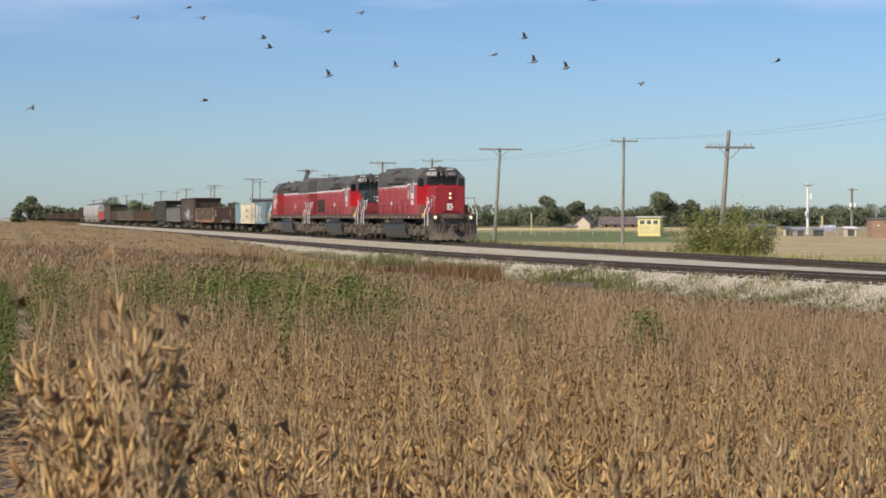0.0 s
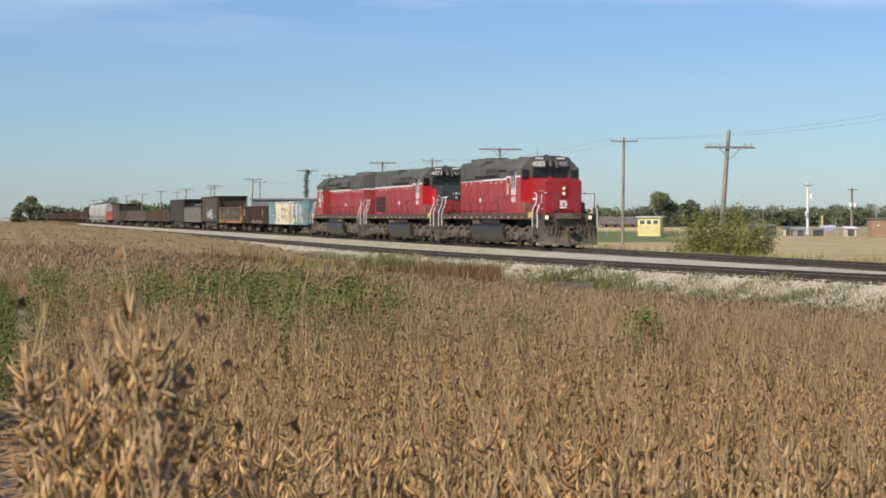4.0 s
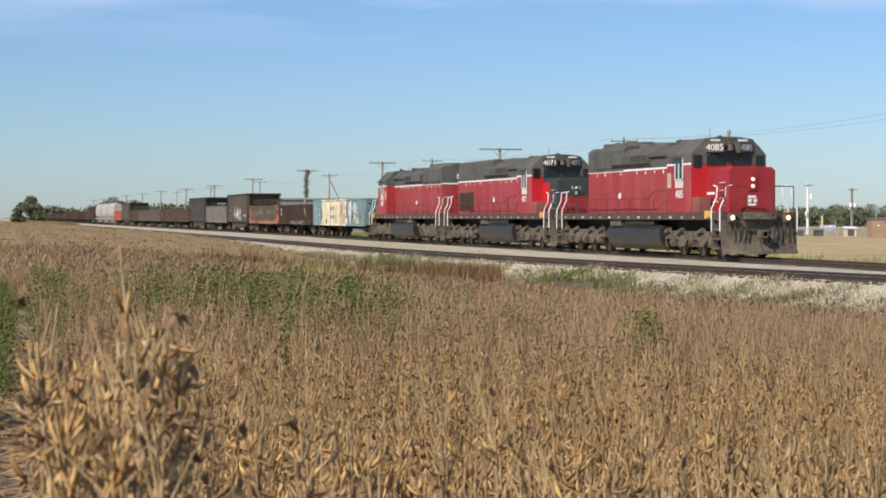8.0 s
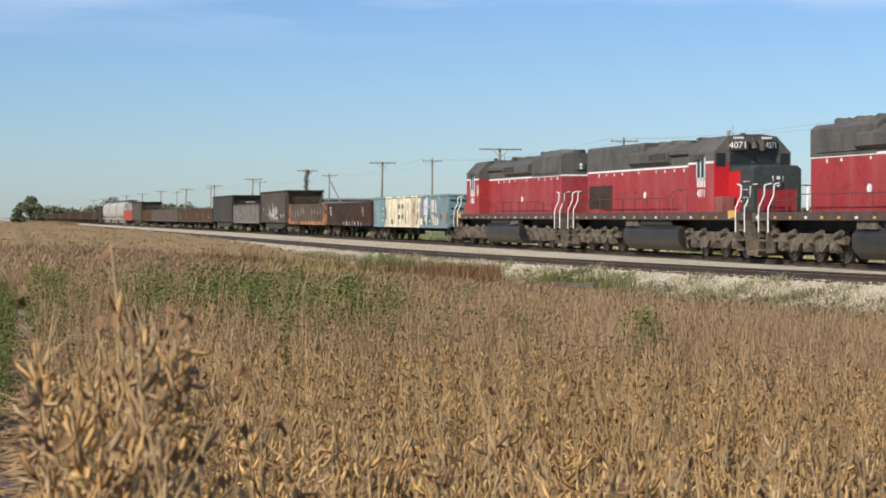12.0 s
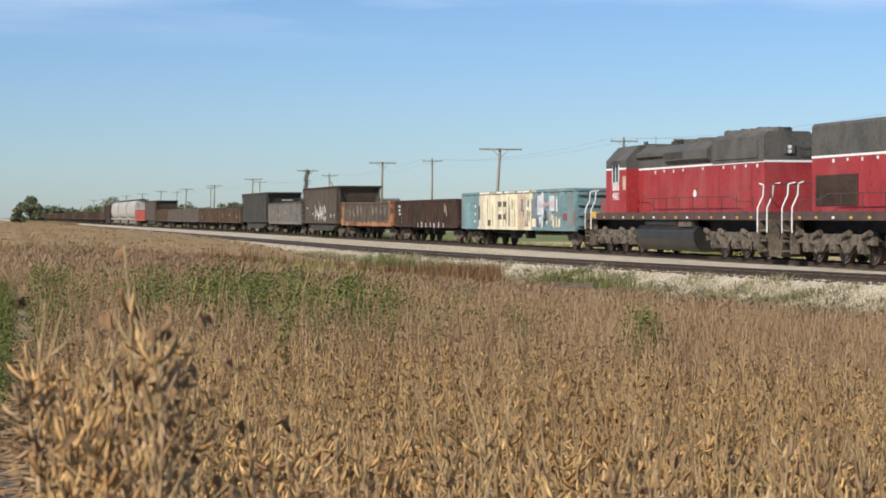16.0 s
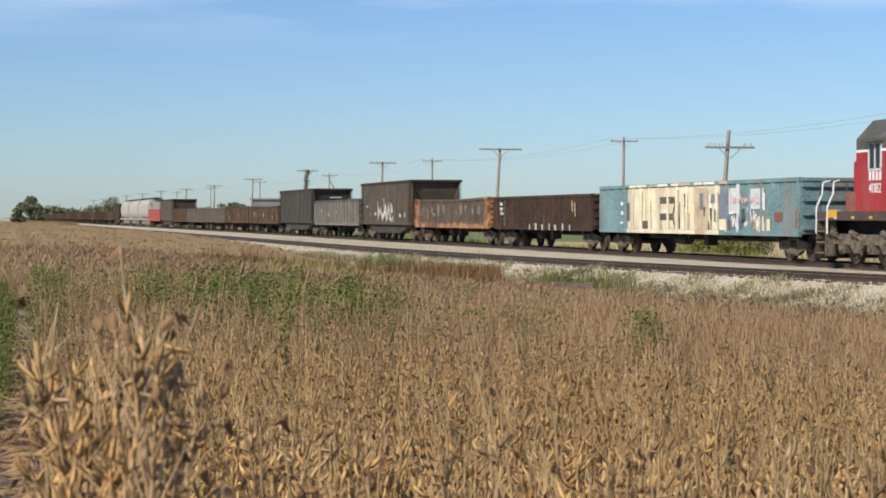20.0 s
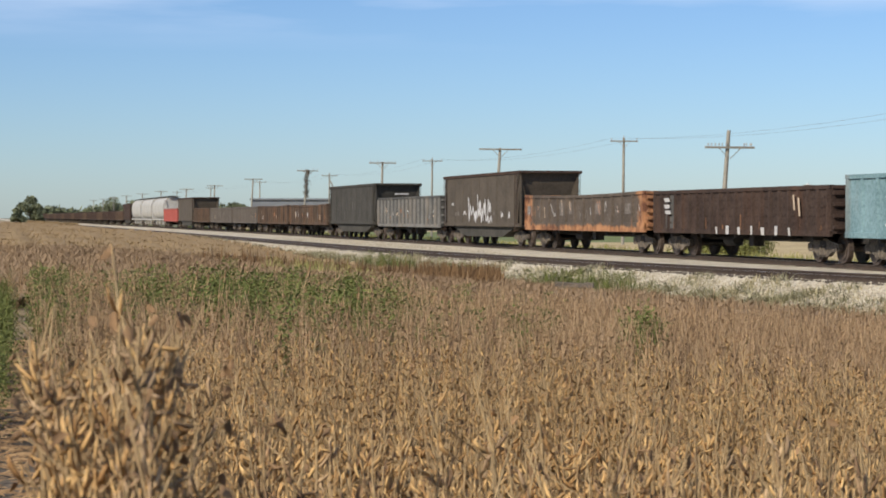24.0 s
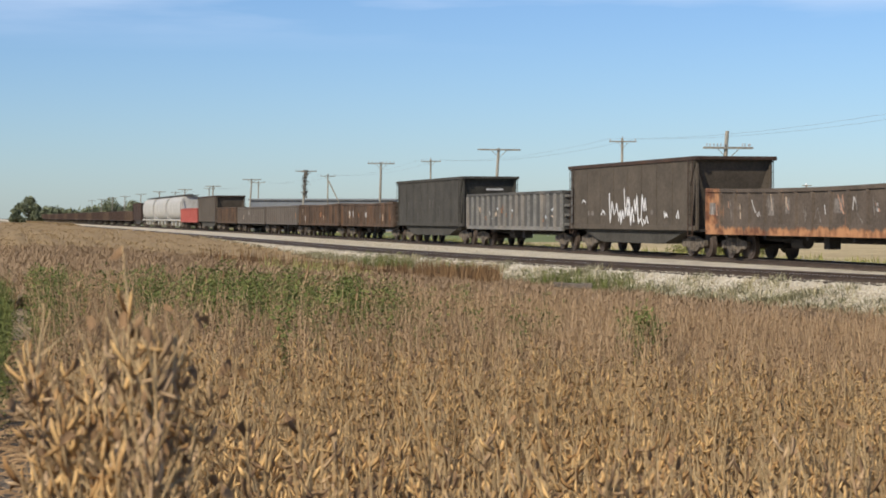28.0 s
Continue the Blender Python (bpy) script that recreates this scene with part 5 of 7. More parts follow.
    for s in (-1, 1):
        bm = nb()
        box(bm, s * 0.936 - 0.006, s * 0.936 + 0.006, cabr, hoodr, 3.44, 3.52)
        part("stripe", bm, WHITEPAINT, hood)
        for k in range(12):
            y = cabr + 0.9 + k * 1.03
            if y > hoodr - 0.5:
                break
            bm = nb()
            box(bm, s * 0.931 - 0.005, s * 0.931 + 0.005, y - 0.49, y + 0.49, 1.75, 3.25)
            door = part("hood_door", bm, RED, hood)
            bm = nb()
            box(bm, s * 0.942 - 0.010, s * 0.942 + 0.010, y + 0.36, y + 0.4, 2.42, 2.56)
            part("latch", bm, GRIME, door)
            if k not in (0, 5, 7):
                bm = nb()
                box(bm, s * 0.942 - 0.006, s * 0.942 + 0.006, y - 0.05 - 0.02 * (k % 3), y + 0.05, 3.29 - 0.03 * (k % 2), 3.39)
                part("door_mark", bm, SPRAYWHITE, door)
        bm = nb()
        cyl(bm, (s * 0.945, cabr + emblem, 2.35), (s * 0.96, cabr + emblem, 2.35), 0.16, 0.16, 14)
        part("hood_emblem", bm, SPRAYWHITE, hood)
        bm = nb()
        box(bm, s * 1.505 - 0.006, s * 1.505 + 0.006, cabr - 0.42, cabr - 0.06, 2.6, 3.2)
        part("cab_door_panel", bm, TANSPRAY if not dark_nose else RED, cab)
    # dynamic-brake bulge, radiator flare and roof gear
    for s in (-1, 1):
        bm = nb()
        prism(bm, [(s * 0.93, 3.62), (s * 1.12, 3.74), (s * 1.12, 4.10), (s * 0.70, 4.42)], "y", cabr + 3.3, cabr + 7.9)
        prism(bm, [(s * 0.93, 3.92), (s * 1.06, 3.98), (s * 1.06, 4.12), (s * 0.70, 4.41)], "y", cabr, cabr + 3.3)
        part("brake_bulge", bm, GREYPAINT, hood)
        bm = nb()
        for k in range(10):
            y = cabr + 3.5 + k * 0.2
            box(bm, s * 1.12 - 0.012, s * 1.12 + 0.012, y - 0.05, y + 0.05, 3.80, 4.06)
        part("brake_grille", bm, BLACKGEAR, hood)
        bm = nb()
        if tunnel:
            box(bm, s * 0.94 - 0.02, s * 0.94 + 0.02, hoodr - 3.4, hoodr - 0.35, 1.8, 2.85)
        else:
            box(bm, s * 0.96 - 0.025, s * 0.96 + 0.025, hoodr - 4.5, hoodr - 0.5, 3.62, 4.28)
        part("radiator_grille", bm, BROWN if tunnel else GREYPAINT, hood, bevel=0.01)
    for k in range(3 if not tunnel else 0):
        y = hoodr - 4.2 + k * 1.45
        bm = nb()
        cyl(bm, (0, y, 4.56), (0, y, 4.74), 0.66, 0.64, 22)
        fan_ob = part("roof_fan", bm, GREYPAINT, hood)
        bm = nb()
        for q in range(8):
            w = q * math.pi / 4
            tube(bm, [(0, y, 4.75), (0.62 * math.cos(w), y + 0.62 * math.sin(w), 4.75)], 0.02, 4)
        part("fan_grid", bm, BLACKGEAR, fan_ob)
    for y in (cabr + 4.2, cabr + 5.7):
        bm = nb()
        cyl(bm, (0, y, 4.40), (0, y, 4.62), 0.58, 0.56, 20)
        part("brake_fan", bm, GREYPAINT, hood)
    bm = nb()
    cyl(bm, (0, cabr + 2.0, 4.38), (0, cabr + 2.0, 4.62), 0.3, 0.26, 12)
    part("exhaust_stack", bm, BLACKGEAR, hood)
    bm = nb()
    box(bm, -0.7, 0.7, cabr + 0.1, cabr + 1.2, 4.38, 4.52)
    part("blower_duct", bm, GREYPAINT, hood, bevel=0.04)
    bm = nb()
    cyl(bm, (0.2, cabr + 2.9, 4.38), (0.2, cabr + 2.9, 4.6), 0.03, 0.03, 6)
    for d in (-0.16, 0.0, 0.16):
        cyl(bm, (0.2 + d, cabr + 2.6, 4.64), (0.2 + d, cabr + 3.1, 4.64), 0.07, 0.025, 8)
    part("air_horn", bm, GRIME, hood)
    bm = nb()
    cyl(bm, (-0.3, 4.6, 4.55), (-0.3, 4.6, 5.0), 0.012, 0.008, 5)
    part("whip_antenna", bm, GREYPAINT, cab)
    bm = nb()
    cyl(bm, (0.35, 5.2, 4.58), (0.35, 5.2, 4.72), 0.10, 0.10, 10)
    part("antenna", bm, GREYPAINT, cab)
    # rear end lamp and boards
    bm = nb()
    box(bm, -0.2, 0.2, hoodr, hoodr + 0.06, 3.75, 4.1)
    part("rear_headlight_housing", bm, GREYPAINT, hood, bevel=0.01)
    for z in (3.84, 4.0):
        bm = nb()
        cyl(bm, (0, hoodr + 0.05, z), (0, hoodr + 0.09, z), 0.07, 0.07, 12)
        part("rear_headlight", bm, SPRAYWHITE, hood)
    # walkway rails
    for s in (-1, 1):
        for k in range(10):
            y = cabr + 0.3 + (L - 2.0 - cabr - 0.3) * k / 9
            bm = nb()
            tube(bm, [(s * 1.44, y, 1.58), (s * 1.44, y, 2.2)], 0.017, 6)
            part("stanchion", bm, SILL, root)
        bm = nb()
        tube(bm, [(s * 1.44, cabr + 0.3, 2.5), (s * 1.44, cabr + 1.6, 2.5), (s * 1.44, cabr + 2.2, 2.2), (s * 1.44, L - 4.0, 2.2), (s * 1.44, L - 3.4, 2.0), (s * 1.44, L - 2.0, 2.0)], 0.018, 6)
        part("handrail", bm, SILL, root)
    # ends: pilots, steps, white step rails, couplers, hoses
    for y0, out in ((0.62, -1), (L - 0.62, 1)):
        bm = nb()
        lo, hi = sorted((y0, y0 - out * 0.06))
        box(bm, -1.5, 1.5, lo, hi, 0.78, 1.36)
        plate = part("pilot_plate", bm, PILOT, root)
        for s in (-1, 1):
            bm = nb()
            rows = []
            for z, mid, edge in ((0.84, 0.10, 0.03), (0.55, 0.20, 0.05), (0.32, 0.36, 0.10), (0.14, 0.56, 0.18)):
                rows.append([bm.verts.new((s * x, y0 + out * (mid + (edge - mid) * f + t), z)) for t in (0.0, -0.04) for x, f in ((0.02, 0.0), (0.5, 0.25), (1.46, 1.0))])
            for r0, r1 in zip(rows, rows[1:]):
                for i in (0, 1, 3, 4):
                    bm.faces.new((r0[i], r0[i + 1], r1[i + 1], r1[i]))
            for r in (rows[0], rows[-1]):
                for i in (0, 1):
                    bm.faces.new((r[i], r[i + 1], r[i + 4], r[i + 3]))
            bmesh.ops.recalc_face_normals(bm, faces=bm.faces[:])
            part("snow_plow", bm, PILOT, plate)
            bm = nb()
            prism(bm, [(y0 - out * 0.02, 1.36), (y0 - out * 0.80, 1.36), (y0 - out * 0.80, 0.95), (y0 - out * 0.46, 0.30), (y0 - out * 0.02, 0.20)], "x", s * 1.20 - 0.012, s * 1.20 + 0.012)
            part("step_backing", bm, PILOT, plate)
        bm = nb()
        box(bm, -0.42, 0.42, *sorted((y0, y0 + out * 0.05)), 0.70, 1.12)
        part("coupler_pocket", bm, BLACKGEAR, plate)
        bm = nb()
        box(bm, -0.62, 0.62, *sorted((y0, y0 + out * 0.22)), 1.36, 1.60)
        part("anticlimber", bm, GRIME, plate, bevel=0.02)
        for s in (-1, 1):
            for d in (0.55, 0.75, 1.0, 1.2):
                bm = nb()
                tube(bm, [(s * d, y0 + out * 0.04, 1.28), (s * d * 0.97, y0 + out * 0.16, 1.18), (s * d * 0.93, y0 + out * 0.22, 0.95), (s * d * 0.96, y0 + out * 0.24, 0.62 + 0.1 * (d > 0.9))], 0.025, 5)
                part("hose", bm, BLACKGEAR, plate)
        bm = nb()
        tube(bm, [(-1.45, y0 + out * 0.14, 0.98), (-1.45, y0 + out * 0.16, 1.0), (1.45, y0 + out * 0.16, 1.0)], 0.016, 5)
        part("uncoupling_lever", bm, GRIME, plate)
        for s in (-1, 1):
            for k in range(4):
                bm = nb()
                z = 0.34 + k * 0.34
                lo, hi = sorted((y0 - out * 0.06, y0 - out * 0.62))
                box(bm, s * 1.36 - 0.16, s * 1.36 + 0.16, lo, hi, z - 0.025, z + 0.025)
                part("step", bm, GRIME, root)
            bm = nb()
            box(bm, s * 1.17 - 0.015, s * 1.17 + 0.015, *sorted((y0 - out * 0.06, y0 - out * 0.7)), 0.25, 1.4)
            box(bm, s * 1.36 - 0.16, s * 1.36 + 0.16, *sorted((y0 - out * 0.68, y0 - out * 0.72)), 0.25, 1.4)
            part("step_well", bm, GRIME, root)
            for d in (0.0, -0.8):
                bm = nb()
                y = y0 + out * d
                tube(bm, [(s * 1.5, y, 0.95), (s * 1.5, y, 1.75), (s * 1.3, y, 2.2), (s * 1.28, y, 2.58), (s * 1.28 - (s * 0.25 if d == 0.0 else 0), y - (out * 0.36 if d else 0), 2.64)], 0.026, 7)
                part("step_handrail", bm, WHITEPAINT, root, "white bent step handrail")
            bm = nb()
            tube(bm, [(s * 1.35, y0 + out * 0.02, 1.6), (s * 1.35, y0 + out * 0.02, 2.6), (s * 0.45, y0 + out * 0.02, 2.6), (s * 0.45, y0 + out * 0.02, 1.6)], 0.02, 6)
            part("end_handrail", bm, SILL, root)
            if out < 0:
                bm = nb()
                box(bm, s * 1.08 - 0.13, s * 1.08 + 0.13, y0 - 0.16, y0 + 0.02, 1.28, 1.56)
                ditch = part("ditch_light_housing", bm, GRIME, plate, bevel=0.015)
                bm = nb()
                cyl(bm, (s * 1.08, y0 - 0.16, 1.42), (s * 1.08, y0 - 0.19, 1.42), 0.08, 0.085, 14)
                part("ditch_light", bm, LAMP if lights else SPRAYWHITE, ditch)
        coupler(root, 0.0 if out < 0 else L, out)
    for s in (-1, 1):
        bm = nb()
        box(bm, s * 1.44 - 0.075, s * 1.44 + 0.075, 1.45, 2.1, 1.42, 1.66)
        part("corner_block", bm, YELLOWMARK, root, bevel=0.01)
    # the body's true heights over the rail
    for ob in root.children_recursive:
        if ob.parent.matrix_basis.translation.length > 0.01 and ob.parent != root:
            continue
        if ob.matrix_basis.translation.length > 0.01:
            ob.location.z = float(np.interp(ob.matrix_basis.translation.z, BODY_WAS, BODY_IS))
        else:
            for v in ob.data.vertices:
                v.co.z = float(np.interp(v.co.z, BODY_WAS, BODY_IS))
    # fuel tank and air reservoirs
    bm = nb()
    prism(bm, [(-1.42, 0.62), (-1.33, 0.38), (-1.1, 0.17), (1.1, 0.17), (1.33, 0.38), (1.42, 0.62), (1.42, 0.95), (1.25, 1.14), (-1.25, 1.14), (-1.42, 0.95)], "y", L * 0.5 - 3.5, L * 0.5 + 2.9)
    part("fuel_tank", bm, TANKPAINT, root, bevel=0.05)
    for s in (-1, 1):
        bm = nb()
        cyl(bm, (s * 1.2, L * 0.5 - 2.6, 1.26), (s * 1.2, L * 0.5 + 0.9, 1.26), 0.155, 0.155, 14)
        part("air_reservoir", bm, TANKPAINT, root, smooth=False)
        bm = nb()
        box(bm, s * 1.25 - 0.15, s * 1.25 + 0.15, L * 0.5 + 1.2, L * 0.5 + 2.6, 1.1, 1.34)
        part("battery_box", bm, GRIME, root, bevel=0.02)
    loco_truck(root, 4.0, sense)
    loco_truck(root, L - 4.0, sense)
    return root


CARS = []        # (thing, metres behind the train's head, turned round)


def spray(parent, y0, y1, z0, z1, mat, x=-1.5, name="painted_patch", slant=0.0, proud=0.034):
    bm = nb()
    prism(bm, [(y0, z0), (y1, z0), (y1 + slant, z1), (y0 + slant, z1)], "x", x - proud - 0.003, x - proud + 0.003)
    return part(name, bm, mat, parent)


def scrawl(parent, rng, y, z, w, h, mat, x=-1.5, proud=0.034, width=0.06, turns=5):
    """One sprayed stroke: a jagged ribbon of paint, mostly up and down."""
    bm = nb()
    pts = []
    for k in range(turns):
        pts.append((y + w * (k + rng.uniform(-0.3, 0.3)) / max(1, turns - 1), z + h * (rng.uniform(0.6, 1.0) if k % 2 else rng.uniform(0.0, 0.35))))
    for (ya, za), (yb, zb) in zip(pts, pts[1:]):
        d = math.hypot(yb - ya, zb - za) or 1.0
        oy, oz = -(zb - za) / d * width / 2, (yb - ya) / d * width / 2
        f = rng.uniform(0.4, 1.0)
        prism(bm, [(ya - oy, za - oz), (ya + oy, za + oz), (yb + oy * f, zb + oz * f), (yb - oy * f, zb - oz * f)], "x", x - proud - 0.003, x - proud + 0.003)
    return part("spray_scrawl", bm, mat, parent)


def build_train():
    rng = random.Random(4)
    l1 = locomotive("4085", 20.98, porch=3.55, emblem=7.15)
    l2 = locomotive("4071", 21.54, dark_nose=True, tunnel=True, lights=False)
    l3 = locomotive("4082", 20.98, lights=False, sense=-1, porch=2.2, nose_at=2.05)
    CARS.extend(((l1, 0.0, False), (l2, 20.98, False), (l3, 63.5, True)))
    teal = gondola("gondola_car", "faded teal gondola car covered in cream spray paint", 21.4, 0.92, 2.66, 21, TEAL, turning=True, rib_out=0.10,
                   rib_at=lambda y: TANSPRAY if 8.2 < y < 9.7 else CREAM if 7.4 < y < 17.4 else BLUEGREY if 6.4 < y < 7.4 else PALESPRAY if 5.4 < y < 6.4 else None)
    rib_ys = [0.67 + 20.06 * k / 20 for k in range(21)]

    def sprayed(y0, y1, z0, z1, mat, slant=0.0, lift=0.0):
        """A sprayed shape that runs over the bays and over the faces of the ribs."""
        spray(teal, y0, y1, z0, z1, mat, slant=slant, proud=0.034 + lift)
        for y in rib_ys:
            if y0 < y < y1 and (lift > 0.008 or z1 - z0 < 1.2):
                spray(teal, y - 0.049, y + 0.049, z0, z1, mat, x=-1.60, proud=0.001 + lift)
    layer = 0.0
    for y0, y1, z0, z1, mat, sl in ((7.4, 17.3, 0.94, 2.62, CREAM, 0), (6.5, 7.4, 0.94, 1.42, CREAM, 0.25), (8.6, 9.7, 0.94, 2.55, TANSPRAY, 0), (5.6, 6.4, 1.62, 2.5, PALESPRAY, 0), (3.4, 4.6, 1.75, 2.45, PALESPRAY, 0.1), (3.4, 4.1, 0.96, 1.5, CREAM, 0.1), (6.6, 7.55, 1.40, 2.3, BLUEGREY, 0)):
        layer += 0.0013
        sprayed(y0, y1, z0, z1, mat, sl, layer)
    for y0, y1, z0, z1, mat, sl in ((14.75, 15.65, 0.94, 1.32, INKPAINT, 0.15), (17.1, 17.45, 1.3, 2.05, INKPAINT, 0), (11.95, 13.68, 1.99, 2.25, INKPAINT, 0), (12.15, 13.68, 1.35, 1.61, INKPAINT, 0), (12.05, 12.22, 1.5, 2.48, INKPAINT, -0.5), (11.75, 11.9, 0.94, 1.5, INKPAINT, 0.3),
                                    (10.35, 10.83, 0.96, 1.6, TANSPRAY, 0), (10.5, 10.85, 1.85, 2.35, INKPAINT, 0.15), (9.0, 9.35, 1.75, 2.35, BLUEGREY, 0), (8.65, 8.95, 1.5, 1.85, INKPAINT, 0), (7.9, 8.3, 1.98, 2.3, BLUEGREY, -0.1), (6.3, 6.62, 0.96, 1.42, INKPAINT, 0.25), (7.5, 7.75, 1.3, 1.75, INKPAINT, 0)):
        layer += 0.0006
        sprayed(y0, y1, z0, z1, mat, sl, layer)
    for y0, y1, z0, z1, mat in ((6.42, 6.52, 1.6, 2.46, SPRAYWHITE), (5.6, 6.5, 1.58, 1.66, SPRAYWHITE), (3.35, 3.5, 1.7, 2.3, SPRAYWHITE), (1.95, 2.55, 1.33, 1.63, DULLRED), (0.56, 0.78, 1.1, 1.72, ORANGE), (17.65, 18.15, 1.95, 2.1, SPRAYWHITE), (17.65, 18.1, 1.56, 1.70, SPRAYWHITE), (17.7, 18.2, 1.2, 1.28, SPRAYWHITE), (2.9, 3.2, 1.0, 1.4, CREAM)):
        layer += 0.0006
        sprayed(y0, y1, z0, z1, mat, 0, layer)
    for k in range(5):
        scrawl(teal, rng, 3.7 + k * 0.52, 1.86, 0.42, 0.42, PINKSPRAY, proud=0.062, width=0.12, turns=4)
    for k in range(9):
        scrawl(teal, rng, 3.7 + k * 0.27, 0.98 + 0.25 * (k % 2), 0.35, 0.62, rng.choice((INKPAINT, SPRAYWHITE, TANSPRAY, BLUEGREY)), proud=0.060, width=0.09, turns=4)
    for k in range(24):
        y = rng.uniform(7.6, 17.0)
        spray(teal, y, y + rng.uniform(0.06, 0.22), 0.94, rng.uniform(1.2, 2.3), rng.choice((TANSPRAY, PALECREAM, PALECREAM)), slant=rng.uniform(-0.12, 0.12), proud=0.0375)
    # shade next to each cream rib, painted on the bay as a narrow strip
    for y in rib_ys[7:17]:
        spray(teal, y - 0.22, y - 0.12, 0.94, rng.uniform(2.0, 2.55), RIBSHADE, slant=0.03, name="grime_streak", proud=0.0565)
    for k in range(9):
        spray(teal, 6.6 + k * 1.2, 7.4 + k * 1.2 + 0.3 * (k % 2), 2.66, 2.75, PALECREAM if k % 3 else TANSPRAY, x=-1.585, proud=0.006)
    for y0, y1, mat in ((7.4, 17.3, CREAM), (8.7, 9.7, TANSPRAY)):
        spray(teal, y0, y1, 0.84, 1.0, mat, x=-1.59, proud=0.004 if mat is not TANSPRAY else 0.008)
    brown = gondola("gondola_car", "oxide-brown gondola car with dents and white marks", 17.0, 0.95, 2.38, 22, BROWN, turning=True)
    for k in range(7):
        y = 3.4 + k * 1.05
        spray(brown, y, y + 0.14 + 0.07 * (k % 3), 0.86, 1.12 + 0.05 * (k % 2), CHALK, x=-1.6, name="white_mark", proud=0.03, slant=0.05 - 0.06 * (k % 2))
    spray(brown, 14.2, 15.2, 1.0, 2.3, SLATE, name="stencil_panel", proud=0.036)
    for k, (y, z0, z1) in enumerate(((14.5, 2.05, 2.2), (14.5, 1.8, 1.95), (14.4, 1.58, 1.72), (2.6, 1.5, 2.1), (3.0, 1.7, 2.2))):
        spray(brown, y, y + (0.55 if k < 3 else 0.12), z0, z1, CHALK if k < 3 else TANSPRAY, name="car_mark", x=-1.6, slant=0.1)
    for k in range(20):
        for q in range(4):
            y = 0.95 + k * 0.755
            bm = nb()
            box(bm, -1.548, -1.525, y + 0.05, y + 0.5, 1.22 + q * 0.28, 1.30 + q * 0.28)
            part("dent", bm, BROWN, brown)
    for k in range(9):
        y = 1.2 + 1.63 * k
        spray(brown, y, y + 0.05 + 0.03 * (k % 3), 0.95, 1.2 + 0.25 * ((k * 7) % 5) / 2, RUSTSTREAK, name="rust_streak", proud=0.05)
    orange = gondola("gondola_car", "rusty gondola car with orange ends, sill and a sagging rim", 18.0, 0.95, 2.42, 14, RUSTFADE, turning=True, end_ribs=5, sill=0.30, end_paint=RUSTFADE, sag=0.09)
    for k in range(30):
        bay = k % 13
        y, z = 0.95 + bay * 1.285 + rng.uniform(0.0, 0.5), rng.uniform(1.25, 1.7)
        scrawl(orange, rng, y, z, rng.uniform(0.05, 0.45), rng.uniform(0.35, 0.8), rng.choice((CHALK, FADEDSPRAY, FADEDSPRAY, TANSPRAY, DULLSPRAY, FADEDSPRAY)), width=rng.uniform(0.03, 0.055), turns=rng.choice((2, 2, 2, 3, 4)))
    for k in (1, 4, 7, 8, 12):
        y = 1.0 + k * 1.285
        spray(orange, y + rng.uniform(0, 0.3), y + rng.uniform(0.45, 0.8), rng.uniform(1.5, 1.7), rng.uniform(1.9, 2.2), FADEDSPRAY, slant=rng.uniform(-0.1, 0.1), proud=0.032)
    hop = coal_hopper("hopper_car", "sooty brown coal hopper with white scrawl", 16.3, 1.1, 3.66, COALBROWN, BROWN, turning=True)
    for y, z, h, w, turns in ((10.9, 1.6, 0.35, 0.4, 3), (9.7, 1.2, 1.0, 0.55, 4), (9.2, 1.35, 0.8, 0.3, 3), (8.5, 1.2, 0.75, 0.5, 5), (7.9, 1.25, 1.1, 0.45, 4), (7.3, 1.15, 1.0, 0.6, 5), (6.7, 1.3, 0.9, 0.4, 4), (5.8, 1.4, 0.9, 0.5, 5), (5.6, 1.15, 0.45, 0.5, 4), (6.2, 1.15, 0.4, 0.4, 3), (3.4, 1.4, 0.4, 0.25, 3), (3.7, 1.4, 0.45, 0.1, 2), (2.2, 1.45, 0.35, 0.2, 3), (13.5, 2.15, 0.15, 0.4, 3)):
        scrawl(hop, rng, y, z - 0.05, w * 1.25, h * (1.35 if h > 0.5 else 1.0), SPRAYWHITE, x=-1.52, width=0.10 if h > 0.5 else 0.07, turns=turns, proud=0.05)
    for y in (12.4, 12.9, 5.0):
        spray(hop, y, y + 0.3, 1.55, 1.75, FADEDSPRAY, x=-1.52, name="car_mark", proud=0.05)
    spray(hop, 15.3, 15.6, 1.2, 3.5, SLATE, x=-1.52, name="post_face", proud=0.05)
    # ribs lighter than the bays: worn paint, plus glancing sun put into the colour
    slate = gondola("gondola_car", "slate-grey ribbed gondola car", 18.2, 0.95, 2.6, 17, SLATE, SLATERIB, turning=True, rib_out=0.14)
    dark = coal_hopper("hopper_car", "sooty black coal hopper", 17.4, 1.1, 3.62, SOOT, SOOT, turning=True)
    for k in range(26):
        y, z, h = rng.uniform(1.0, 16.5), rng.uniform(1.2, 1.9), rng.uniform(0.2, 0.5)
        scrawl(slate, rng, y, z, rng.uniform(0.1, 0.45), h, rng.choice((TANSPRAY, CHALK, PALESPRAY, ORANGE, SLATE)), width=rng.uniform(0.05, 0.1), turns=rng.choice((2, 3, 4)))
    for y, z, h in ((13.5, 1.9, 0.5), (12.6, 1.9, 0.5), (10.2, 2.0, 0.7), (8.0, 2.0, 0.5), (7.2, 2.0, 0.5), (5.6, 1.3, 0.8), (15.2, 1.7, 0.4), (11.0, 1.3, 0.5)):
        spray(dark, y, y + 0.14, z, z + h, SLATE, x=-1.52, name="paint_streak", proud=0.05)
    bm = nb()
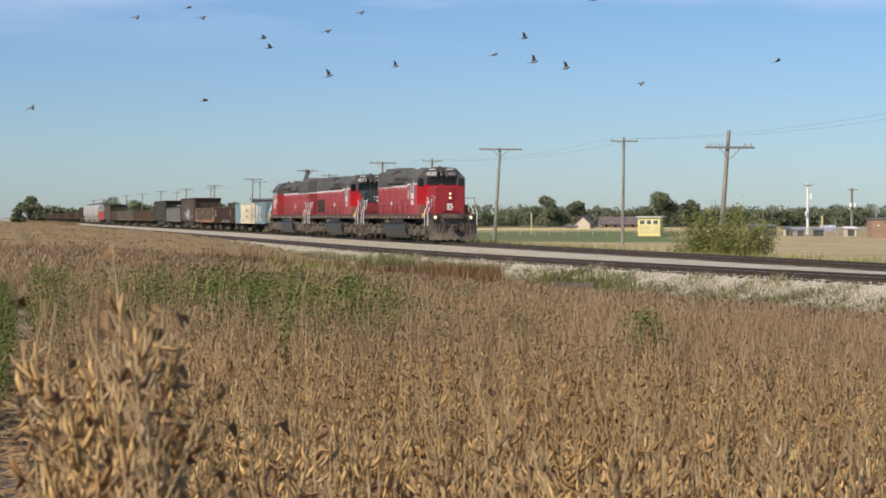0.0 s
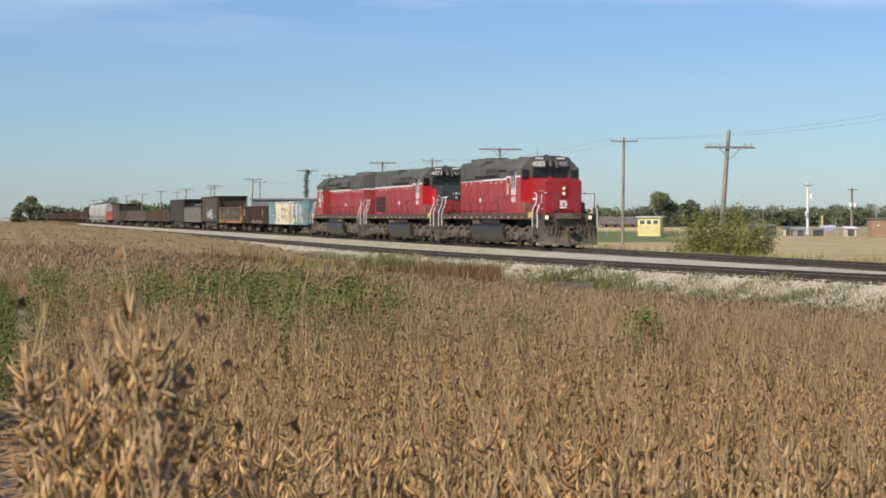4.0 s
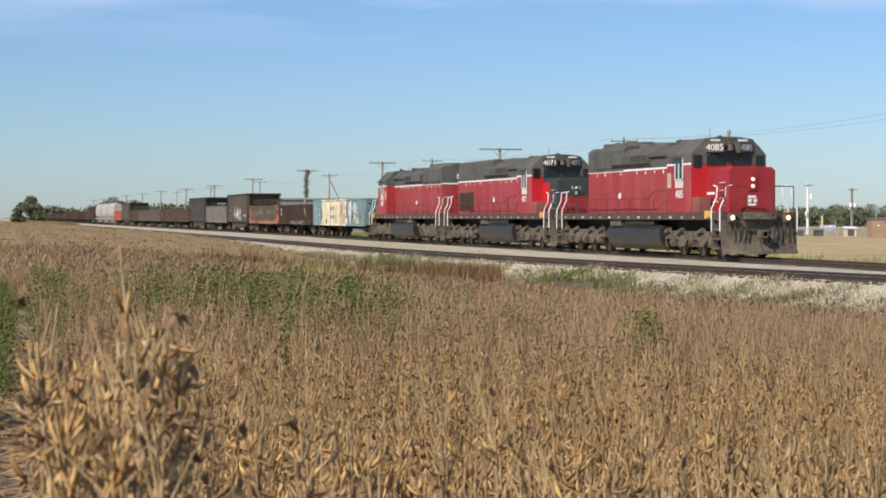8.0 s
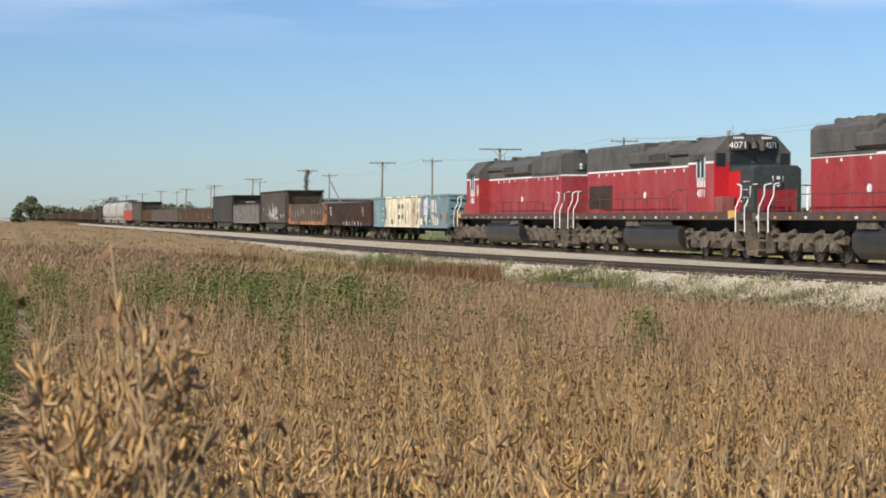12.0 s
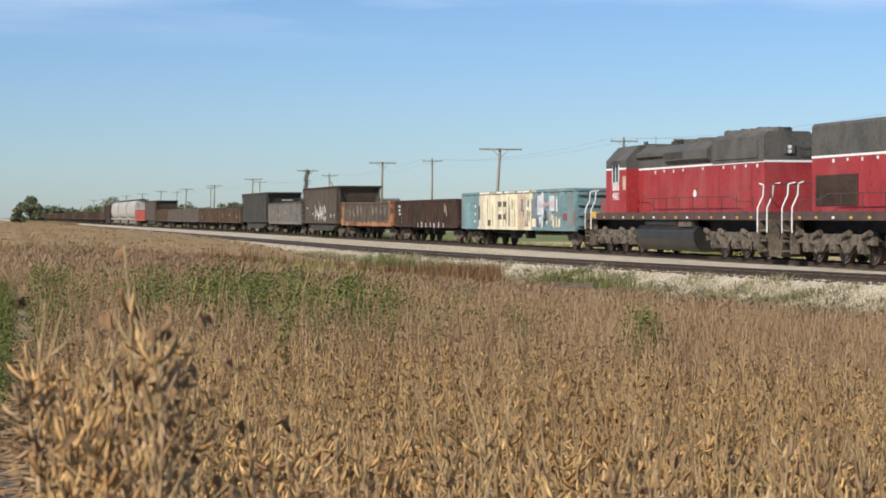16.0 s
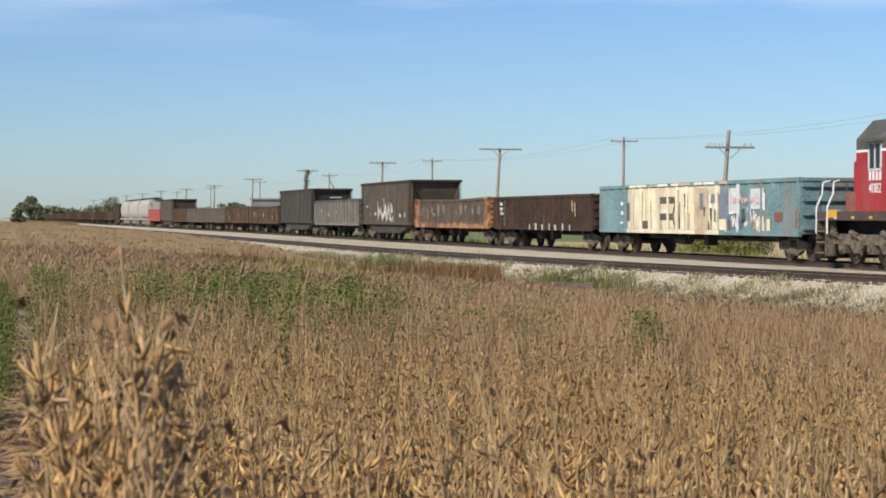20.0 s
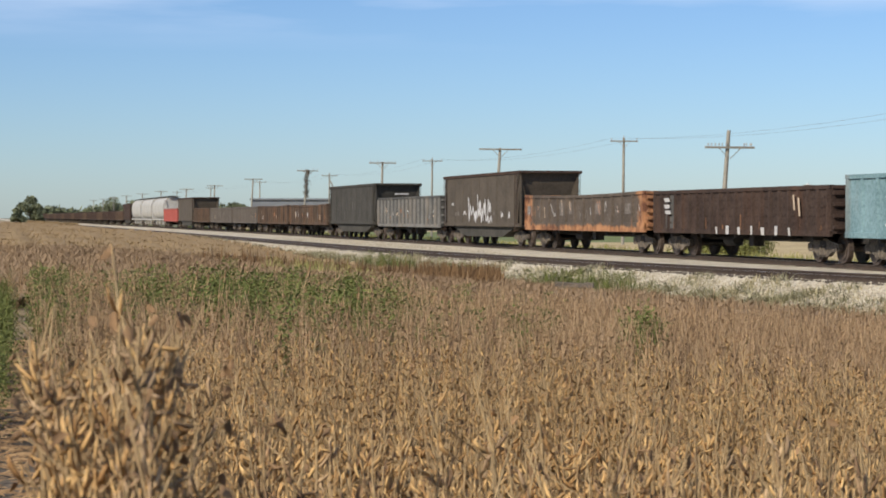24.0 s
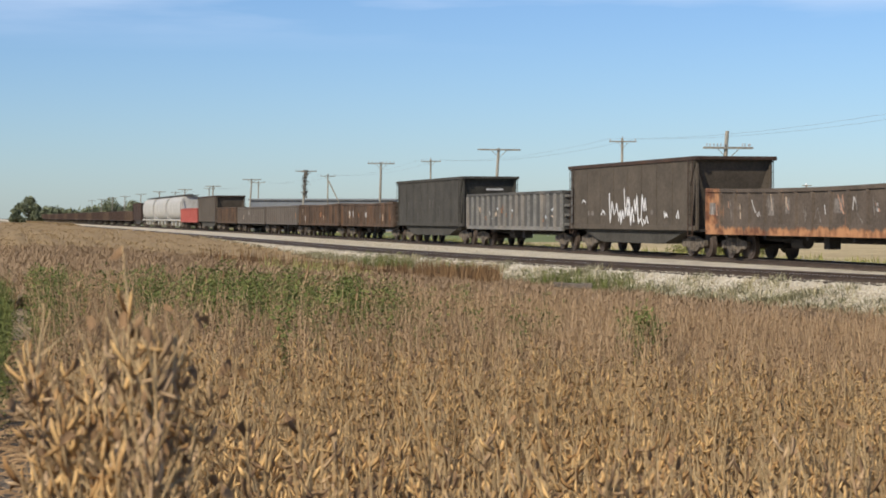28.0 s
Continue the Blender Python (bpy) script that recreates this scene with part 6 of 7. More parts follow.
    box(bm, -0.2, 0.75, 0.52, 0.535, 2.95, 3.05)
    part("placard", bm, CHALK, dark)
    at = 63.5
    for car, length in ((teal, 21.4), (brown, 17.0), (orange, 18.0), (hop, 16.3), (slate, 18.2), (dark, 17.4)):
        CARS.append((car, at, False))
        at += length
    # the rest of the train
    for k, (paint, length, top) in enumerate(((RUSTBROWN, 18.4, 2.36), (RUSTBROWN, 18.1, 2.38), (GREYBROWN, 17.7, 2.34), (GREYBROWN, 19.0, 2.34), (RUSTBROWN, 16.0, 2.4))):
        car = gondola("gondola_car", "rusty brown empty gondola car" if k > 1 else "rusty brown gondola car with faded scrawl", length, 0.95, top, 16, paint, group="brown gondola cars", detail=k < 3, sag=0.08 if k < 2 else 0.0)
        for q in range((9, 7, 3, 3, 2)[k]):
            y, z = rng.uniform(1.2, length - 1.6), rng.uniform(1.2, 1.7)
            spray(car, y, y + rng.uniform(0.15, 0.5), z, z + rng.uniform(0.15, 0.5), rng.choice((CHALK, TANSPRAY, ORANGE, SLATE)), name="spray_scrawl", slant=rng.uniform(-0.15, 0.15))
        CARS.append((car, at, False))
        at += length
    CARS.append((coal_hopper("hopper_car", "tall brown coal hopper", 18.0, 1.1, 3.75, COALBROWN, BROWN), at, False))
    at += 18.0
    CARS.append((gondola("gondola_car", "flat red gondola car", 18.5, 0.95, 2.45, 12, CARRED, detail=False), at, False))
    at += 18.5
    w = covered_hopper("covered_hopper_car", "dirty white round-sided covered hopper", 18.5, TANKWHITE)
    CARS.append((w, at, False))
    at += 18.5
    for _ in range(2):
        CARS.append((copy_thing(w, pose(0, 0, 0)), at, False))
        at += 18.5
    CARS.append((coal_hopper("hopper_car", "tall brown coal hopper", 17.0, 1.1, 3.6, BROWN, BROWN), at, False))
    at += 17.0
    far_a = gondola("gondola_car", "rusty brown empty gondola car", 18.0, 0.95, 2.45, 12, BROWN, group="brown gondola cars", detail=False)
    far_b = gondola("gondola_car", "rusty brown empty gondola car", 17.5, 0.95, 2.4, 12, RUSTBROWN, group="brown gondola cars", detail=False)
    for k in range(24):
        src, length = (far_a, 18.0) if k % 3 else (far_b, 17.5)
        CARS.append((src if k in (0, 1) else copy_thing(src, pose(0, 0, 0)), at, False))
        at += length


def travel(t):
    """Metres the train has gone since the start."""
    return 5.547 * t + 0.0170 * t * t - 0.000255 * t ** 3


HEAD_Y = 109.4


def motions():
    times = [i * 28.0 / 14 for i in range(15)]
    for car, behind, turned in CARS:
        walk(car, [(t, pose(TRACK_X, HEAD_Y + behind - travel(t), 0, 0, 0, 180 if turned else 0)) for t in times])
    steps = [0.1 * i for i in range(281)]
    for ob, y, z, radius, sense in WHEELS:
        walk(ob, [(min(t, 28.0), pose(0, y, z, math.degrees(sense * travel(min(t, 28.0)) / radius) % 360)) for t in steps])
    for bird, rows in BIRDS:
        walk(bird, rows)
    for plant, x, y, z, ax, ay, phase, turn, size in SWAY:
        walk(plant, [(t, pose(x, y, z, ax + size * math.sin(t * 2.1 + phase), ay + size * math.sin(t * 1.3 + 2 * phase) + 0.6 * size * math.sin(t * 3.3 + phase), turn)) for t in [0.5 * i for i in range(57)]])


BIRDS = []


# ---- poles and wires ----
def rail_pole(x, y, top, leanx, leany, pins, arm=2.9, drop=0.75):
    root = thing("telegraph_pole", pose(x, y, 0), "weathered wooden railway telegraph pole with one crossarm", "utility pole", "telegraph poles by the railway")
    z0 = float(ground_z(x, y)) - 0.1
    bm = nb()
    cyl(bm, (-leanx, -leany, z0), (0, 0, top), 0.16, 0.105, 12)
    part("pole", bm, POLE, root)
    bm = nb()
    za = top - drop
    box(bm, -arm / 2, arm / 2, -0.2, -0.1, za - 0.06, za + 0.06)
    arm_ob = part("crossarm", bm, POLE, root, bevel=0.01)
    for s in (-1, 1):
        bm = nb()
        tube(bm, [(s * 0.62, -0.16, za - 0.06), (s * 0.03, -0.13, za - 0.62)], 0.022, 5)
        part("brace", bm, POLE, root)
    spread = [-0.46, -0.39, -0.31, -0.23, -0.16, -0.08, 0.31, 0.36, 0.44, 0.47] if pins == 10 else [k / max(1, pins - 1) - 0.5 for k in range(pins)]
    for f in spread:
        px = f * (arm - 0.2)
        bm = nb()
        cyl(bm, (px, -0.15, za + 0.05), (px, -0.15, za + 0.14), 0.02, 0.02, 6)
        cyl(bm, (px, -0.15, za + 0.13), (px, -0.15, za + 0.25), 0.05, 0.032, 8)
        part("insulator", bm, GLASSIN, arm_ob)
    return root


def power_pole(x, y, top):
    root = thing("power_pole", pose(x, y, 0), "slim grey wooden power pole with a short crossarm", "utility pole", "power poles beyond the railway")
    z0 = float(ground_z(x, y)) - 0.1
    bm = nb()
    cyl(bm, (-0.1, 0, z0), (0, 0, top), 0.15, 0.10, 12)
    part("pole", bm, POLE, root)
    bm = nb()
    box(bm, -1.25, 1.25, -0.18, -0.08, top - 0.36, top - 0.25)
    part("crossarm", bm, POLE, root, bevel=0.01)
    for s in (-1, 1):
        bm = nb()
        tube(bm, [(s * 0.5, -0.13, top - 0.36), (s * 0.03, -0.12, top - 0.85)], 0.018, 5)
        part("brace", bm, POLE, root)
    for px in (-1.15, 0.0, 1.15):
        bm = nb()
        z = top - 0.25 if px else top
        cyl(bm, (px, -0.13 if px else 0, z), (px, -0.13 if px else 0, z + 0.2), 0.045, 0.035, 8)
        part("insulator", bm, GLASSIN, root)
    return root


def span(name, a, b, sag, r=0.007):
    bm = nb()
    pts = []
    for k in range(9):
        f = k / 8
        pts.append((a[0] + (b[0] - a[0]) * f, a[1] + (b[1] - a[1]) * f, a[2] + (b[2] - a[2]) * f - sag * 4 * f * (1 - f)))
    tube(bm, pts, r, 4)
    return tagged(part(name, bm, WIRE), "thin sagging overhead wire", "wire", "overhead wires")


def build_poles():
    spec = ((99.8, 6.28, 0.55, 10, 2.95), (147.1, 6.96, 0.5, 0, 3.5), (191.8, 7.08, 0.2, 8, 2.8), (236.6, 7.33, 0.7, 6, 2.7), (283.7, 7.19, 0.5, 0, 2.8), (329.7, 6.92, 0.3, 0, 2.8), (373.8, 6.96, 0.5, 0, 2.8), (424.6, 7.19, 0.2, 0, 2.8), (471.4, 7.2, 0.2, 0, 2.8), (520, 7.2, 0.3, 0, 2.8), (566, 7.2, 0.2, 0, 2.8), (612, 7.2, 0.2, 0, 2.8), (660, 7.2, 0.2, 0, 2.8))
    for y, top, lean, pins, arm in spec:
        rail_pole(41.0, y, top, lean, 0.0, pins, arm, 0.95 if y < 120 else 0.12)
    # vine hanging in the fourth pole
    rng = np.random.default_rng(61)
    vs, ts = [], []
    for k in range(420):
        z = 7.25 - 3.4 * rng.random() ** 1.3
        p = np.array((rng.normal(0, 0.16) + (0.25 if z > 6.6 else 0.1), rng.normal(0, 0.16), z))
        vs.append(rng.normal(0, 0.08, (4, 3)) + p)
        ts += [(4 * k, 4 * k + 1, 4 * k + 2), (4 * k + 1, 4 * k + 3, 4 * k + 2)]
    vine = new("vine", mesh_from("vine", np.concatenate(vs), np.array(ts), [BARK]))
    vine.matrix_basis = pose(40.75, 236.6, 0)
    tagged(vine, "dead brown vine hanging on a telegraph pole", "vine", kind="stuff")
    bm = nb()
    tube(bm, [(55.1, 297.2, 7.2), (58.6, 294.5, -0.95)], 0.11, 8)
    tagged(part("push_brace", bm, POLE), "slanting wooden brace against a power pole", "brace")
    ys = (88.5, 157.5, 228.2, 297.2, 371.4, 449.7, 525.0)
    tops = (8.4, 8.32, 8.6, 8.23, 8.52, 8.5, 8.5)
    for y, top in zip(ys, tops):
        power_pole(55.0, y, top)
    for i in range(len(ys) - 1):
        for px in (-1.15, 1.15):
            span("power_wire", (55.0 + px, ys[i], tops[i] - 0.06), (55.0 + px, ys[i + 1], tops[i + 1] - 0.06), 0.8)


# ---- trees ----
def tree(name, x, y, height, width, label, rng, mat, leaf=0.45, count=700, trunk_share=0.3, z=None):
    z0 = float(ground_z(x, y)) if z is None else z
    root = thing(name, pose(x, y, z0), label, "tree")
    bm = nb()
    cyl(bm, (0, 0, -0.1), (0, 0, height * 0.5), height * 0.035, height * 0.02, 9)
    blobs = []
    for k in range(9):
        a, r = rng.uniform(0, 6.28), rng.uniform(0.12, 0.40) * width
        h = height * rng.uniform(trunk_share + 0.05, 0.84)
        tip = (math.cos(a) * r, math.sin(a) * r, h)
        cyl(bm, (0, 0, height * rng.uniform(0.2, 0.45)), tip, height * 0.014, height * 0.005, 6)
        blobs.append((*tip, rng.uniform(0.16, 0.27) * width))
    blobs.append((0, 0, height * 0.82, 0.22 * width))
    part("trunk", bm, BARK, root)
    vs, ts, base = [], [], 0
    per = count // len(blobs)
    for bx, by, bz, br in blobs:
        for _ in range(per):
            d = rng.normal(0, 1, 3)
            d /= np.linalg.norm(d)
            p = np.array((bx, by, bz)) + d * br * rng.random() ** 0.35 * (1, 1, 0.8)
            s = leaf * rng.uniform(0.5, 1.3)
            v = rng.normal(0, 0.55, (4, 3)) * s + p
            vs.append(v)
            ts += [(base, base + 1, base + 2), (base + 1, base + 3, base + 2)]
            base += 4
    me = mesh_from("crown", np.concatenate(vs), np.array(ts), [mat])
    ob = new("crown", me)
    ob.parent = root
    return root


def build_trees():
    rng = np.random.default_rng(31)

    def place(bearing, d):
        u = bearing * d
        return u * CAM_S + d * CAM_C, -u * CAM_C + d * CAM_S
    # single trees: bearing (slope), distance, height, width
    for bearing, d, h, w, lab in ((-0.2146, 500, 7.4, 7.0, "dense dark green tree at the field edge"), (-0.2222, 490, 3.9, 4.2, "low green tree beside the field"), (0.0532, 480, 8.0, 6.5, "open-crowned tree behind the ball field"), (0.0709, 480, 6.4, 6.5, "rounded tree behind the houses"),
                                  (0.1121, 470, 8.6, 9.0, "broad dark green tree behind the ball field"), (0.1290, 480, 7.0, 6.0, "thin-crowned tree behind the ball field"), (-0.172, 640, 8.5, 12, "green tree beyond the train"), (-0.160, 600, 7.0, 11, "green tree beyond the train"), (-0.146, 560, 6.0, 9, "green tree beyond the train"), (-0.110, 560, 6.5, 8, "green tree beyond the train")):
        x, y = place(bearing, d)
        tree("tree", x, y, h, w, lab, rng, LEAF, leaf=0.34, count=4200, trunk_share=-0.05)
    # tree line
    for k in range(46):
        b = 0.008 + k * 0.0052 + rng.normal(0, 0.001)
        d = 500 + rng.uniform(-15, 60)
        x, y = place(b, d)
        tree("tree", x, y, rng.uniform(3.6, 5.8), rng.uniform(6, 10), "green tree in the distant tree line", rng, LEAF, leaf=0.38, count=1300, trunk_share=-0.04)
    for k in range(44):
        b = -0.205 + k * 0.0049 + rng.normal(0, 0.001)
        x, y = place(b, 720 + rng.uniform(0, 120))
        tree("tree", x, y, rng.uniform(4.5, 7.5), rng.uniform(8, 13), "hazy green tree in the distant tree line", rng, LEAF, leaf=0.8, count=560, trunk_share=-0.04)


def build_bush():
    rng = np.random.default_rng(41)
    root = thing("bush", pose(40.3, 98.6, float(ground_z(40.3, 98.6))), "large yellow-green bush round the foot of a pole", "bush")
    bm = nb()
    vs, ts, base = [], [], 0
    for _ in range(110):
        a, r = rng.uniform(0, 6.28), rng.random() ** 0.6
        h = rng.uniform(0.6, 3.3) * (1.08 - 0.5 * r * r)
        foot = (math.cos(a) * r * 1.3, math.sin(a) * r * 1.3, 0)
        tip = np.array((math.cos(a) * r * 3.1, math.sin(a) * r * 3.1, h))
        cyl(bm, foot, tuple(tip), 0.02, 0.006, 5)
        for _ in range(190):
            f = rng.random() ** 0.75
            p = np.array(foot) * (1 - f) + tip * f + rng.normal(0, 0.16, 3)
            s = rng.uniform(0.04, 0.085)
            vs.append(rot(np.array([(0, 0, 0), (0.4, 0.35, 0), (1.1, 0, 0), (0.4, -0.35, 0)]) * s * 1.6, rng.normal(0, 0.8), rng.normal(0, 0.8), rng.uniform(0, 6.28)) + p)
            ts += [(base, base + 1, base + 2), (base, base + 2, base + 3)]
            base += 4
    part("branchwork", bm, BARK, root)
    ob = new("foliage", mesh_from("foliage", np.concatenate(vs), np.array(ts), [BUSHLEAF]))
    ob.parent = root


# ---- beyond the railway: ball field, houses, sheds ----
YELLOWWALL = material("yellow_painted_wall", (0.72, 0.58, 0.22), (0.84, 0.70, 0.31), 0.8, scale=1, fine=12, bump=0.05)
PALEWALL = material("cream_wall", (0.50, 0.42, 0.32), (0.62, 0.54, 0.42), 0.85, scale=0.6, fine=8, bump=0.08)
BROWNROOF = material("brown_shingle_roof", (0.11, 0.085, 0.075), (0.20, 0.16, 0.145), 0.9, scale=0.8, fine=8, bump=0.2)
BRICKWALL = material("tan_brown_brick", (0.25, 0.155, 0.10), (0.38, 0.25, 0.165), 0.9, scale=1.0, fine=14, bump=0.2)
METALROOF = material("grey_metal_cladding", (0.13, 0.14, 0.15), (0.21, 0.22, 0.23), 0.6, metal=0.2, scale=0.3, fine=4, bump=0.1)
GALV = material("galvanised_steel", (0.35, 0.36, 0.36), (0.52, 0.53, 0.53), 0.5, metal=0.5, scale=2, fine=20, bump=0.05)
SCREEN = material("windscreen_mesh", (0.12, 0.125, 0.085), (0.19, 0.19, 0.14), 0.9, scale=1, fine=12, bump=0.1)
YELLOWCAP = material("yellow_fence_cap", (0.58, 0.48, 0.2), (0.70, 0.60, 0.32), 0.7, scale=2, fine=12, bump=0)
BLUEBANNER = material("blue_and_white_banner", (0.12, 0.15, 0.42), (0.72, 0.72, 0.80), 0.7, scale=0.8, fine=2.2, bump=0)
BIRDGREY = material("grey_feathers", (0.11, 0.115, 0.125), (0.24, 0.245, 0.26), 0.8, scale=8, fine=60, bump=0)
BIRDPALE = material("pale_underwing", (0.25, 0.26, 0.28), (0.42, 0.43, 0.45), 0.8, scale=8, fine=60, bump=0)


def gz(x, y):
    return float(ground_z(x, y))


def gable(name, label, x, y, w, d, wall_h, ridge_h, turn, wall, roof, windows=2, category="house"):
    """A small gabled building: ridge along its local x."""
    root = thing(name, pose(x, y, gz(x, y), 0, 0, turn), label, category)
    bm = nb()
    prism(bm, [(-d / 2, 0), (d / 2, 0), (d / 2, wall_h), (0, ridge_h - 0.15), (-d / 2, wall_h)], "x", -w / 2, w / 2)
    part("wall", bm, wall, root)
    for s in (-1, 1):
        bm = nb()
        prism(bm, [(s * (d / 2 + 0.4), wall_h - 0.2), (0, ridge_h), (0, ridge_h + 0.15), (s * (d / 2 + 0.4), wall_h - 0.05)], "x", -w / 2 - 0.4, w / 2 + 0.4)
        part("roof", bm, roof, root)
    for k in range(windows):
        wx = -w / 2 + w * (k + 0.5) / windows
        bm = nb()
        box(bm, wx - 0.5, wx + 0.5, -d / 2 - 0.05, -d / 2 + 0.02, wall_h * 0.25, wall_h * 0.8)
        win = part("window", bm, WHITEPAINT, root)
        bm = nb()
        box(bm, wx - 0.42, wx + 0.42, -d / 2 - 0.07, -d / 2 - 0.045, wall_h * 0.3, wall_h * 0.75)
        part("pane", bm, BLUEGLASS, win)
    return root


def booth():
    x, y = 83.73, 229.6
    root = thing("scorers_booth", pose(x, y, gz(x, y), 0, 0, -28), "small yellow scorers' booth with a white roof", "booth")
    w, d, h = 1.42, 1.2, 2.35
    bm = nb()
    box(bm, -w, w, -d, d, 0, h)
    walls = part("wall", bm, YELLOWWALL, root)
    bm = nb()
    box(bm, -w - 0.22, w + 0.22, -d - 0.25, d + 0.2, h, h + 0.14)
    part("roof", bm, WHITEPAINT, root, bevel=0.02)
    for k in (-0.85, 0.0, 0.85):
        bm = nb()
        box(bm, k - 0.30, k + 0.30, -d - 0.04, -d + 0.01, 1.45, 2.05)
        win = part("window", bm, WHITEPAINT, walls)
        bm = nb()
        box(bm, k - 0.24, k - 0.03, -d - 0.06, -d - 0.035, 1.5, 2.0)
        box(bm, k + 0.03, k + 0.24, -d - 0.06, -d - 0.035, 1.5, 2.0)
        part("pane", bm, BLUEGLASS, win)
    bm = nb()
    box(bm, -w + 0.1, w - 0.1, -d - 0.03, -d - 0.004, 0.3, 1.3)
    part("lower_panel", bm, YELLOWCAP, walls)


def fence(name, label, x0, y0, x1, y1, height, bays, cap, screen):
    root = thing(name, pose(0, 0, 0), label, "fence")
    for i in range(bays + 1):
        f = i / bays
        x, y = x0 + (x1 - x0) * f, y0 + (y1 - y0) * f
        bm = nb()
        cyl(bm, (x, y, gz(x, y) - 0.1), (x, y, gz(x, y) + height), 0.035, 0.035, 6)
        part("post", bm, GALV, root)
    bm = nb()
    a, b = (x0, y0, gz(x0, y0) + height), (x1, y1, gz(x1, y1) + height)
    cyl(bm, a, b, 0.09, 0.09, 8)
    part("top_cap", bm, cap, root)
    q = Vector((x1 - x0, y1 - y0, 0)).normalized()
    n = Vector((-q.y, q.x, 0)) * 0.02
    for i in range(bays):
        f0, f1 = i / bays, (i + 1) / bays
        p0, p1 = Vector((x0 + (x1 - x0) * f0, y0 + (y1 - y0) * f0, 0)), Vector((x0 + (x1 - x0) * f1, y0 + (y1 - y0) * f1, 0))
        bm = nb()
        g = gz(p0.x, p0.y)
        for k in range(6):
            z = g + 0.06 + (height - 0.12) * k / 5
            cyl(bm, (p0.x, p0.y, z), (p1.x, p1.y, z), 0.008, 0.008, 4)
        for k in range(9):
            p = p0.lerp(p1, k / 9)
            cyl(bm, (p.x, p.y, g + 0.04), (p.x, p.y, g + height), 0.007, 0.007, 4)
        part("panel", bm, screen, root)


def post(name, label, x, y, top, r, mat, category="pole"):
    bm = nb()
    cyl(bm, (x, y, gz(x, y) - 0.1), (x, y, top), r, r * 0.85, 10)
    return tagged(part(name, bm, mat), label, category)


def service_pole(x, y, top, mat, label, boxes):
    root = thing("service_pole", pose(x, y, 0), label, "utility pole")
    bm = nb()
    cyl(bm, (0, 0, gz(x, y) - 0.1), (0, 0, top), 0.2, 0.14, 10)
    part("pole", bm, mat, root)
    bm = nb()
    box(bm, -0.7, 0.7, -0.25, -0.13, top - 0.3, top - 0.18)
    part("crossarm", bm, POLE, root)
    for dx, z, w, h in boxes:
        bm = nb()
        cyl(bm, (dx, -0.3, z), (dx, -0.3, z + h), w, w, 12)
        part("transformer", bm, WHITEPAINT, root)
    return root


def shed(name, label, x, y, w, d, h, turn, wall, roof):
    root = thing(name, pose(x, y, gz(x, y), 0, 0, turn), label, "shed")
    bm = nb()
    box(bm, -w / 2, w / 2, -d / 2, d / 2, 0, h)
    part("wall", bm, wall, root, bevel=0.02)
    bm = nb()
    prism(bm, [(-d / 2 - 0.15, h), (d / 2 + 0.15, h + 0.18), (d / 2 + 0.15, h + 0.28), (-d / 2 - 0.15, h + 0.1)], "x", -w / 2 - 0.15, w / 2 + 0.15)
    part("roof", bm, roof, root)
    bm = nb()
    box(bm, -0.4, 0.4, -d / 2 - 0.03, -d / 2 + 0.01, 0.05, min(1.95, h - 0.15))
    part("door", bm, GREYPAINT, root)
    return root


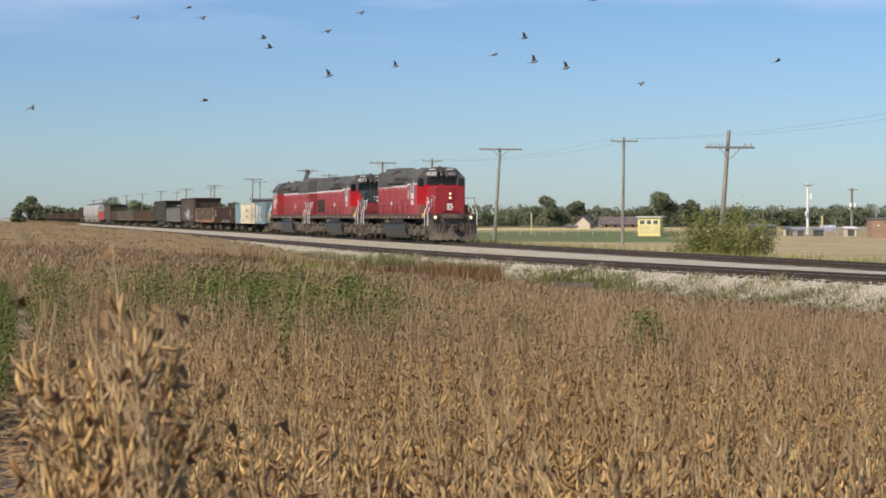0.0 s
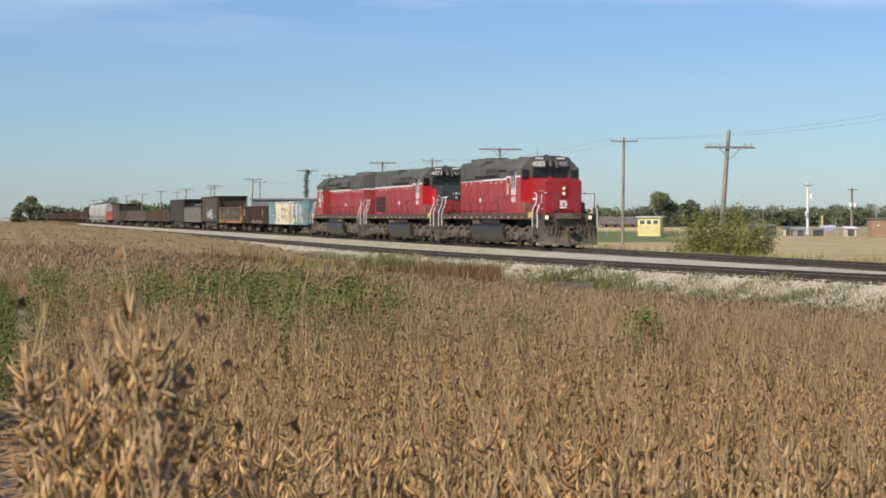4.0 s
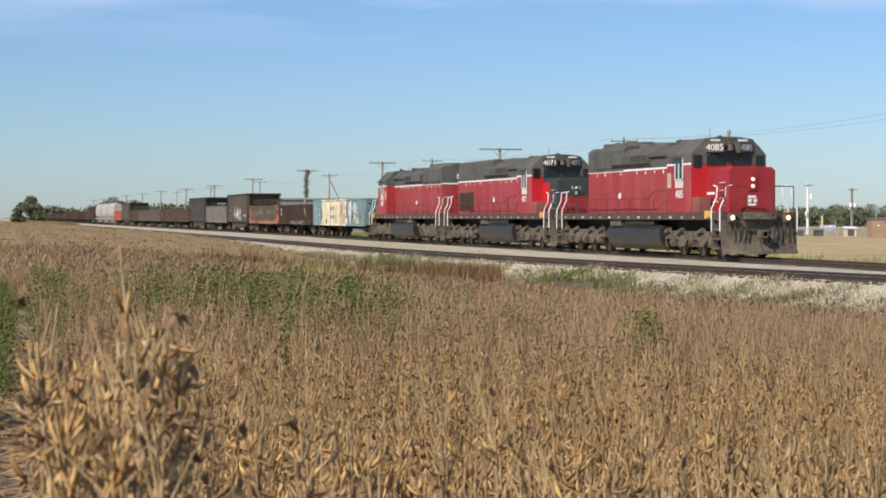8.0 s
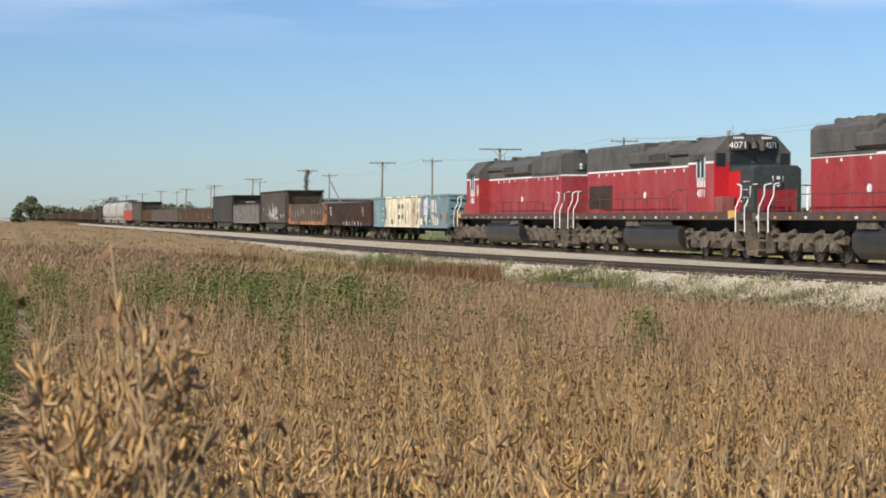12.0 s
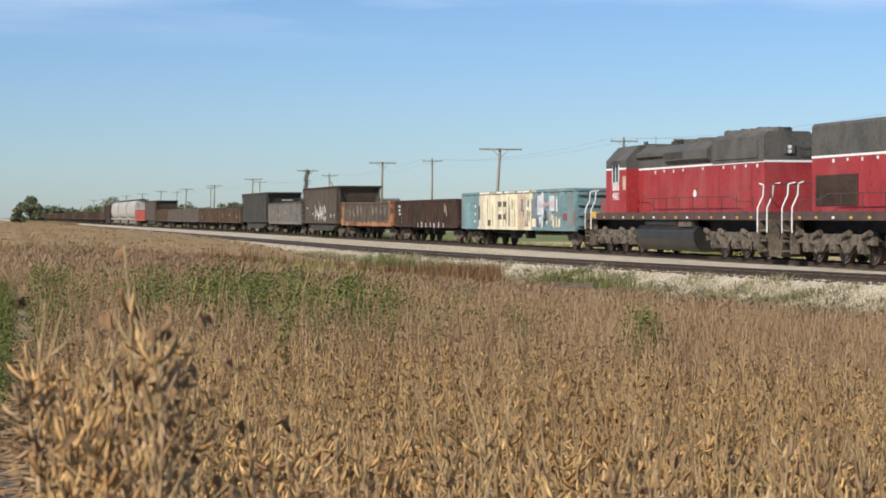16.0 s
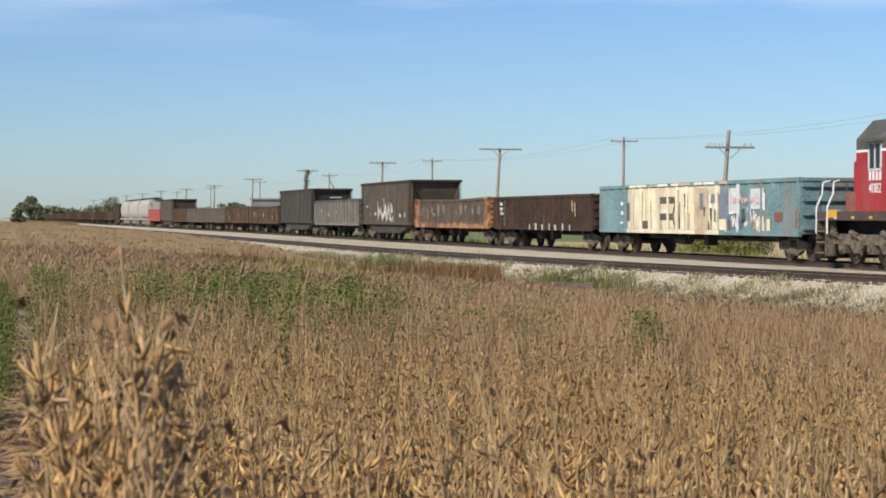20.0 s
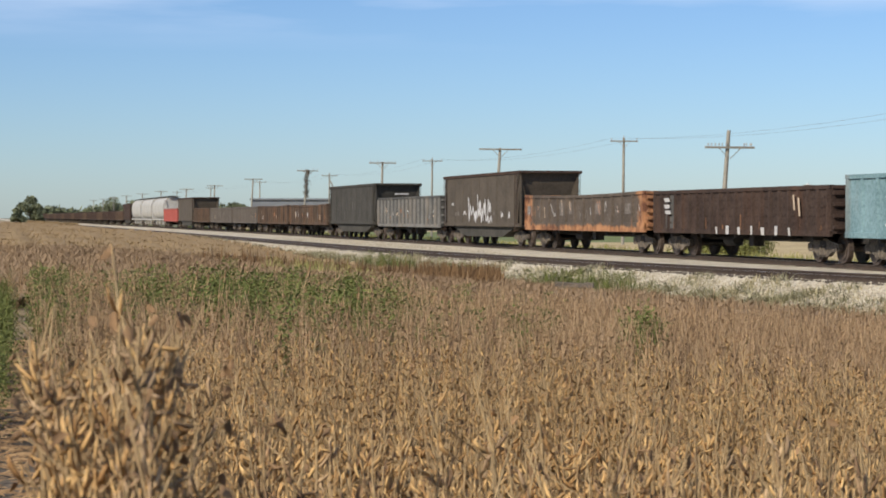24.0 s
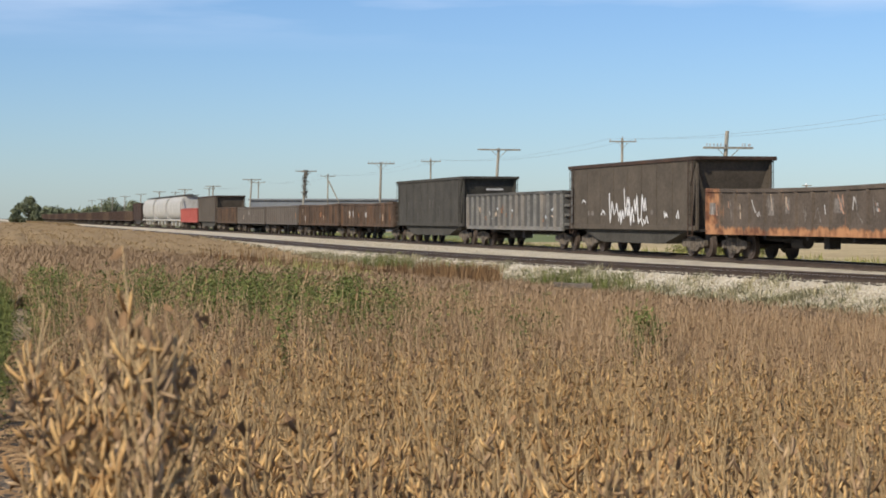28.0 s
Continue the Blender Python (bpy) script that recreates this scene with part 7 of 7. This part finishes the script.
def build_far_side():
    booth()
    fence("outfield_fence", "low outfield fence with a yellow cap", 63.2, 237.8, 88.4, 231.6, 0.8, 14, YELLOWCAP, SCREEN)
    fence("side_fence", "galvanised chain-link fence along the ball field", 101.5, 226.5, 113.0, 223.5, 0.95, 8, GALV, SCREEN)
    post("foul_pole", "tall yellow foul pole", 76.8, 259.1, 2.05, 0.09, YELLOWCAP)
    post("foul_pole", "tall yellow foul pole beside the fence", 107.9, 230.9, 1.6, 0.14, YELLOWCAP)
    post("flag_pole", "thin grey pole behind the fence", 95.6, 285.4, 1.2, 0.07, GALV)
    post("light_pole", "thin wooden light pole", 100.4, 232.7, 2.5, 0.09, POLE)
    post("light_pole", "thin wooden light pole by the field", 69.5, 262.0, 3.1, 0.08, POLE)
    post("light_pole", "thin grey light pole behind the brick building", 116.4, 232.5, 2.4, 0.07, GALV)
    service_pole(110.3, 240.6, 6.0, WHITEPAINT, "white service pole with a transformer", ((0.42, 3.9, 0.2, 0.7), (-0.35, 1.6, 0.14, 0.6)))
    service_pole(111.6, 229.9, 5.25, POLE, "wooden service pole with white transformers", ((-0.3, 2.75, 0.2, 0.55), (0.35, 2.8, 0.2, 0.5)))
    gable("house", "cream gabled house with a brown roof", 124.45, 381.3, 5.0, 3.4, 0.9, 2.6, 62, PALEWALL, BROWNROOF, 1)
    gable("house", "long low house with a brown shingle roof", 134.7, 389.0, 7.4, 5.0, 0.95, 2.3, -14, BRICKWALL, BROWNROOF, 4)
    gable("house", "low tan annexe with a brown roof", 120.4, 377.1, 1.8, 1.5, 0.4, 0.6, -14, PALEWALL, BROWNROOF, 1)
    shed("dugout", "low dugout with a flat grey roof", 98.6, 228.6, 3.2, 2.0, 1.2, -14, GREYPAINT, METALROOF)
    shed("shed", "small yellow shed beside the dugout", 101.6, 227.5, 1.4, 1.4, 0.95, -14, PALEWALL, METALROOF)
    shed("equipment_box", "white metal equipment box", 101.0, 222.6, 1.1, 1.0, 0.85, -14, GALV, GALV)
    shed("equipment_box", "dark equipment box by the fence", 103.4, 222.4, 1.1, 1.0, 0.7, -14, GREYPAINT, METALROOF)
    shed("white_kiosk", "small white kiosk with a low roof", 106.9, 220.7, 1.35, 1.2, 0.95, -14, PALEWALL, WHITEPAINT)
    bm = nb()
    box(bm, -1.1, 1.1, -0.03, 0.03, 0.45, 1.25)
    b = part("banner", bm, BLUEBANNER)
    b.matrix_basis = pose(117.2, 249.0, gz(117, 249), 0, 0, -14)
    tagged(b, "blue and white banner on the ball field", "banner")
    for s in (-1.1, 1.1):
        bm = nb()
        cyl(bm, (s, 0, 0), (s, 0, 2.0), 0.05, 0.05, 6)
        part("banner_post", bm, GALV, b)
    # brick building: walls in courses, flat roof, doorway
    root = thing("brick_building", pose(107.4, 208.4, gz(107, 208), 0, 0, -20), "low tan-brown brick building with a flat roof", "building")
    bm = nb()
    box(bm, -3.6, 6.0, -2.5, 2.5, 0, 2.15)
    part("wall", bm, BRICKWALL, root)
    bm = nb()
    box(bm, -3.75, 6.15, -2.65, 2.65, 2.15, 2.3)
    part("roof", bm, METALROOF, root, bevel=0.02)
    bm = nb()
    box(bm, -0.6, 1.2, -2.54, -2.48, 0.02, 1.6)
    part("doorway", bm, GREYPAINT, root)
    bm = nb()
    box(bm, -2.9, -2.7, -2.6, -2.48, 1.35, 1.5)
    part("wall_lamp", bm, WHITEPAINT, root)
    # long grey warehouse beyond the poles
    root = thing("warehouse", pose(59.5, 325.2, gz(59.5, 325.0), 0, 0, -14), "long grey metal warehouse with a flat roof", "warehouse")
    bm = nb()
    box(bm, -12.3, 12.3, -4.0, 8.0, 0, 5.3)
    part("wall", bm, METALROOF, root)
    bm = nb()
    box(bm, -12.6, 12.6, -4.3, 8.3, 5.3, 5.6)
    part("roof", bm, METALROOF, root, bevel=0.05)
    for k in range(4):
        bm = nb()
        box(bm, -10.5 + k * 5.6, -7.5 + k * 5.6, -4.08, -3.98, 0.05, 3.2)
        part("loading_door", bm, GREYPAINT, root)
    # weathered timber by the ditch and a grey stump on the bank
    bm = nb()
    box(bm, -0.5, 0.5, -0.07, 0.07, -0.06, 0.06)
    box(bm, 0.28, 0.5, -0.12, -0.06, -0.05, 0.1)
    t = part("old_tie", bm, BARK, bevel=0.02)
    t.matrix_basis = pose(15.05, 46.9, -0.27, 4, 3, -24)
    tagged(t, "weathered grey railway tie lying by the bank", "timber")
    bm = nb()
    cyl(bm, (0, 0, -0.5), (0.05, 0, 0.28), 0.16, 0.11, 9)
    t = part("stump", bm, BARK, bevel=0.015)
    t.matrix_basis = pose(15.9, 61.6, -0.45)
    tagged(t, "short grey stump on the bank", "stump")


def build_furrow():
    """Bare furrow at the edge of the beans: stalk litter on the soil."""
    rng = np.random.default_rng(51)
    k = 900
    d = rng.uniform(6.5, 24, k)
    u = -0.2215 * d + rng.normal(0, 0.10, k) - 0.05
    x, y = u * CAM_S + d * CAM_C, -u * CAM_C + d * CAM_S
    v = np.array([(0, -0.004, 0.0), (0.22, -0.003, 0.012), (0.22, 0.003, 0.012), (0, 0.004, 0.0), (0.1, 0, 0.02)])
    proto = [(v, np.array([(0, 1, 4), (1, 2, 4), (2, 3, 4), (3, 0, 4)]), np.zeros(4, int))]
    ob = scatter("stalk_litter", proto, np.stack((x, y, ground_z(x, y) + 0.01), 1), rng.random(k) * 6.28, rng.normal(0, 0.2, (k, 2)), rng.uniform(0.5, 1.4, k), [PODMID], rng)
    tagged(ob, "broken stalks lying in the bare furrow", "stubble", kind="stuff")


# ---- birds ----
FLOCK = ((-0.1239, 0.0606, 0.368, 0.083), (-0.2145, 0.0571, 0.172, 0.110), (-0.0592, 0.0733, 0.262, 0.081), (-0.0247, 0.0783, 0.276, 0.042), (-0.0901, 0.0880, 0.341, 0.063),
         (-0.0933, 0.0930, 0.330, 0.064), (0.1033, 0.0697, 0.340, 0.066), (0.0642, 0.0774, 0.304, 0.100), (0.0474, 0.0806, 0.290, 0.061), (0.0268, 0.0845, 0.338, 0.092),
         (0.0424, 0.0930, 0.318, 0.079), (0.1742, 0.0812, 0.282, 0.105), (-0.0600, 0.0968, 0.371, 0.097), (-0.1251, 0.1039, 0.312, 0.056), (-0.1595, 0.1042, 0.341, 0.082),
         (-0.0424, 0.1065, 0.340, 0.080), (-0.1321, 0.1089, 0.320, 0.080), (0.0789, 0.1130, 0.320, 0.080))
# two birds that start up from the beans later: seconds, bearing and rise (slopes)
LATE = (((0.0, -0.078, -0.047), (1.4, -0.078, -0.047), (1.8, -0.059, 0.030), (2.0, -0.046, 0.0465), (2.3, -0.0044, 0.0753), (2.5, 0.033, 0.097), (2.8, 0.105, 0.135), (4.0, 0.45, 0.30), (28.0, 2.5, 1.2)),
        ((0.0, -0.045, -0.047), (1.4, -0.045, -0.047), (1.8, -0.0277, 0.0294), (2.0, -0.0059, 0.0388), (2.5, 0.081, 0.0665), (2.7, 0.1327, 0.0771), (2.9, 0.192, 0.0903), (3.0, 0.224, 0.0989), (4.0, 0.6, 0.19), (28.0, 2.8, 0.9)))


def bird_thing():
    root = thing("bird", pose(0, 0, 0), "small grey bird in flight with beating wings", "bird", "flock of birds")
    bm = nb()
    prof = ((-0.11, 0.004), (-0.07, 0.022), (0.0, 0.036), (0.06, 0.03), (0.085, 0.022), (0.115, 0.004))
    for (a, r0), (b, r1) in zip(prof, prof[1:]):
        cyl(bm, (a, 0, 0), (b, 0, 0), r0, r1, 8)
    part("body", bm, BIRDGREY, root)
    bm = nb()
    prism(bm, [(-0.09, -0.012), (-0.19, -0.04), (-0.19, 0.04), (-0.09, 0.012)], "z", -0.004, 0.004)
    part("tail", bm, BIRDGREY, root)
    for s in (-1, 1):
        bm = nb()
        prism(bm, [(0.055, 0.0), (0.06, s * 0.09), (0.03, s * 0.2), (-0.03, s * 0.25), (-0.03, s * 0.13), (-0.055, 0.0)], "z", -0.004, 0.004)
        part("wing", bm, BIRDPALE if s > 0 else BIRDGREY, root)
    return root


def build_birds():
    rng = random.Random(8)
    first = bird_thing()
    for i, (a, e, va, ve) in enumerate(FLOCK):
        b = first if i == 0 else copy_thing(first, pose(0, 0, 0))
        start = 0.0
        d = 50.0 + rng.uniform(-4, 6)

        def at(t):
            u, h = (a + va * (t - start)) * d, (e + ve * (t - start)) * d
            return u * CAM_S + d * CAM_C, -u * CAM_C + d * CAM_S, EYE_Z + h
        head = math.degrees(math.atan2(at(1)[1] - at(0)[1], at(1)[0] - at(0)[0]))
        climb = -math.degrees(math.atan2(ve, va))
        beat_wings(b, [(t, pose(*at(t), 0, climb, head)) for t in (0.0, 0.5, 1.0, 2.0, 4.0, 8.0, 14.0, 21.0, 28.0)], rng)
    for marks in LATE:
        rows = []
        for t, a, e in marks:
            u, d = a * 50.0, 50.0
            rows.append((t, pose(u * CAM_S + d * CAM_C, -u * CAM_C + d * CAM_S, EYE_Z + e * d, 0, -24, -14)))
        beat_wings(copy_thing(first, pose(0, 0, 0)), rows, rng)


def beat_wings(b, rows, rng):
    """Key a bird's flight and its wing beats."""
    b.scale = (0.85, 0.85, 0.85)
    BIRDS.append((b, rows))
    phase = rng.uniform(0, 6.28)
    for w in [c for c in b.children if c.name.startswith("wing")]:
        s = 1 if min(v.co.y for v in w.data.vertices) > -0.05 else -1
        beat = [(k / 15, pose(0, 0, 0.01, s * (15 + 38 * math.sin(k / 15 * 2 * math.pi * 4.5 + phase)))) for k in range(50)]
        BIRDS.append((w, beat + [(28.0, pose(0, 0, 0.01, s * 10))]))


build_ground()
build_track()
build_beans()
build_weeds()
build_poles()
build_trees()
build_bush()
build_far_side()
build_furrow()
build_train()
build_birds()
motions()
